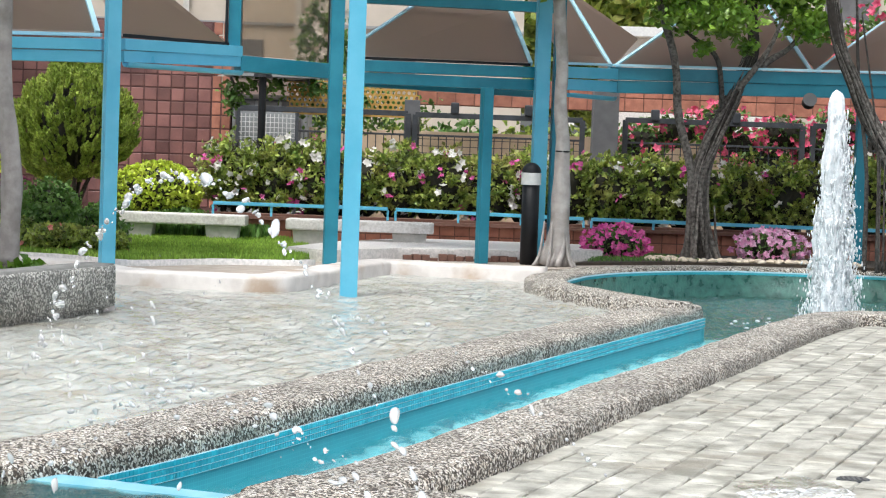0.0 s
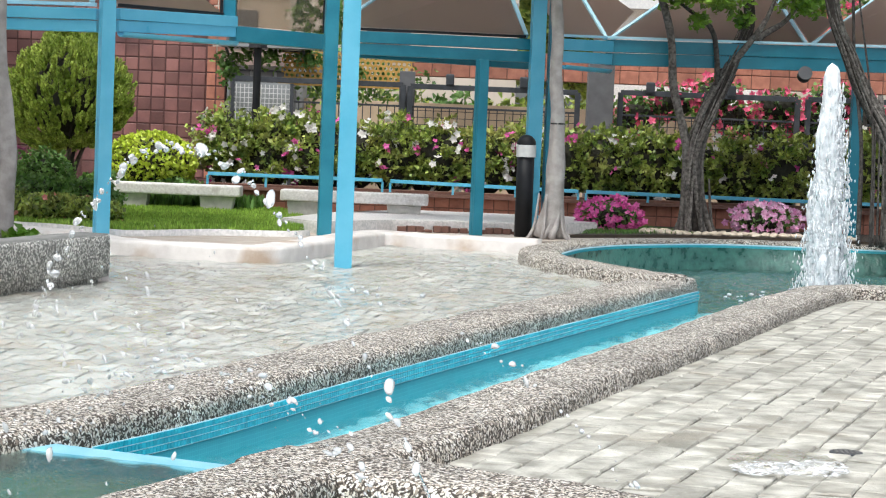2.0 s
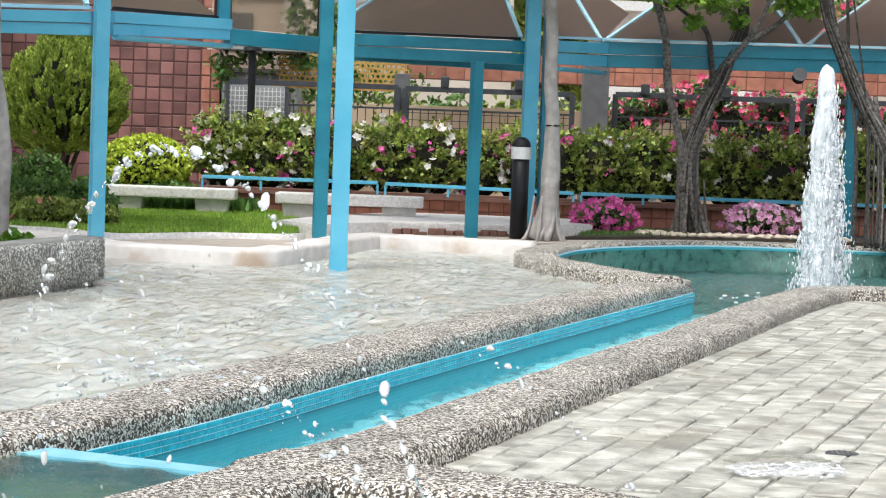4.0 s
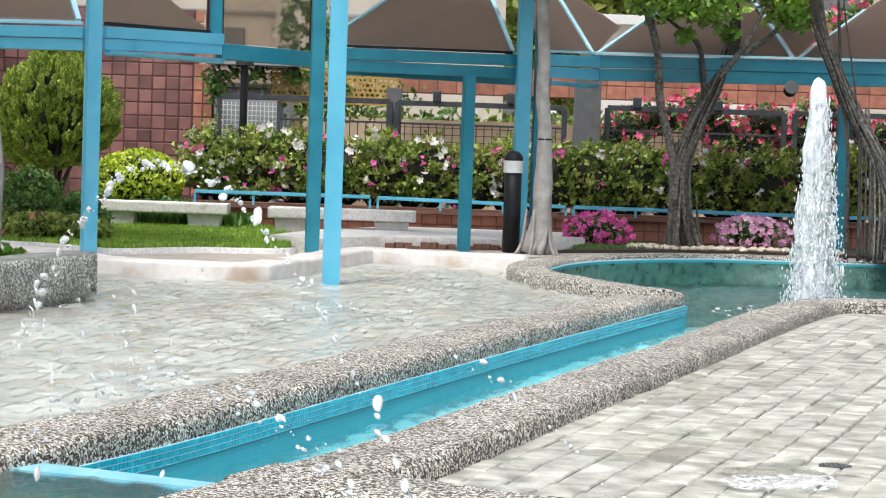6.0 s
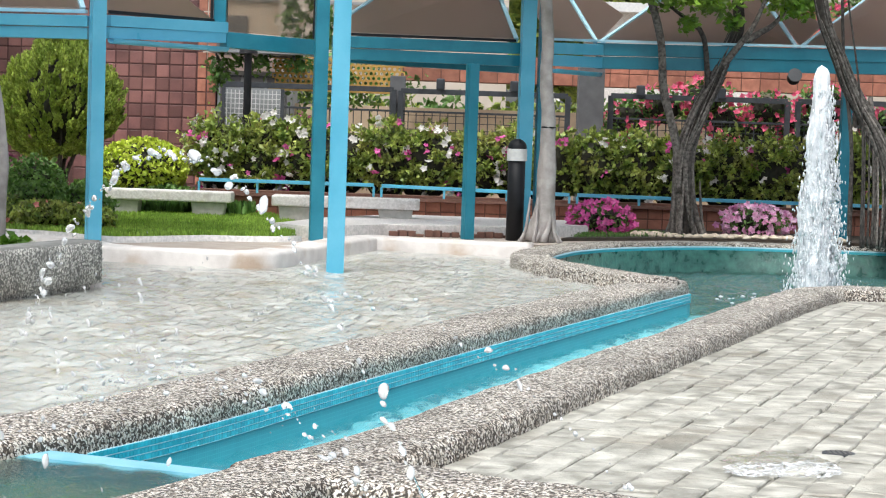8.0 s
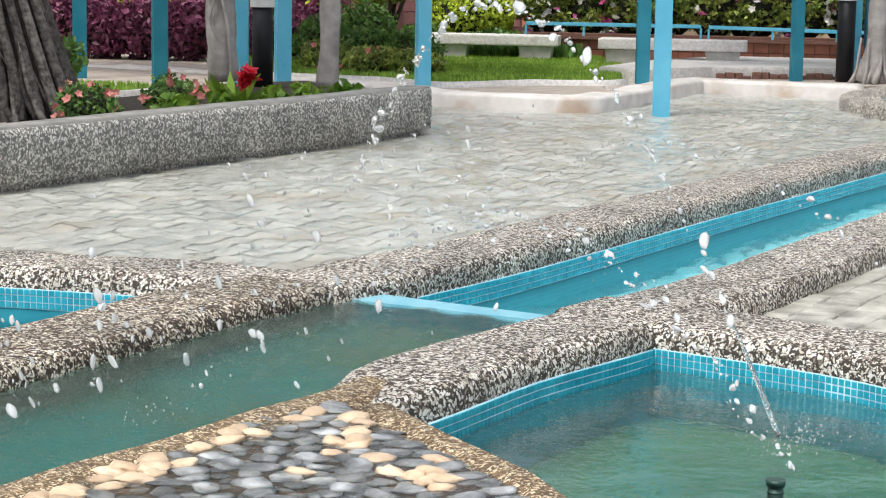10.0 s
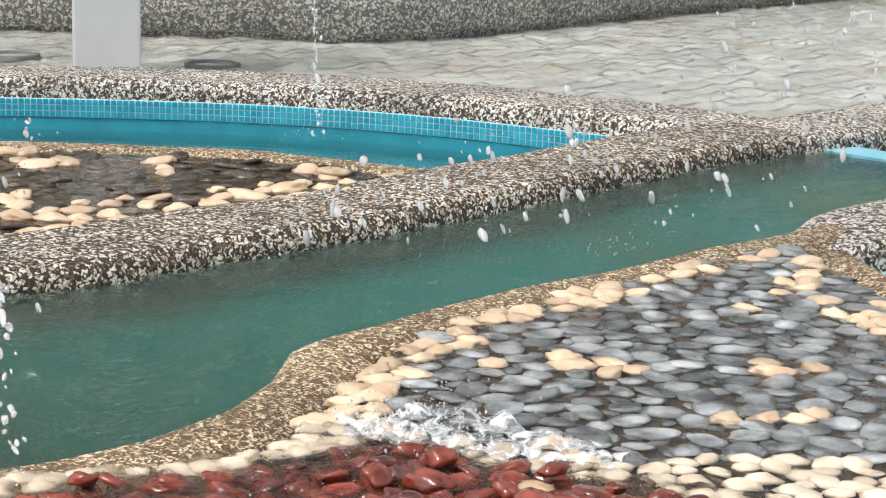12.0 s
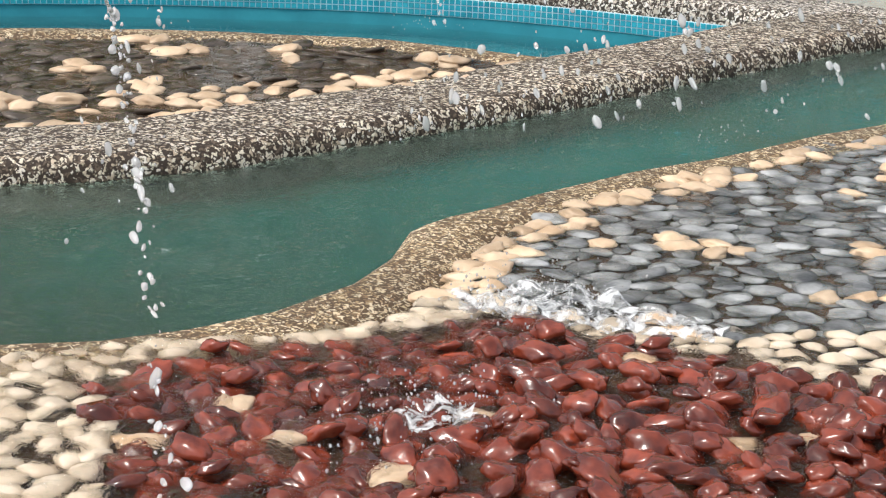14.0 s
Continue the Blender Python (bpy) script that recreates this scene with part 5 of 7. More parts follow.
while x < 8.6:
    wdt = rs.uniform(0.5, 0.7)
    h = rs.uniform(0.42, 0.5)
    hedge = empty("hedge_shrub", "dense green flowering hedge shrub behind the low wall" if x > 1.6 else "green hedge shrub with white and magenta flowers", "shrub", "flowering hedge", (x, 26.65, 0.34))
    c = (0, -0.05, 0.5)
    part("stem", tube([(0, 0, 0), (0.03, 0, 0.25), (-0.02, 0, 0.5)], [0.03, 0.015], 6), BARK, hedge)
    pts = np.concatenate([blob_points(1050, c, (wdt * 0.72, 0.42, h * 1.08), 100 + i), blob_points(110, (0, -0.1, 0.22), (wdt * 0.75, 0.34, 0.26), 300 + i)])
    pts = pts[pts[:, 2] > 0.15]
    # added dark core: the hedge's inner shade is put into its colour
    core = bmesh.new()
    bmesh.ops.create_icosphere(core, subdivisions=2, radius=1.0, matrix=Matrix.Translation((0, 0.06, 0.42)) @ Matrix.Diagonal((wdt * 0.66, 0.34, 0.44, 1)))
    part("shade_core", core, FOLIAGE_SHADE, hedge, "dark core painted as inner shade of the hedge")
    pts, way = clumps(pts[::8], pts[::8] - np.array((0, 0.1, 0.3)), 16, (0.036, 0.036, 0.034), i)
    part("foliage", leaf_cloud(pts, 0.05, i, 0.45, 1.5, 0.2, way), LEAF, hedge)
    k = 44 if x < 1.6 else 18
    fp = blob_points(k * 2, c, (wdt * 0.74, 0.46, h * 1.1), 500 + i, inner=0.96)
    fp = fp[(fp[:, 1] < 0.0)][:k]
    fp = fp[[noise.noise(Vector(p) * 4 + Vector((i * 1.7, 0, 0))) > -0.08 for p in fp]]
    fp = np.repeat(fp[::2], 3, 0) + rs.normal(0, 0.032, (len(fp[::2]) * 3, 3)) if len(fp) else fp
    if len(fp):
        white = fp[: len(fp) * 3 // 4] if (i % 3) != 1 else fp[: len(fp) // 2]
        pink = fp[len(white):]
        if len(white):
            part("blossom", flower_heads(white, 0.062, i), PETAL_WHITE, hedge, "white blossom")
        if len(pink):
            part("blossom", flower_heads(pink, 0.062, i + 50), PETAL_PINK, hedge, "magenta blossom")
    x += wdt * 0.92
    i += 1

# taller rose bushes at the hedge's end
for j, (bx, by, bz, bw, bh) in enumerate(((-2.85, 26.5, 0.34, 0.42, 0.6), (-2.2, 26.6, 0.34, 0.4, 0.55), (-1.75, 26.7, 0.34, 0.4, 0.58))):
    rose = empty("rose_bush", "tall loose rose bush with white and pink blooms", "shrub", "rose bushes", (bx, by, bz))
    for q in range(4):
        part("stem", tube([(0, 0, 0), (rs.uniform(-0.2, 0.2), rs.uniform(-0.1, 0.1), 0.5), (rs.uniform(-0.35, 0.35), -0.1, 1.0)], [0.015, 0.006], 5), BARK, rose)
    part("foliage", leaf_cloud(blob_points(900, (0, 0, bh), (bw, 0.35, bh * 0.85), 700 + j, inner=0.3, lumps=0.4), 0.05, 20 + j), LEAF, rose)
    fp = blob_points(26, (0, -0.05, bh), (bw, 0.38, bh * 0.9), 720 + j, inner=0.95)
    part("blossom", flower_heads(fp[:16], 0.065, j), PETAL_WHITE, rose, "white rose blooms")
    part("blossom", flower_heads(fp[16:], 0.055, j + 9), PETAL_PINK, rose, "pink rose blooms")

# clipped conifer
conifer = empty("conifer", "clipped round conifer with dense upright sprays", "tree", at=(-4.95, 27.0, 0.06))
for q in range(5):
    a = q * 1.26
    part("trunk", tube([(0.04 * math.cos(a), 0.04 * math.sin(a), 0), (0.12 * math.cos(a), 0.12 * math.sin(a), 0.45), (0.4 * math.cos(a), 0.4 * math.sin(a), 1.1)], [0.05, 0.03, 0.015], 7), BARK, conifer)
n_ = 1500
u_ = 1 - 2 * (np.arange(n_) + 0.5) / n_
a_ = np.arange(n_) * 2.39996 + rs.normal(0, 0.12, n_)
f_ = np.sqrt(1 - u_ * u_)
pts = np.stack([f_ * np.cos(a_), f_ * np.sin(a_), u_], 1)
lump = np.array([1 + 0.2 * noise.noise(Vector(d) * 2.3) + 0.14 * noise.noise(Vector(d) * 6.0) for d in pts])[:, None]
pts = pts * np.array((0.74, 0.7, 0.76)) * lump * rs.uniform(0.9, 1.03, (n_, 1)) + np.array((0.0, 0, 1.43))
pts[:, 0] *= np.clip(1.14 - (pts[:, 2] - 1.1) * 0.28, 0.6, 1.15)
out = pts - np.array((0.02, 0, 0.9))
out /= np.linalg.norm(out, axis=1)[:, None]
out[:, 2] += 1.0
out /= np.linalg.norm(out, axis=1)[:, None]
pts, out = fans(pts, out, 40, 0.03, 0.14, 33)
part("crown", leaf_cloud(pts, 0.028, 7, 0.6, 1.9, 0.2, out), LEAF_CONIFER, conifer)
# dark blob added so that gaps between sprays look shaded
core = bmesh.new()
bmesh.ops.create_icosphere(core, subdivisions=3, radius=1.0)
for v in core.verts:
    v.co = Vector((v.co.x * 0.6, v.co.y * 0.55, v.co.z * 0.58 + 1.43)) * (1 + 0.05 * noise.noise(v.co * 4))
part("inner_shade", core, FOLIAGE_SHADE, conifer, "dark core painted as inner shade")

# lime shrub
lime = empty("round_shrub", "rounded lime green shrub behind the bench", "shrub", at=(-3.72, 26.3, 0.06))
part("stem", tube([(0, 0, 0), (0.02, 0, 0.3)], [0.04, 0.03], 7), BARK, lime)
part("foliage", leaf_cloud(blob_points(4400, (0, 0, 0.55), (0.6, 0.52, 0.42), 41, inner=0.86, lumps=0.06), 0.04, 8, fold=0.12), LEAF_LIME, lime)
# dark blob painted as the shade behind the lime leaves
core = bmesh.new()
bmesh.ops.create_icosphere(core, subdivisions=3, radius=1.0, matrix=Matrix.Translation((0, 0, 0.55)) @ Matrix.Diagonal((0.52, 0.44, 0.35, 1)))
part("shade_core", core, FOLIAGE_SHADE, lime, "dark core painted as inner shade of the shrub")


def bush(name, label, x, y, z, radii, n, size, material, seed, flowers=None, fsize=0.05, fcount=0, lumps=0.2, group="", inner=0.5):
    b = empty(name, label, "shrub", group, (x, y, z))
    part("stem", tube([(0, 0, 0), (0.02, 0, radii[2])], [0.025, 0.012], 6), BARK, b)
    part("foliage", leaf_cloud(blob_points(n, (0, 0, radii[2] * 0.9), radii, seed, inner, lumps), size, seed), material, b)
    # bigger bushes get a dark core, painted as their inner shade
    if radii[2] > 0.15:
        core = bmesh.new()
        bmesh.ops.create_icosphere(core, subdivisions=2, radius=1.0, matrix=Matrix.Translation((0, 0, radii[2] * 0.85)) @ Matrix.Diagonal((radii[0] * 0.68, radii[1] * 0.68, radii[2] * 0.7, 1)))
        part("shade_core", core, FOLIAGE_SHADE, b, "dark core painted as inner shade of the shrub")
    if flowers:
        fp = blob_points(fcount, (0, -0.02, radii[2] * 0.95), [r * 1.04 for r in radii], seed + 7, inner=0.95)
        part("blossom", flower_heads(fp, fsize, seed), flowers, b)
    return b


# flower mounds by the round pool
for j, (x, y, w, mtl) in enumerate(((2.08, 24.55, 0.4, PETAL_PINK), (4.02, 25.0, 0.43, PETAL_LILAC))):
    bush("flower_mound", "rounded mound of %s flowers" % ("magenta" if j == 0 else "lilac and pink"), x, y, 0.06, (w, 0.3, 0.2), 500, 0.04, LEAF_DARK, 60 + j, mtl, 0.058, 260, 0.1, "flower mounds")
# purple and lime hedges under the grey wall
for j in range(7):
    bush("purple_shrub", "deep purple leaved hedge shrub", -8.5 + j * 0.56, 24.0, 0.06, (0.46, 0.42, 0.4), 2200, 0.055, LEAF_PURPLE, 80 + j, group="purple hedge")
for j in range(7):
    bush("lime_shrub", "lime green hedge shrub under the grey wall", -9.6 + j * 0.6, 26.2, 0.06, (0.45, 0.4, 0.52), 2000, 0.05, LEAF_LIME, 95 + j, group="lime hedge")
# ground cover before the conifer
for j, (x, y, w, h, mtl, fl) in enumerate(((-4.35, 22.3, 0.4, 0.26, LEAF_DARK, None), (-3.85, 22.2, 0.4, 0.25, LEAF_DARK, None), (-4.6, 21.6, 0.32, 0.2, LEAF, PETAL_CORAL), (-4.05, 21.3, 0.36, 0.17, LEAF, PETAL_CORAL), (-3.6, 21.3, 0.3, 0.16, LEAF, PETAL_CORAL),
                                       (-4.9, 22.6, 0.35, 0.32, LEAF_DARK, PETAL_CORAL), (-4.6, 23.6, 0.4, 0.4, LEAF_DARK, None), (-3.4, 25.9, 0.5, 0.2, LEAF_DARK, None), (-4.2, 25.6, 0.4, 0.22, LEAF_DARK, None))):
    bush("low_shrub", "low green shrub with coral flowers" if fl else "low dark green shrub", x, y, 0.06, (w, 0.35, h), 2200, 0.04, mtl, 120 + j, fl, 0.05, 7, 0.25, "low shrubs")
for j in range(9):
    bush("low_shrub", "dark green shrub behind the garden wall", -10.5 + j * 0.45, 19.2, 0.06, (0.34, 0.3, 0.24), 420, 0.055, LEAF_DARK, 150 + j, PETAL_CORAL, 0.045, 2, 0.25, "shrubs behind the garden wall")
# planter plants
bush("rose_bush", "leafy coral flowered bush in the planter", -5.1, 11.85, 0.12, (0.27, 0.24, 0.27), 1900, 0.03, LEAF_DARK, 170, PETAL_CORAL, 0.05, 9, 0.3)
bush("croton", "bronze leaved bush with coral flowers", -4.42, 12.95, 0.12, (0.22, 0.2, 0.18), 900, 0.028, LEAF_DARK, 171, PETAL_CORAL, 0.05, 24, 0.3)
bush("croton", "bronze leaved bush with coral flowers", -4.2, 14.2, 0.12, (0.22, 0.2, 0.17), 900, 0.028, LEAF_DARK, 172, PETAL_CORAL, 0.05, 30, 0.3)
for j, (x, y) in enumerate(((-3.62, 14.9), (-3.4, 15.2), (-3.2, 15.6), (-3.85, 14.4), (-4.05, 13.7))):
    bush("low_shrub", "small bright green leafy plant in the planter", x, y, 0.12, (0.15, 0.13, 0.11), 90, 0.065, LEAF_TREE, 180 + j, None, 0.03, 0, 0.4, "small planter plants")
canna = empty("red_flower_plant", "broad leaved plant with one large red flower", "plant", at=(-3.72, 14.5, 0.12))
verts, faces = [], []
for j in range(11):
    a, l = j * 2.4, rs.uniform(0.24, 0.4)
    d = Vector((math.cos(a) * 0.6, math.sin(a) * 0.4, 1.0)).normalized()
    s = d.cross(Vector((0.2, 1, 0))).normalized()
    k = len(verts)
    o = Vector((-0.18 + 0.012 * j, 0, 0))
    for t, w in ((0, 0.006), (0.35, 0.04), (0.7, 0.035), (1.0, 0.002)):
        c = o + d * l * t + Vector((math.cos(a), math.sin(a), 0)) * 0.09 * t * t
        verts += [c - s * w, c + s * w]
    faces += [(k + 2 * m_, k + 2 * m_ + 1, k + 2 * m_ + 3, k + 2 * m_ + 2) for m_ in range(3)]
part("leaf_tuft", from_arrays("tuft", verts, faces, True), LEAF_TREE, canna)
part("flower", flower_heads([np.array((0.02 + 0.02 * rs.normal(), -0.02, 0.31 + 0.035 * rs.normal())) for _ in range(14)], 0.095, 3), PETAL_RED, canna)
# spiky and dark plants at the planter's far end
for j, (x, y, mtl, fl) in enumerate(((-6.25, 11.4, LEAF_DARK, None), (-6.3, 12.2, LEAF, None), (-6.1, 12.4, LEAF_PURPLE, None), (-6.9, 10.9, LEAF_DARK, PETAL_RED), (-7.4, 10.9, LEAF_DARK, None), (-6.2, 12.3, LEAF_DARK, None))):
    bush("planter_bush", "dark leafy planter bush", x, y, 0.12, (0.2, 0.18, 0.26), 420, 0.05, mtl, 200 + j, fl, 0.08, 5, 0.4, "dark planter bushes")
for j in range(9):
    st = rs.uniform(-0.25, 0.25, 2)
    t_ = empty("branch_stem", "bare grey brown shrub stem in the planter", "plant", "bare stems", (-5.9 + st[0], 11.6 + st[1], 0.12))
    part("stem", tube([(0, 0, 0), (0.1 * st[0], 0, 0.4), (0.5 * st[0], 0.2 * st[1], 1.0), (st[0], st[1], 1.6)], [0.022, 0.016, 0.008], 6), BARK, t_)
# shrubs out of sight, added so that the green channel reflects dark
for j, (x, y, z, rx, rz) in enumerate(((-6.6, 12.3, 2.0, 0.8, 0.95), (-7.8, 11.9, 1.9, 0.9, 0.95), (-7.2, 11.2, 2.4, 0.8, 1.0), (-8.8, 11.4, 1.8, 0.9, 1.2), (-6.9, 13.4, 3.2, 1.0, 1.2), (-9.6, 12.6, 2.8, 1.3, 1.5), (-10.9, 12.2, 2.6, 1.3, 1.6), (-8.4, 13.4, 3.0, 1.2, 1.5), (-11.8, 11.4, 2.8, 1.3, 1.7))):
    tb = empty("unseen_dark_shrub", "unseen tall dark green shrub, added for dark reflections in the water", "shrub", "tall planter shrubs", (x, y, 0.12))
    part("stem", tube([(0, 0, 0), (0.1, 0, z * 0.5), (0, 0.05, z)], [0.05, 0.035, 0.02], 7), BARK, tb)
    part("foliage", leaf_cloud(blob_points(1500, (0, 0, z + 0.2), (rx, 0.7, rz), 215 + j, 0.3, 0.35), 0.1, 215 + j), LEAF_DARK, tb)
# added dark block, filling in for dark stems; no box stands here
box_thing = empty("dark_stem_block", "added dark block in place of dark stems among the plants", "box", at=(-6.38, 11.2, 0.12))
boxed("body", (-0.13, -0.1, 0), (0.13, 0.1, 0.3), SLATE, box_thing, "", 0.01)
boxed("lid", (-0.14, -0.11, 0.3), (0.14, 0.11, 0.55), SLATE, box_thing, "", 0.01)
pipe = empty("blue_column", "round blue painted column beside a dark blue one", "column", at=(-5.6, 11.95, 0.12))
for dx, r, mtl in ((0.0, 0.075, BLUE), (-0.21, 0.12, SLATE)):
    bm = bmesh.new()
    bmesh.ops.create_cone(bm, cap_ends=True, segments=24, radius1=r, radius2=r, depth=3.8, matrix=pose(dx, 0.05 if dx else 0, 1.9))
    part("shaft", smooth_bm(bm), mtl, pipe)
bm = bmesh.new()
bmesh.ops.create_cone(bm, cap_ends=True, segments=24, radius1=0.095, radius2=0.08, depth=0.04, matrix=pose(0, 0, 0.03))
part("base_collar", bm, BLUE, pipe)


# ---- trees ----
def tree(name, label, limbs, roots=(), material=BARK, flute=0.12, segs=14):
    t = empty(name, label, "tree")
    for j, (pts, rad) in enumerate(limbs):
        part("trunk" if j == 0 else "limb", tube(pts, rad, segs if j == 0 else 9, flute if j == 0 else flute * 0.6, j, 0.18), BARK_MID if j and material == BARK else material, t)
    for j, (pts, rad) in enumerate(roots):
        part("root", tube(pts, rad, 7, 0.05, 20 + j, 0.15), BARK_MID if material == BARK else material, t)
    return t


def strands(line, r, n, seed, top=1.0):
    """Aerial roots that run down the outside of a trunk."""
    q = random.Random(seed)
    path = [Vector(p) for p in line]
    out = []
    for i in range(n):
        a = q.uniform(0, math.tau)
        tw = q.uniform(-1.6, 1.6)
        k = max(3, int(len(path) * q.uniform(0.6, top)))
        pts, rad = [], q.uniform(0.009, 0.028)
        for j, p in enumerate(path[:k]):
            rr = (r[min(j, len(r) - 1)]) * q.uniform(0.88, 1.22)
            b = a + tw * j / len(path) + q.uniform(-0.3, 0.3)
            pts.append((p.x + math.cos(b) * rr, p.y + math.sin(b) * rr, p.z))
        out.append((pts, [rad * 1.5, rad, rad * 0.8, rad * 0.15]))
    return out


def roots_at(x, y, z, n, r, h, seed):
    q = random.Random(seed)
    out = []
    for i in range(n):
        a = i * math.tau / n + q.uniform(-0.3, 0.3)
        out.append(([(x + math.cos(a) * r * 1.7, y + math.sin(a) * r * 1.5, z - 0.02), (x + math.cos(a) * r * 1.15, y + math.sin(a) * r * 1.1, z + h * 0.25), (x + math.cos(a) * r * 0.85, y + math.sin(a) * r * 0.85, z + h)], [r * 0.14, r * 0.12, r * 0.06]))
    return out


banyan = tree("fig_tree", "grey multi-stemmed fig tree with aerial roots",
              [([(3.12, 24.5, 0.04), (3.06, 24.5, 0.5), (3.05, 24.5, 1.05), (3.19, 24.5, 1.5), (3.42, 24.6, 2.0), (3.66, 24.7, 2.6), (3.62, 24.7, 3.3), (3.7, 24.7, 4.3)], [0.1, 0.075, 0.07, 0.07, 0.068, 0.068, 0.065, 0.05]),
               ([(3.0, 24.45, 0.6), (2.93, 24.45, 1.2), (2.76, 24.45, 1.84), (2.68, 24.3, 2.45), (2.46, 24.2, 3.15), (2.3, 24.1, 4.0)], [0.06, 0.055, 0.05, 0.048, 0.042, 0.03]),
               ([(3.3, 24.55, 1.75), (3.27, 24.5, 2.2), (3.17, 24.45, 2.55), (2.8, 24.3, 2.8), (2.55, 24.2, 3.1)], [0.035, 0.032, 0.03, 0.02, 0.015]),
               ([(3.5, 24.62, 2.2), (3.85, 24.75, 2.5), (4.15, 24.9, 2.7), (4.4, 24.9, 3.1)], [0.06, 0.045, 0.03, 0.015]),
               ([(3.45, 24.6, 2.1), (3.8, 24.5, 2.6), (3.95, 24.4, 3.0)], [0.05, 0.035, 0.02])],
              roots_at(3.1, 24.5, 0.04, 6, 0.17, 0.7, 3) + strands([(3.12, 24.5, 0.04), (3.06, 24.5, 0.5), (3.05, 24.5, 1.05), (3.19, 24.5, 1.5), (3.42, 24.6, 2.0), (3.66, 24.7, 2.6), (3.62, 24.7, 3.3)], [0.17, 0.11, 0.1, 0.1, 0.092, 0.085], 34, 5))
right_tree = tree("fig_tree", "leaning grey fig tree with hanging roots",
                  [([(5.5, 23.4, 0.06), (5.42, 23.4, 0.6), (5.28, 23.4, 1.0), (5.08, 23.4, 1.4), (4.84, 23.4, 1.8), (4.62, 23.35, 2.25), (4.44, 23.3, 2.65), (4.32, 23.2, 3.15), (4.25, 23.1, 4.2)], [0.12, 0.1, 0.09, 0.085, 0.08, 0.07, 0.065, 0.06, 0.04]),
                   ([(4.85, 23.4, 0.06), (4.83, 23.4, 1.2), (4.7, 23.4, 2.2), (4.62, 23.35, 3.2)], [0.03, 0.025, 0.02, 0.015]),
                   ([(5.15, 23.4, 0.06), (5.12, 23.4, 1.0), (5.02, 23.4, 1.8)], [0.05, 0.04, 0.03]),
                   ([(4.95, 23.2, 0.06), (4.92, 23.3, 1.5), (4.68, 23.3, 3.0)], [0.018, 0.014, 0.01])],
                  roots_at(5.48, 23.4, 0.06, 10, 0.22, 1.0, 4) + strands([(5.5, 23.4, 0.06), (5.42, 23.4, 0.6), (5.28, 23.4, 1.0), (5.08, 23.4, 1.4), (4.84, 23.4, 1.8), (4.62, 23.35, 2.25), (4.44, 23.3, 2.65), (4.32, 23.2, 3.15), (4.25, 23.1, 3.8)], [0.2, 0.13, 0.105, 0.095, 0.088, 0.078, 0.07], 44, 6)
                  + [([(5.0 + 0.05 * k, 23.3 + 0.03 * (k % 3), 0.06), (4.98 + 0.055 * k, 23.3, 0.6), (4.97 + 0.05 * k, 23.35, 1.5 - 0.08 * k)], [0.016, 0.012, 0.01]) for k in range(9)])
crowns = ((banyan, 70, ((2.55, 24.2, 3.35), (3.1, 24.3, 3.2), (3.7, 24.6, 3.35), (4.15, 24.8, 3.3), (2.95, 24.3, 3.9), (3.7, 24.6, 4.1), (4.5, 24.8, 3.8), (3.25, 24.2, 2.95), (4.35, 24.7, 2.95), (2.75, 24.2, 2.98), (3.55, 24.4, 2.66), (3.0, 24.2, 2.6))),
          (right_tree, 75, ((4.4, 23.2, 4.2), (4.9, 23.2, 4.5), (3.9, 23.2, 4.6))))
for t, seed, spots in crowns:
    pts = np.concatenate([blob_points(600 if s[2] > 2.7 else 80, s, (0.42, 0.4, 0.24) if s[2] > 2.7 else (0.16, 0.14, 0.12), seed + k, inner=0.15, lumps=0.5) for k, s in enumerate(spots)])
    part("crown", leaf_cloud(pts, 0.062, seed, fold=0.2), LEAF_TREE, t)
pale_tree = tree("pale_trunk_tree", "pale smooth barked tree with flared foot",
                 [([(1.2, 22.62, 0.04), (1.27, 22.6, 0.3), (1.29, 22.6, 0.7), (1.29, 22.6, 1.31), (1.245, 22.6, 1.9), (1.25, 22.6, 2.3), (1.19, 22.6, 3.0), (1.1, 22.6, 4.4)], [0.15, 0.1, 0.082, 0.07, 0.064, 0.064, 0.056, 0.04])],
                 roots_at(1.24, 22.6, 0.04, 7, 0.15, 0.5, 8) + strands([(1.2, 22.62, 0.04), (1.27, 22.6, 0.3), (1.29, 22.6, 0.7), (1.29, 22.6, 1.31), (1.245, 22.6, 1.9)], [0.17, 0.1, 0.08, 0.068, 0.062], 16, 12), BARK_PALE, 0.08)
part("crown", leaf_cloud(np.concatenate([blob_points(200, s, (0.35, 0.3, 0.16), 90 + k, inner=0.2, lumps=0.5) for k, s in enumerate(((1.0, 22.5, 3.12), (1.1, 22.6, 3.9), (0.9, 22.6, 4.3)))]), 0.07, 91), LEAF_TREE, pale_tree)
ring_me = []
for a in range(20):
    t0, t1 = a * math.tau / 20, (a + 1) * math.tau / 20
    ring_me.append(tube([(1.29 + 0.078 * math.cos(t0), 22.6 + 0.078 * math.sin(t0), 1.32), (1.29 + 0.078 * math.cos(t1), 22.6 + 0.078 * math.sin(t1), 1.32)], [0.009, 0.009], 5))
joined("tie_ring", ring_me, BLACK, pale_tree, "thin black tie round the trunk")
slim = tree("slim_tree", "slim pale grey tree trunk rising from the planter",
     [([(-3.94, 18.4, 0.1), (-3.92, 18.4, 0.5), (-3.92, 18.4, 0.97), (-3.97, 18.4, 1.4), (-4.02, 18.4, 1.73), (-4.03, 18.4, 2.5), (-4.1, 18.4, 3.6)], [0.1, 0.09, 0.085, 0.08, 0.075, 0.07, 0.05])], (), BARK_PALE, 0.04)
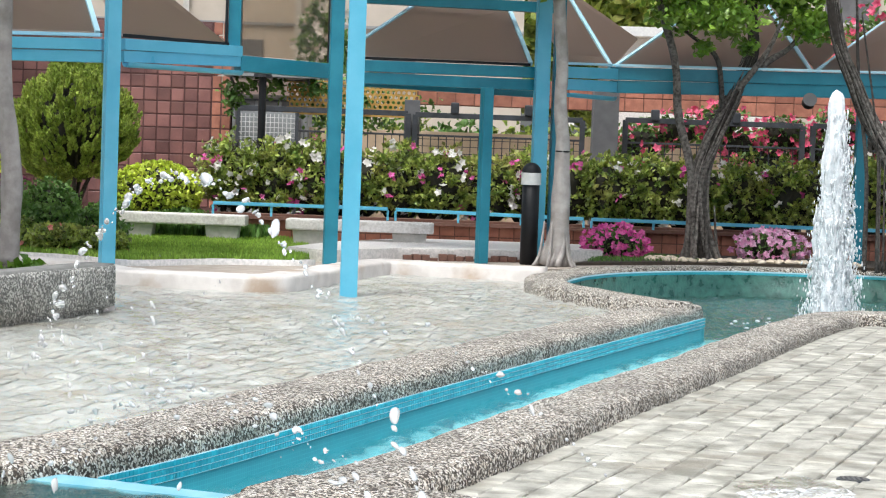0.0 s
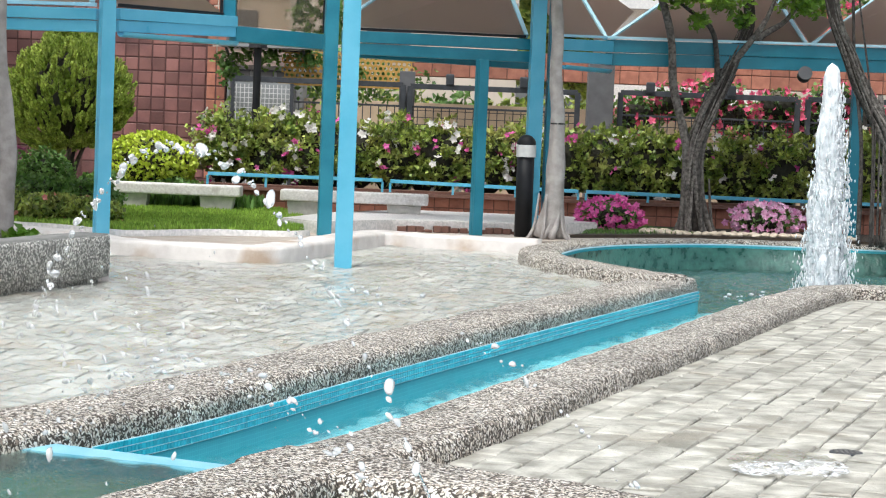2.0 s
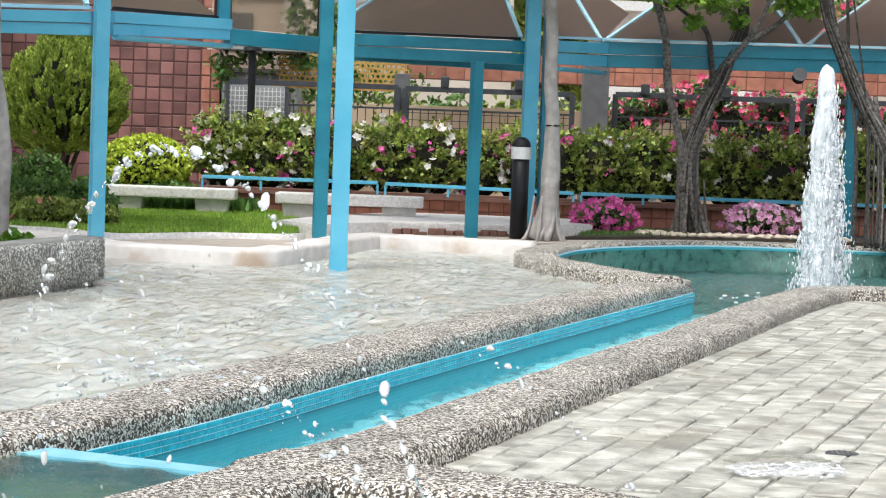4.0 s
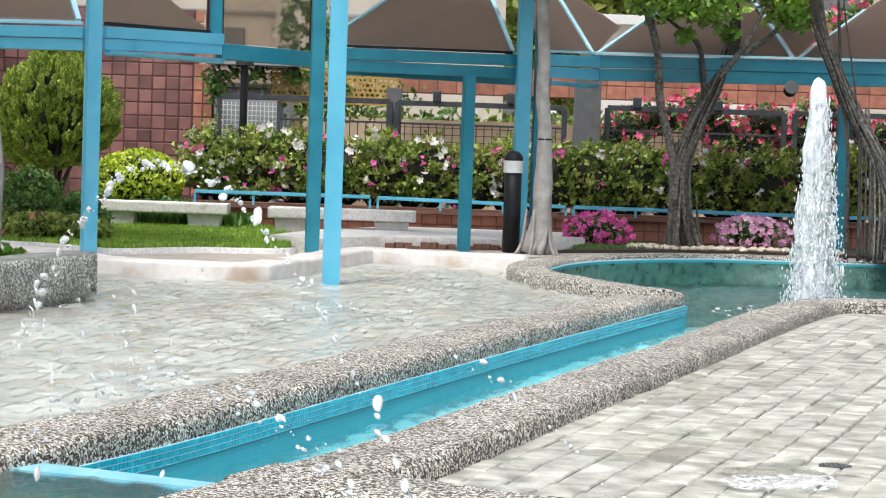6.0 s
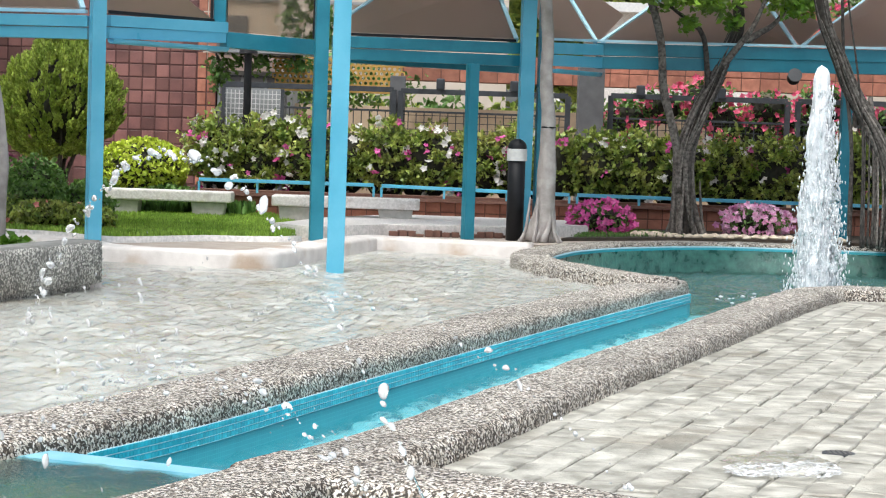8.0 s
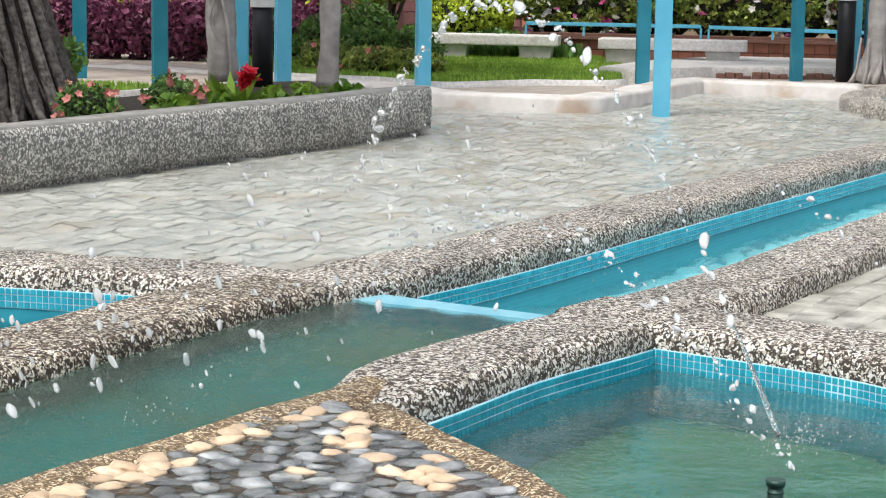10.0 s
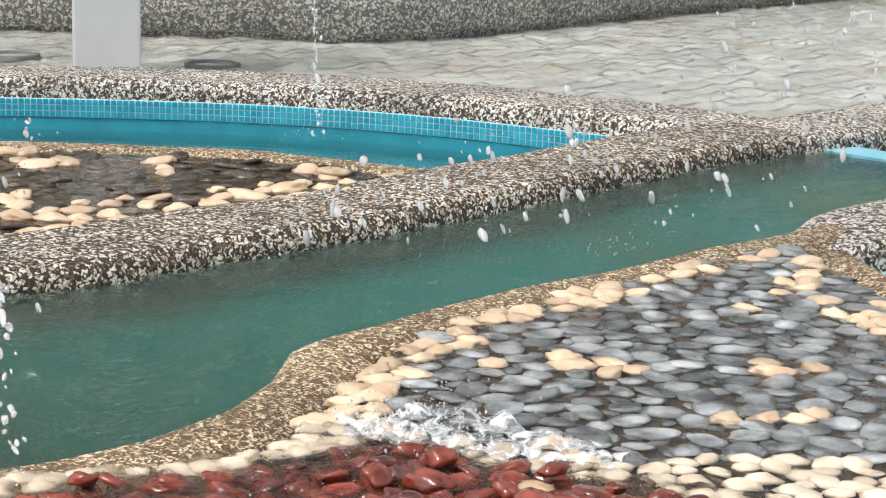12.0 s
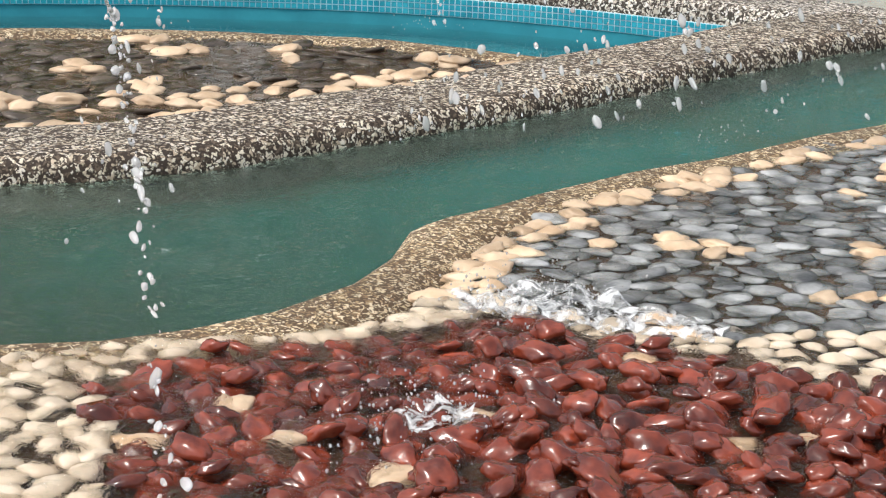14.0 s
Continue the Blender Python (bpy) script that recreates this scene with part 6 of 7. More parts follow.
vine = tree("vine_tree", "grey trunk wrapped in thin vines",
     [([(-4.68, 17.5, 0.2), (-4.72, 17.5, 0.7), (-4.74, 17.5, 1.45), (-4.8, 17.5, 2.6)], [0.14, 0.12, 0.115, 0.09]),
      ([(-4.58, 17.38, 0.2), (-4.62, 17.36, 0.7), (-4.72, 17.36, 1.2), (-4.66, 17.38, 1.7)], [0.02, 0.015, 0.012]),
      ([(-4.6, 17.4, 0.4), (-4.78, 17.36, 0.75), (-4.66, 17.36, 1.1)], [0.012, 0.012, 0.01])], (), BARK_PALE, 0.06)
thick = tree("thick_tree", "thick fluted fig trunk in the planter",
     [([(-4.95, 13.5, 0.1), (-5.0, 13.5, 0.35), (-5.09, 13.5, 0.7), (-5.22, 13.5, 1.2), (-5.55, 13.5, 2.6), (-5.7, 13.5, 4.0)], [0.19, 0.165, 0.15, 0.135, 0.125, 0.11])],
     [([(-4.95 + math.cos(a) * 0.34, 13.5 + math.sin(a) * 0.3, 0.16), (-5.03 + math.cos(a) * 0.26, 13.5 + math.sin(a) * 0.25, 0.5), (-5.3 + math.cos(a) * 0.2, 13.5 + math.sin(a) * 0.2, 1.5)], [0.045, 0.035, 0.02]) for a in [i * math.tau / 15 for i in range(15)]] + strands([(-4.95, 13.5, 0.1), (-5.0, 13.5, 0.35), (-5.09, 13.5, 0.7), (-5.22, 13.5, 1.2), (-5.42, 13.5, 2.0)], [0.33, 0.27, 0.235, 0.21, 0.185], 64, 7), BARK, 0.14, 26)
tree("leaning_branch", "bare leaning grey branch in the planter",
     [([(-5.9, 11.6, 0.18), (-5.75, 11.6, 0.32), (-5.52, 11.6, 0.58), (-5.3, 11.6, 1.0), (-5.2, 11.6, 1.8)], [0.05, 0.045, 0.04, 0.035, 0.03])], (), BARK_PALE, 0.03, 10)

# high crowns over the court, out of sight, added to darken water reflections
for t, seed, spots in ((thick, 610, ((-5.6, 13.2, 5.0), (-4.2, 14.0, 5.6), (-6.8, 14.4, 5.4), (-5.0, 15.2, 6.2), (-5.4, 12.2, 6.6), (-7.6, 12.8, 6.0), (-8.2, 12.2, 4.2), (-9.4, 12.6, 4.8), (-7.2, 12.0, 4.4))), (slim, 630, ((-4.2, 18.6, 4.6), (-3.6, 18.0, 5.2), (-4.8, 19.0, 5.4))),
                       (vine, 640, ((-5.2, 17.4, 4.6), (-4.6, 16.8, 5.2), (-6.0, 18.0, 5.4))), (banyan, 650, ((2.4, 24.4, 5.2), (3.6, 24.2, 5.8), (4.6, 24.8, 5.2), (3.2, 24.8, 6.6))),
                       (right_tree, 660, ((4.6, 22.8, 5.6), (5.6, 23.4, 5.2), (6.6, 23.2, 5.8), (5.4, 23.0, 6.6))), (pale_tree, 670, ((0.6, 22.6, 4.05), (1.5, 22.4, 4.0), (-0.6, 22.8, 4.0), (0.2, 22.2, 4.1), (-1.5, 23.2, 4.1), (2.2, 22.4, 4.1)))):
    part("limb", tube([(spots[0][0] * 0.3 + spots[-1][0] * 0.7, spots[0][1], 3.4), (spots[0][0], spots[0][1], 4.4), spots[1]], [0.08, 0.06, 0.03], 7), BARK, t)
    part("crown", leaf_cloud(np.concatenate([blob_points(300 if t is thick else 260 if t is pale_tree else 110, s, (1.3, 1.2, 0.8), seed + k, inner=0.2, lumps=0.5) for k, s in enumerate(spots)]), 0.15, seed, fold=0.2), LEAF_DARK, t)

# vine over the lattice screen, and pink sprays by the leaning tree
climber = empty("climbing_vine", "leafy vine over the lattice and the tiled pier, with added shade mass behind", "vine", at=(-2.6, 29.3, 0.2))
part("stem", tube([(-0.5, 0.0, 0.0), (-0.45, 0.05, 1.2), (-0.3, 0.0, 1.9), (0.6, 0.0, 2.02), (1.4, 0.02, 1.9)], [0.02, 0.012, 0.008], 6), BARK_MID, climber)
# the 900-leaf mass behind the lattice is added as shade for its holes
part("foliage", leaf_cloud(np.concatenate([blob_points(n_, c_, r_, 420 + k, 0.2, 0.5) for k, (n_, c_, r_) in enumerate(((190, (-0.45, -0.05, 1.75), (0.22, 0.15, 0.3)), (120, (0.0, -0.05, 1.95), (0.35, 0.1, 0.13)), (110, (0.7, -0.05, 1.93), (0.3, 0.1, 0.14)), (60, (1.3, -0.05, 1.75), (0.2, 0.1, 0.12)), (900, (1.2, 0.75, 1.75), (1.3, 0.25, 0.5))))]), 0.06, 43), LEAF_DARK, climber)
pink = empty("bougainvillea", "climbing cerise bougainvillea over the roof edge", "shrub", "bougainvillea", (5.5, 26.9, 0.06))
part("stem", tube([(0, 0, 0), (0.1, 0.1, 1.5), (-0.1, 0, 2.7), (-0.2, -0.1, 3.3)], [0.04, 0.025, 0.01], 6), BARK_MID, pink)
part("foliage", leaf_cloud(np.concatenate([blob_points(120, (-0.2 + 0.3 * k, 0, 2.8 + 0.2 * (k % 2)), (0.3, 0.25, 0.35), 440 + k, 0.2, 0.5) for k in range(4)]), 0.06, 44), LEAF_DARK, pink)
part("blossom", flower_heads(np.concatenate([blob_points(34, (-0.25 + 0.3 * k, -0.1, 2.8 + 0.2 * (k % 2)), (0.3, 0.25, 0.38), 450 + k, 0.5, 0.5) for k in range(4)]), 0.075, 45), PETAL_CERISE, pink)

# greenery beyond the fence and the far woods
for j in range(12):
    bush("garden_bush", "green bush beyond the fence", -2.6 + j * 0.95, 33.5 + (j % 3) * 0.5, 0.0, (0.75, 0.5, 1.0), 900, 0.1, LEAF if j % 3 else LEAF_DARK, 230 + j, PETAL_WHITE if j % 4 == 1 else None, 0.1, 12, 0.3, "bushes beyond the fence")
for j, (x, z) in enumerate(((4.2, 1.55), (4.8, 1.75), (5.3, 1.5), (4.6, 1.35), (6.0, 1.7), (3.9, 1.9), (3.3, 1.75), (2.8, 1.55), (5.6, 1.9), (6.6, 1.6))):
    bush("bougainvillea", "climbing cerise bougainvillea on the fence", x, 29.25, z - 0.3, (0.4, 0.25, 0.28), 260, 0.06, LEAF_DARK, 260 + j, PETAL_CERISE, 0.075, 46, 0.4, "bougainvillea", 0.3)
# the last five blobs are unseen, added to darken the pools' reflections
pts = np.concatenate([blob_points(2600, (x, y, z), (r, r * 0.6, r * 0.8), 290 + k, inner=0.5, lumps=0.35) for k, (x, y, z, r) in enumerate(((4.0, 58, 4.5, 3.0), (7.5, 60, 5.5, 3.6), (1.0, 62, 5.0, 3.2), (5.5, 64, 8, 4), (-1.0, 52, 4.2, 1.6), (10, 62, 9, 5), (2.5, 64, 10, 5), (7, 66, 13, 5), (13, 60, 6, 4), (16, 64, 11, 5)))])
tagged(part("far_woods", leaf_cloud(pts, 0.4, 99), LEAF, None), "hazy green far trees behind the houses, upper ones added for dark reflections", "trees", kind="stuff")
wild = empty("potted_shrub", "pale flowering shrub before the cream wall", "shrub", at=(-2.35, 38.0, 2.4))
part("foliage", leaf_cloud(blob_points(500, (0, 0, 0.9), (0.55, 0.4, 0.8), 400, 0.3, 0.4), 0.1, 77), LEAF_DARK, wild)
part("blossom", flower_heads(blob_points(46, (0, -0.1, 0.9), (0.55, 0.45, 0.75), 401, 0.8, 0.4), 0.13, 4), PETAL_WHITE, wild)
boxed("pot", (-0.4, -0.3, -2.4), (0.4, 0.3, 0.2), SLATE, wild)

# lawn blades
def grass(poly, n, h, seed, z):
    r = np.random.RandomState(seed)
    xs, ys = [p[0] for p in poly], [p[1] for p in poly]
    out = []
    while len(out) < n:
        p = (r.uniform(min(xs), max(xs)), r.uniform(min(ys), max(ys)))
        if inside(p, poly):
            out.append((*p, z + h * 0.45))
    up = np.tile(np.array((0, 0, 1.0)), (n, 1))
    return leaf_cloud(np.array(out), h * 0.28, seed, 0.75, 3.6, 0.15, up)


tagged(part("grass", grass(LAWNS[0], 26000, 0.07, 5, 0.075), GRASS), "short mown grass of the lawn", "grass", kind="stuff")
tagged(part("grass", grass(LAWNS[1], 9000, 0.06, 6, 0.075), GRASS), "short mown grass of the lawn", "grass", kind="stuff")
tagged(part("grass", grass([(1.6, 23.1), (2.85, 24.05), (3.3, 24.3), (2.6, 25.5), (1.9, 24.6)], 1500, 0.04, 7, 0.075), LEAF_DARK), "short grass by the pool rim", "grass", kind="stuff")
tagged(part("grass", grass([(-4.6, 25.2), (-2.3, 25.2), (-2.2, 25.9), (-4.6, 25.9)], 2600, 0.2, 8, 0.075), LEAF_DARK), "longer grass tufts behind the bench", "grass", kind="stuff")


# ---- fountain and jets ----
def drop_mesh(seed):
    bm = bmesh.new()
    bmesh.ops.create_icosphere(bm, subdivisions=2, radius=1.0)
    for v in bm.verts:
        v.co *= 1 + 0.3 * noise.noise(v.co * 1.1 + Vector((seed, 0, 0))) + 0.1 * noise.noise(v.co * 2.4 + Vector((0, seed, 0)))
        v.co.z *= 1.5
        v.co.x *= 0.85
    for f in bm.faces:
        f.smooth = True
    me = bpy.data.meshes.new("drop")
    bm.to_mesh(me)
    bm.free()
    me.materials.append(DROP)
    return me


DROPS = [drop_mesh(i * 3.1) for i in range(9)]
rj = random.Random(21)


def drops(parent, places):
    """Drops drawn out along the way that each one flies."""
    for p, s, way in places:
        ob = new("drop", rj.choice(DROPS))
        ob.parent = parent
        turn = (way + Vector((rj.gauss(0, 0.25), rj.gauss(0, 0.25), rj.gauss(0, 0.25))) * way.length).to_track_quat("Z", "Y").to_matrix().to_4x4()
        ob.matrix_basis = Matrix.Translation(p) @ turn @ pose(0, 0, 0, 0, 0, rj.uniform(0, 360)) @ Matrix.Diagonal((s * rj.uniform(0.5, 0.9), s * rj.uniform(0.5, 0.9), s * rj.uniform(0.6, 1.15), 1))


def arc(label, a, b, rise, n, size, spread, solid=0.0, thin=0.0, fall=False):
    """A jet of separate drops from a to b, with its top at rise; solid: the first share of it that is an unbroken thread."""
    j = empty("water_jet", label, "water jet", "thin water jets")
    a, b = Vector(a), Vector(b)

    def at(t):
        p = a.lerp(b, t)
        p.z += 4 * rise * t * (1 - t)
        return p
    if solid:
        pts = [at(solid * k / 14) for k in range(15)]
        part("thread", tube(pts, [size * 0.55, size * 0.75, size * 0.6, size * 0.5, size * 0.25], 7, 0.0, 3, 0.5), CLEAR_THREAD, j)
    places = []
    for k in range(n):
        t = solid * 0.8 + (1 - solid * 0.8) * (k + rj.random()) / n
        grow = spread * (0.3 + t)
        places.append((at(t) + Vector((rj.gauss(0, grow), rj.gauss(0, grow), rj.gauss(0, grow))), size * (1 - thin * t) * rj.choice((0.4, 0.5, 0.6, 0.8, 1.0, 1.3, 1.9)), Vector((0.25, -0.2, -1)) if fall else at(t + 0.02) - at(t)))
    drops(j, places)
    return j


fountain = empty("fountain_jet", "tall white foaming fountain jet in the round pool", "fountain", at=(3.62, 18.9, -0.3))
verts, faces = [], []
seg, lev = 36, 70
for i in range(lev + 1):
    t = i / lev
    z = t * 2.27
    r = 0.15 * (1 - t) + 0.068 * t + 0.05 * math.exp(-t * 14)
    if t > 0.93:
        r *= max(0.05, math.sqrt(max(0, 1 - ((t - 0.93) / 0.07) ** 2)))
    for j in range(seg):
        a = j * math.tau / seg
        w = 1 + 0.55 * noise.noise(Vector((math.cos(a) * 2.2, math.sin(a) * 2.2, z * 1.6))) + 0.42 * noise.noise(Vector((math.cos(a) * 7, math.sin(a) * 7, z * 3.5)))
        verts.append((math.cos(a) * r * w - 0.03 * t, math.sin(a) * r * w, z))
for i in range(lev):
    for j in range(seg):
        a, b = i * seg + j, i * seg + (j + 1) % seg
        faces.append((a, b, b + seg, a + seg))
faces.append(tuple(range(lev * seg, lev * seg + seg)))
part("column", from_arrays("column", verts, faces, True), FOAM, fountain)
pts = []
for i in range(5200):
    t = rj.random() ** 1.3
    rr = (0.055 + 0.17 * (1 - t)) * (0.75 + 0.7 * abs(rj.gauss(0, 0.55)))
    a = rj.uniform(0, math.tau)
    pts.append((math.cos(a) * rr + 0.03 * (1 - t), math.sin(a) * rr, t * 2.05 + 0.02))
r = np.random.RandomState(3)
P = np.array(pts)
ico = bmesh.new()
bmesh.ops.create_icosphere(ico, subdivisions=1, radius=1.0)
iv = np.array([v.co[:] for v in ico.verts])
fv = np.array([[v.index for v in f.verts] for f in ico.faces])
ico.free()


def spray(places, lo, hi, long=1.8):
    s = r.uniform(lo, hi, size=(len(places), 1, 1))
    v = places[:, None, :] + iv[None] * s * np.array((1, 1, long))
    f = fv[None] + (np.arange(len(places)) * len(iv))[:, None, None]
    return from_arrays("spray", v.reshape(-1, 3), f.reshape(-1, 3), True)


tagged(part("spray", spray(P, 0.002, 0.008, 3.0), FOAM, fountain), kind="stuff")
W = P[r.choice(len(P), 420, False)] * np.array((0.95, 0.95, 1.0))
tagged(part("strand", spray(W, 0.005, 0.014, 6.0), FOAM, fountain), kind="stuff")
S = np.stack([r.normal(0, 0.28, 420), r.normal(0, 0.5, 420), r.uniform(0.0, 0.05, 420)], 1)
tagged(part("splash", spray(S, 0.008, 0.03, 0.5), FOAM, fountain), kind="stuff")

arc("thin arching jet of water breaking into drops", (0.12, 5.9, -0.1), (-2.38, 11.9, -0.08), 1.2, 120, 0.014, 0.02, 0.06, -0.2)
arc("thick broken jet of drops arching over the weir", (0.15, 5.6, -0.15), (-1.55, 8.0, -0.05), 0.5, 220, 0.0072, 0.045)
arc("arching jet of drops from the tiled pool to the basin", (0.964, 5.228, -0.15), (-1.262, 12.54, -0.08), 0.595, 110, 0.0095, 0.025, 0.1)
arc("thin thread of water falling into the pool", (-4.16, 8.2, 1.1), (-3.74, 7.52, -0.16), 0.1, 40, 0.0085, 0.01, 0.75)
arc("scattered drops over the green channel", (-2.5, 4.8, 0.08), (-1.35, 7.0, 0.06), 0.06, 190, 0.0085, 0.17, fall=True)
arc("column of falling drops before the pebbles", (-2.825, 3.75, 0.52), (-1.16, 1.6, 0.0), 0.2, 110, 0.0072, 0.014, 0.12)
arc("falling drops beside the pebble bed", (-3.35, 4.8, 0.3), (-2.7, 3.4, -0.07), 0.05, 44, 0.007, 0.1, fall=True)
arc("scattered drops over the basin", (-2.5, 12.6, 0.12), (-0.9, 11.3, 0.0), 0.12, 70, 0.009, 0.2, fall=True)
arc("scattered drops over the basin", (-2.9, 11.2, 0.06), (-1.2, 10.0, 0.0), 0.06, 80, 0.008, 0.16, fall=True)
# dark bronze nozzle in the tiled pool
nozzle = empty("fountain_nozzle", "small ribbed dark green nozzle standing in the tiled pool", "nozzle", at=(0.11, 5.43, -0.9))
for name, r_, z0, z1 in (("pipe", 0.014, 0.0, 0.69), ("base_plate", 0.036, 0.685, 0.7), ("head", 0.022, 0.7, 0.765), ("rim", 0.026, 0.765, 0.785)):
    bm = bmesh.new()
    bmesh.ops.create_cone(bm, cap_ends=True, segments=20, radius1=r_, radius2=r_ * (1.12 if name == "rim" else 1), depth=z1 - z0, matrix=pose(0, 0, (z0 + z1) / 2))
    part(name, smooth_bm(bm), NOZZLE, nozzle)
for k in range(3):
    bm = bmesh.new()
    bmesh.ops.create_cone(bm, cap_ends=True, segments=20, radius1=0.0245, radius2=0.0245, depth=0.005, matrix=pose(0, 0, 0.713 + k * 0.018))
    part("rib", smooth_bm(bm), NOZZLE, nozzle)
# white water where the jets fall
for label, poly, z, h in (("white water breaking over the pebbles", [(-1.62, 3.36), (-1.5, 3.5), (-1.36, 3.56), (-1.2, 3.5), (-1.05, 3.46), (-0.93, 3.42), (-1.0, 3.36), (-1.2, 3.32), (-1.36, 3.28), (-1.52, 3.26)], 0.01, 0.009),
                          ("white water breaking over the pebbles", [(-1.38, 2.62), (-1.33, 2.72), (-1.27, 2.74), (-1.22, 2.68), (-1.24, 2.6), (-1.31, 2.57)], 0.008, 0.007),
                          ("white splash of water on the grey pavement", [(1.24, 8.3), (1.36, 8.42), (1.5, 8.4), (1.62, 8.5), (1.74, 8.44), (1.72, 8.2), (1.6, 8.06), (1.42, 8.1), (1.3, 8.02), (1.22, 8.12)], -0.092, 0.003)):
    tagged(part("white_water", ripples(poly, z, 0.012, h, (0.03, 0.11), 14), FOAM_THIN), label, "water", kind="structure")
# splash rings where jets strike
for x, y, z, n_ in ((-1.45, 3.45, -0.0, 320), (-1.32, 2.64, 0.004, 200), (-3.42, 4.75, -0.07, 40), (-2.72, 5.05, -0.03, 70), (-3.74, 7.5, -0.16, 30), (0.2, 6.1, -0.17, 120), (-1.75, 5.6, -0.07, 40)):
    sp = empty("splash", "small white splash where a jet lands", "splash", "jet splashes", (x, y, z))
    Q = np.stack([r.normal(0, 0.09, n_), r.normal(0, 0.12, n_), np.abs(r.normal(0, 0.018, n_))], 1)
    tagged(part("spray", spray(Q, 0.001, 0.0034, 1.4), DROP, sp), kind="stuff")


# ---- pieces: pavers, pebbles, tiles, blocks ----
def block_mesh(w, l, h, ch=0.005, name="block", worn=0):
    """A block with a chamfered top, its top face at height 0."""
    v, f = [], []
    q = random.Random(worn * 7 + 1)
    jit = [(q.uniform(-1, 1) * 0.007, q.uniform(-1, 1) * 0.009, q.uniform(-1, 0) * 0.004) if worn else (0, 0, 0) for _ in range(4)]
    for z, s in ((-h, 0), (-ch, 0), (0, ch)):
        v += [(x + a, y + b, z + c) for (x, y), (a, b, c) in zip(((-w / 2 + s, -l / 2 + s), (w / 2 - s, -l / 2 + s), (w / 2 - s, l / 2 - s), (-w / 2 + s, l / 2 - s)), jit)]
    for k in (0, 4):
        f += [(k + i, k + (i + 1) % 4, k + 4 + (i + 1) % 4, k + 4 + i) for i in range(4)]
    f.append((8, 9, 10, 11))
    return from_arrays(name, v, f)


def lay(name, poly, along, w, l, gap, z, material, parent, near, limit, seed, h=0.05, tilt=1.3):
    """Staggered courses of blocks inside a polygon: the nearest as pieces of their own, the rest in one mesh."""
    q = random.Random(seed)
    kinds = [block_mesh(w - gap * q.uniform(0.4, 1.6), l - gap * q.uniform(0.4, 1.9), h, 0.007, "block", k + 1) for k in range(12)]
    for me in kinds:
        me.materials.append(material)
    u = Vector(along).normalized()
    v = Vector((u.y, -u.x))
    turn = math.degrees(math.atan2(u.y, u.x)) - 90
    spots = []
    c = Vector((sum(p[0] for p in poly) / len(poly), sum(p[1] for p in poly) / len(poly)))
    span = max((Vector(p) - c).length for p in poly)
    n, k = int(span / w) + 2, int(span / l) + 2
    for i in range(-n, n):
        for j in range(-k, k):
            p = c + v * (i * w) + u * ((j + (0.5 if i % 2 else 0)) * l)
            if p.x > 9 or p.x < -9 or p.y > 22.5 or not inside(p, poly):
                continue
            spots.append(p)
    spots.sort(key=lambda p: (p - Vector(near)).length)
    verts, faces = [], []
    for i, p in enumerate(spots):
        m = pose(p.x, p.y, z + q.uniform(-0.004, 0.003), q.uniform(-tilt, tilt), q.uniform(-tilt, tilt), turn + q.uniform(-0.6, 0.6))
        me = q.choice(kinds)
        if i < limit:
            ob = new(name, me)
            ob.parent = parent
            ob.matrix_basis = m
        else:
            b = len(verts)
            verts += [m @ w_.co for w_ in me.vertices]
            faces += [tuple(b + x for x in f.vertices) for f in me.polygons]
    if verts:
        rest = part(name + "_field", from_arrays(name, verts, faces), material, parent)
        rest["kind"] = "stuff"


lay("paver", RIGHT_PAVING, (0.347, 0.938), 0.165, 0.3, 0.007, -0.104, STONE_PAVER, paving, (0.8, 8.6), 300, 1, tilt=1.7)
lay("paver", BASIN, (0.347, 0.938), 0.165, 0.3, 0.011, -0.097, BASIN_PAVER, basin_floor, (-1.6, 10.5), 300, 2)


# pebbles
def pebble_mesh(seed, flat, rugged=1.0):
    bm = bmesh.new()
    bmesh.ops.create_icosphere(bm, subdivisions=3 if rugged > 1.1 else 2, radius=1.0)
    for v in bm.verts:
        c = v.co.copy()
        v.co *= 1 + rugged * 0.3 * noise.noise(c * 1.2 + Vector((seed * 5.3, 1, 0))) + rugged * 0.16 * noise.noise(c * 2.6 + Vector((0, seed, 0)))
        v.co.z *= flat
        v.co.y *= 0.84
    for f in bm.faces:
        f.smooth = True
    me = bpy.data.meshes.new("pebble")
    bm.to_mesh(me)
    bm.free()
    return me


SHAPES = {}
for key, material, flat in (("grey", STONE_GREY, 0.2), ("cream", STONE_CREAM, 0.36), ("white", STONE_WHITE, 0.4), ("red", STONE_RED, 0.46), ("dark", STONE_DARK, 0.2)):
    SHAPES[key] = []
    for k in range(6):
        me = pebble_mesh(k * 1.7 + len(key), flat, 1.25 if key in ("red", "cream") else 1.0)
        me.materials.append(material)
        SHAPES[key].append(me)
RED_ZONE = [(-2.0, 2.5), (-1.93, 2.86), (-1.76, 3.0), (-1.62, 3.1), (-1.57, 3.28), (-1.52, 3.36), (-1.33, 3.32), (-1.1, 3.28), (-0.95, 3.35), (-0.8, 3.28), (-0.6, 3.28), (0.3, 3.4), (0.3, 1.4), (-1.2, 1.4), (-1.62, 2.06), (-1.81, 2.33)]
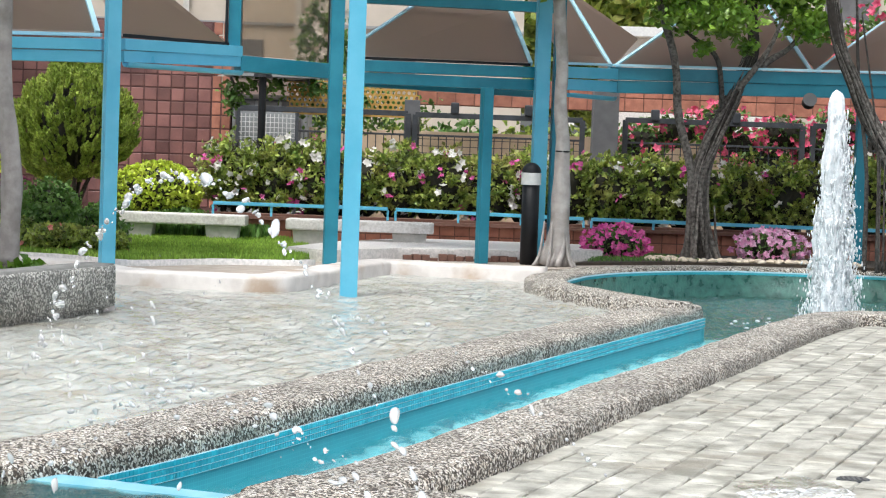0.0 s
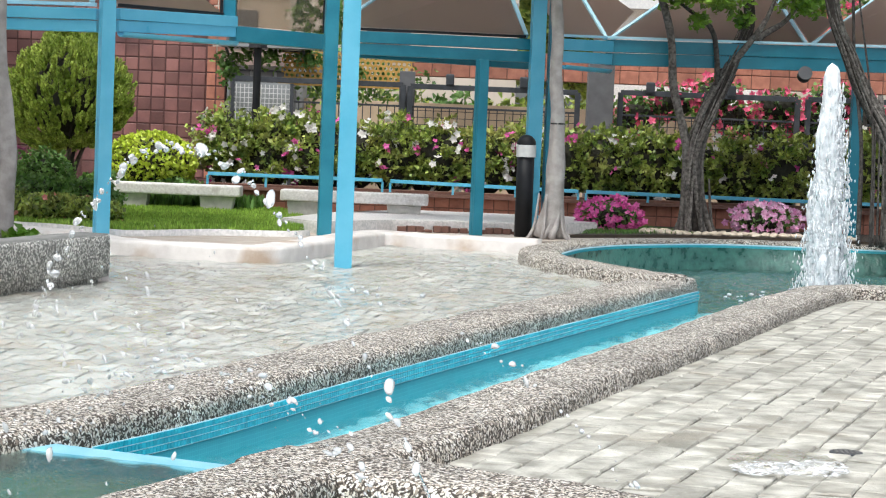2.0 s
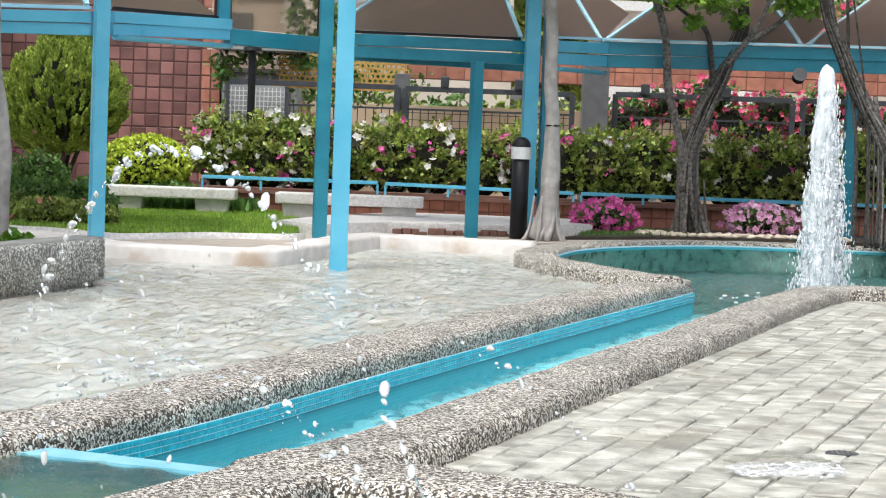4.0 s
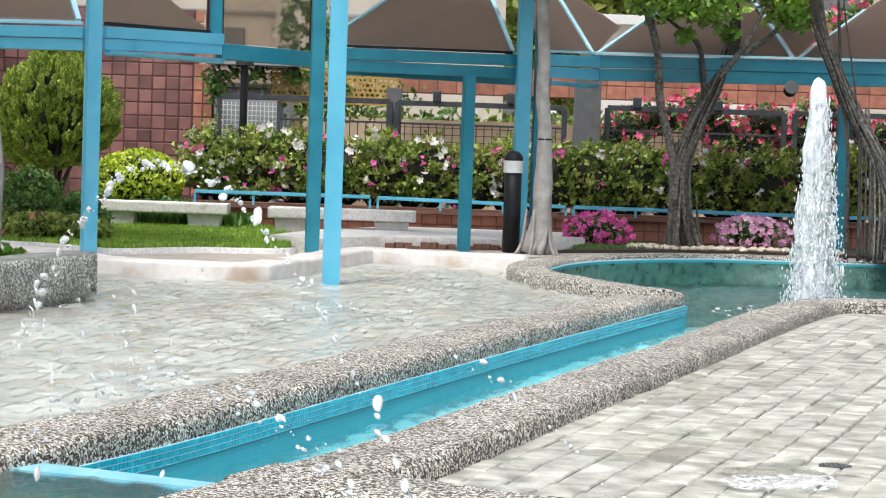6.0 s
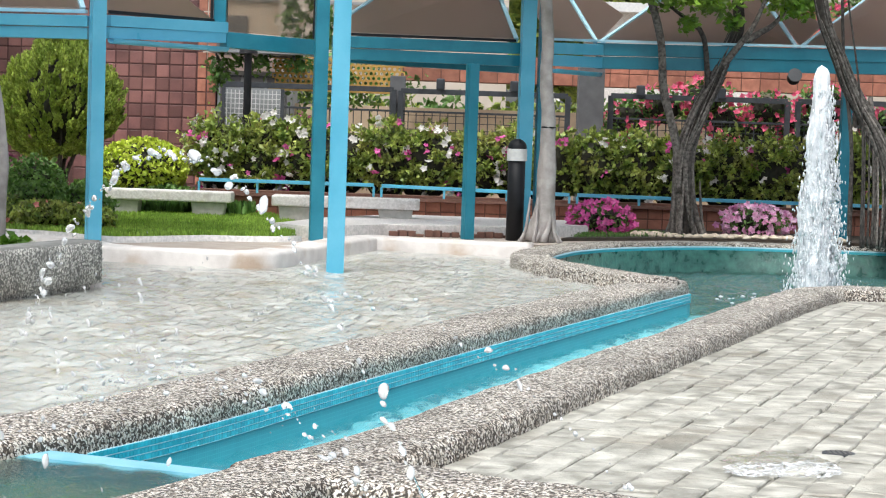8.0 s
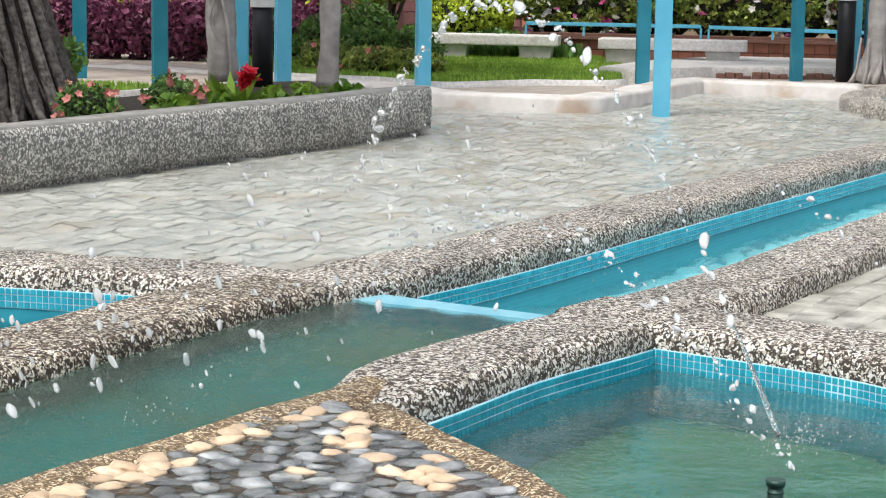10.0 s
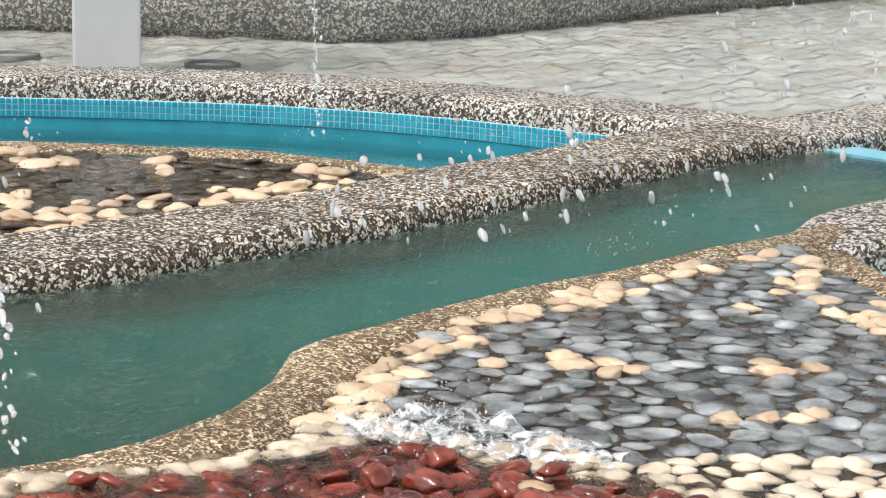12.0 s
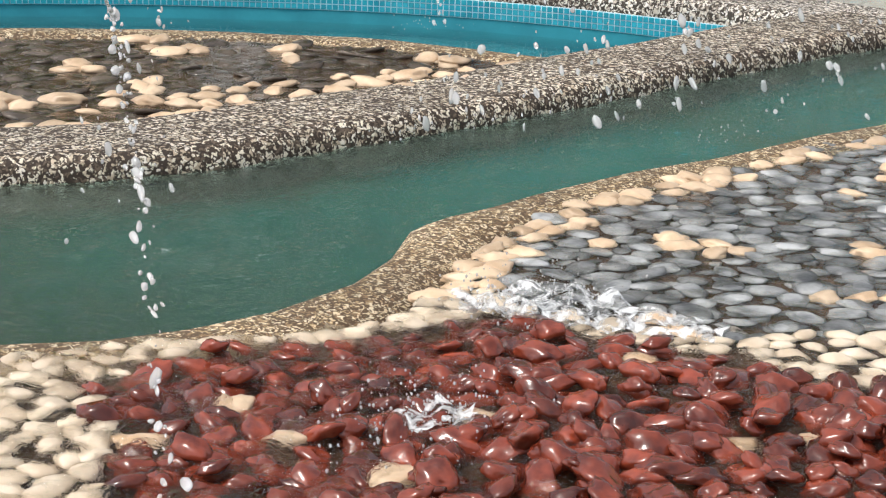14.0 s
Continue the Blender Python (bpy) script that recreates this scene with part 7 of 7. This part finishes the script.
CREAM_ZONE = [(-1.76, 3.0), (-1.62, 3.1), (-1.57, 3.28), (-1.52, 3.36), (-1.33, 3.32), (-1.1, 3.28), (-0.95, 3.35), (-0.8, 3.28), (-0.6, 3.28), (0.3, 3.4), (0.3, 3.95), (-0.6, 3.68), (-0.7, 3.64), (-0.85, 3.55), (-0.99, 3.46), (-1.16, 3.4),
              (-1.37, 3.42), (-1.55, 3.52), (-1.66, 3.48), (-1.74, 3.2)]
BED_KINDS = {}
for key, what in (("red", "bed of glossy wet oxblood red pebbles"), ("cream", "scattered cream and tan pebbles"), ("grey", "bed of flat slate grey pebbles"), ("white", "drift of ivory white pebbles")):
    BED_KINDS[key] = empty("pebble_bed", what, "pebbles", "pebble beds")
dark_bed = empty("pebble_bed", "bed of flat dark pebbles in brown water", "pebbles", "pebble beds")
dark_cream = empty("pebble_bed", "cream pebbles along the kerb of the dark bed", "pebbles", "pebble beds")


def edge_distance(p, line):
    best = 9.0
    for a, b in zip(line, line[1:]):
        a, b = Vector(a), Vector(b)
        t = max(0, min(1, (p - a).dot(b - a) / (b - a).length_squared))
        best = min(best, (p - a.lerp(b, t)).length)
    return best


TALLY, HEAPS = {}, {}


def put_pebble(key, bed, p, s, z, q, lean=10):
    """The first 300 of a bed are pieces of their own, later ones are heaped into one mesh."""
    me = q.choice(SHAPES[key])
    m = pose(p.x, p.y, z, q.uniform(-lean, lean), q.uniform(-lean, lean), q.uniform(-90, 90)) @ Matrix.Diagonal((s * q.uniform(0.9, 1.35 if key == "red" else 1.25), s * q.uniform(0.8, 1.05), s * q.uniform(0.85, 1.2), 1))
    TALLY[bed] = TALLY.get(bed, 0) + 1
    if TALLY[bed] > 300:
        vs, fs, _ = HEAPS.setdefault(bed, ([], [], me.materials[0]))
        b = len(vs)
        vs += [m @ v.co for v in me.vertices]
        fs += [tuple(b + i for i in f.vertices) for f in me.polygons]
        return
    ob = new("pebble", me)
    ob.parent = bed
    ob.matrix_basis = m


def scatter(poly, choose, gap, tries, seed, grid=0.12):
    q = random.Random(seed)
    xs, ys = [p[0] for p in poly], [p[1] for p in poly]
    cells, out = {}, []
    for _ in range(tries):
        p = Vector((q.uniform(min(xs), max(xs)), q.uniform(min(ys), max(ys))))
        if not inside(p, poly):
            continue
        key = choose(p, q)
        if not key:
            continue
        g = gap[key]
        c = (int(p.x // grid), int(p.y // grid))
        near = [o for i in (-1, 0, 1) for j in (-1, 0, 1) for o in cells.get((c[0] + i, c[1] + j), ())]
        if any(((p.x - o.x) ** 2 / 1.35 + (p.y - o.y) ** 2 * 1.25) < (g * 0.5 + h * 0.5) ** 2 for o, h in near):
            continue
        cells.setdefault(c, []).append((p, g))
        out.append((p, key, g))
    return out, q


LEFT_EDGE = BED_R[:11]
RIGHT_EDGE = BED_R[10:18]


def choose_right(p, q):
    if p.y < 1.75 or p.x > 0.15:
        return None
    if inside(p, RED_ZONE):
        return "cream" if q.random() < 0.045 else "red"
    if inside(p, CREAM_ZONE):
        return "white"
    if p.y < 3.05:
        return "white"
    if edge_distance(p, LEFT_EDGE) < (0.11 if p.y > 3.6 else 0.16) and p.y < 5.3:
        return "cream" if q.random() < 0.8 else "grey"
    if edge_distance(p, RIGHT_EDGE) < 0.25:
        return "cream" if q.random() < 0.32 else "grey"
    if p.y > 5.35:
        return None if q.random() < 0.6 else "grey"
    return "cream" if noise.noise(Vector((p.x * 5, p.y * 5, 3))) > 0.33 and q.random() < 0.6 else "grey"


found, q = scatter(BED_R, choose_right, {"red": 0.062, "cream": 0.062, "white": 0.05, "grey": 0.074}, 150000, 17)
count = {}
for p, key, g in sorted(found, key=lambda s: (s[0] - Vector((-1.3, 3.6))).length):
    count[key] = count.get(key, 0) + 1
    z = -0.022 + ((0.01 if p.x > -1.28 else 0.0) if key == "red" else 0.001 if key in ("cream", "white") else 0)
    put_pebble(key, BED_KINDS[key], p, g * (q.uniform(0.64, 0.86) if key in ("white", "cream") else q.uniform(0.56, 0.8)), z, q, 28 if key == "red" else 9)
# small stones wedged between and under the flat grey ones
filler, q2 = scatter([p for p in BED_R if p[1] > 3.3] + [(0.0, 3.45), (-1.0, 3.5), (-1.6, 3.5)], lambda p, q: "grey", {"grey": 0.05}, 9000, 19)
for p, key, g in filler:
    if not inside(p, CREAM_ZONE) and p.y < 5.3:
        put_pebble("grey", BED_KINDS["grey"], p, g * q2.uniform(0.45, 0.65), -0.037, q2, 14)
# a second loose layer among the red ones
for p, key, g in found:
    if key == "red" and q.random() < (0.5 if p.x > -1.25 and p.y < 3.1 else 0.1) and count["red"] < 1200:
        put_pebble("red", BED_KINDS["red"], p + Vector((q.uniform(-0.04, 0.04), q.uniform(-0.04, 0.04))), g * q.choice((0.5, 0.56, 0.64, 0.74)), 0.008, q, 30)
        count["red"] += 1


def choose_left(p, q):
    d = edge_distance(p, BED_L[7:])
    patch = noise.noise(Vector((p.x * 2.6, p.y * 2.6, 7)))
    if d < 0.13:
        return "cream" if q.random() < 0.95 else "dark"
    if d < 0.5 and patch > -0.12:
        return "cream" if q.random() < 0.72 else "dark"
    return "cream" if patch > 0.1 and q.random() < 0.55 else ("dark" if q.random() < 0.86 else None)


found, q = scatter(BED_L, choose_left, {"dark": 0.085, "cream": 0.085, "white": 0.1}, 30000, 23)
for p, key, g in found:
    put_pebble(key, dark_bed if key == "dark" else dark_cream, p, g * q.choice((0.42, 0.5, 0.58, 0.7, 0.82)), -0.028 if key == "cream" else -0.034, q, 12)

# white gravel by the flower mounds
found, q = scatter([(2.4, 24.0), (2.9, 24.0), (3.6, 24.15), (4.3, 24.3), (5.0, 24.2), (5.0, 24.7), (3.6, 24.7), (2.5, 24.7)], lambda p, q: "white", {"white": 0.09}, 6000, 31)
gravel = empty("white_gravel", "strip of white stones by the round pool", "stones")
for p, key, g in found:
    put_pebble("white", gravel, p, g * 0.62, 0.09, q)
found, q = scatter([(-5.2, 11.2), (-4.75, 11.6), (-4.6, 12.3), (-5.0, 12.9), (-5.5, 12.6)], lambda p, q: "white", {"white": 0.1}, 1500, 33)
gravel = empty("white_gravel", "row of white stones in the planter", "stones")
for p, key, g in found:
    if q.random() < 0.75:
        put_pebble("white", gravel, p, g * 0.62, 0.16, q)


for bed, (vs, fs, material) in HEAPS.items():
    part("pebble_rest", from_arrays("heap", vs, fs, True), material, bed)["kind"] = "stuff"


# mosaic bands above the water of the two pools
def tile_band(name, pts, d, top, rows, pitch, bottom, label):
    s = 1 if d > 0 else -1
    back = liner(pts, d, top, bottom, GROUT, name, label)
    path = curve_points([Vector(p) for p in pts], 0.05)
    nor = side_normals(path)
    line = [p + n * (d + s * 0.008) for p, n in zip(path, nor)]
    dist, verts, faces, at = 0.0, [], [], 0.0
    q = random.Random(4)
    for a, b in zip(line, line[1:]):
        seg_len = (b - a).length
        u = (b - a) / max(seg_len, 1e-6)
        n = Vector((-u.y, u.x)) * s
        while at < dist + seg_len:
            c = a + u * (at - dist)
            for r_ in range(rows):
                zc = top - (r_ + 0.5) * pitch
                h = pitch * 0.415
                k = len(verts)
                o = 0.004 + q.uniform(0, 0.0012)
                for e, w in ((0, h), (o, h * 0.92)):
                    for du, dz in ((-w, -w), (w, -w), (w, w), (-w, w)):
                        verts.append((c.x + u.x * du + n.x * e, c.y + u.y * du + n.y * e, zc + dz))
                faces += [(k + 4, k + 5, k + 6, k + 7)] + [(k + i, k + (i + 1) % 4, k + 4 + (i + 1) % 4, k + 4 + i) for i in range(4)]
            at += pitch
        dist += seg_len
    ob = part("mosaic", from_arrays("mosaic", verts, faces), TILE_BLUE, back)
    ob["kind"] = "stuff"


tile_band("pool_wall", CH_L, -0.252, -0.112, 3, 0.0285, -0.2, "blue mosaic wall of the channel")
tile_band("pool_wall", POOL_L_RIM[1:], -0.252, -0.1, 3, 0.0285, -0.186, "blue mosaic wall of the pebble pool")
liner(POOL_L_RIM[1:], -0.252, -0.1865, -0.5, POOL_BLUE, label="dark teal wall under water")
tile_band("pool_wall", POOL_R_RIM, -0.242, -0.1, 4, 0.027, -0.208, "blue mosaic wall of the tiled pool")
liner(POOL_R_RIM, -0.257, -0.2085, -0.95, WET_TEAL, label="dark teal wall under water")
tile_band("pool_wall", [(-1.25, 5.65), (-1.08, 6.08), (-0.88, 6.62), (-0.62, 7.12), (-0.53, 7.3)], -0.222, -0.1, 4, 0.027, -0.208, "blue mosaic wall of the tiled pool")
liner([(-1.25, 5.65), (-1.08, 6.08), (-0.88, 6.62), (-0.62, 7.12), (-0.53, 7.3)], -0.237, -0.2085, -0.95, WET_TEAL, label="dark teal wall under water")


# terracotta blocks of the low wall, the parapet and the tiled wall
def facing(name, x0, x1, z0, z1, y, w, h, gap, proud, material, parent, seed, shift=0.0):
    q = random.Random(seed)
    kinds = [block_mesh(w - gap, h - gap, proud + 0.01, 0.006) for _ in range(1)]
    kinds[0].materials.append(material)
    for i in range(int((x1 - x0) / w + 0.01)):
        for j in range(int((z1 - z0) / h + 0.01)):
            ob = new(name, kinds[0])
            ob.parent = parent
            ob.matrix_basis = pose(x0 + (i + 0.5) * w + (shift * w if j % 2 else 0), y - proud + q.uniform(-0.002, 0.002), z0 + (j + 0.5) * h, 90 + q.uniform(-0.6, 0.6), 0, q.uniform(-0.5, 0.5))


facing("block", -3.28, 9.4, 0.06, 0.33, 26.06, 0.19, 0.135, 0.012, 0.012, BRICK, low_wall, 1)
facing("tile", -6.88, -3.58, 0.3, 3.1, 31.0, 0.205, 0.2, 0.02, 0.012, WALL_TILE, tile_wall, 2)
facing("tile", -3.55, -3.26, 0.3, 3.1, 30.62, 0.145, 0.2, 0.02, 0.01, BRICK, pier, 3)
facing("block", -0.45, 13.5, 1.97, 2.37, 30.4, 0.28, 0.2, 0.012, 0.01, BRICK, parapet, 4)

# small round drain in the dry paving
grate = empty("drain_cover", "small dark round drain cover in the pavement", "drain", at=(1.827, 8.838, -0.117))
bm = bmesh.new()
bmesh.ops.create_cone(bm, cap_ends=True, segments=28, radius1=0.075, radius2=0.072, depth=0.03, matrix=pose(0, 0, -0.003))
part("rim", bm, DARK_STEEL, grate)
for k in range(5):
    w_ = math.sqrt(0.06 ** 2 - (0.022 * (k - 2)) ** 2)
    boxed("slat", (-0.006 + 0.022 * (k - 2), -w_, 0.012), (0.006 + 0.022 * (k - 2), w_, 0.016), CAST_IRON, grate, "", 0.001)
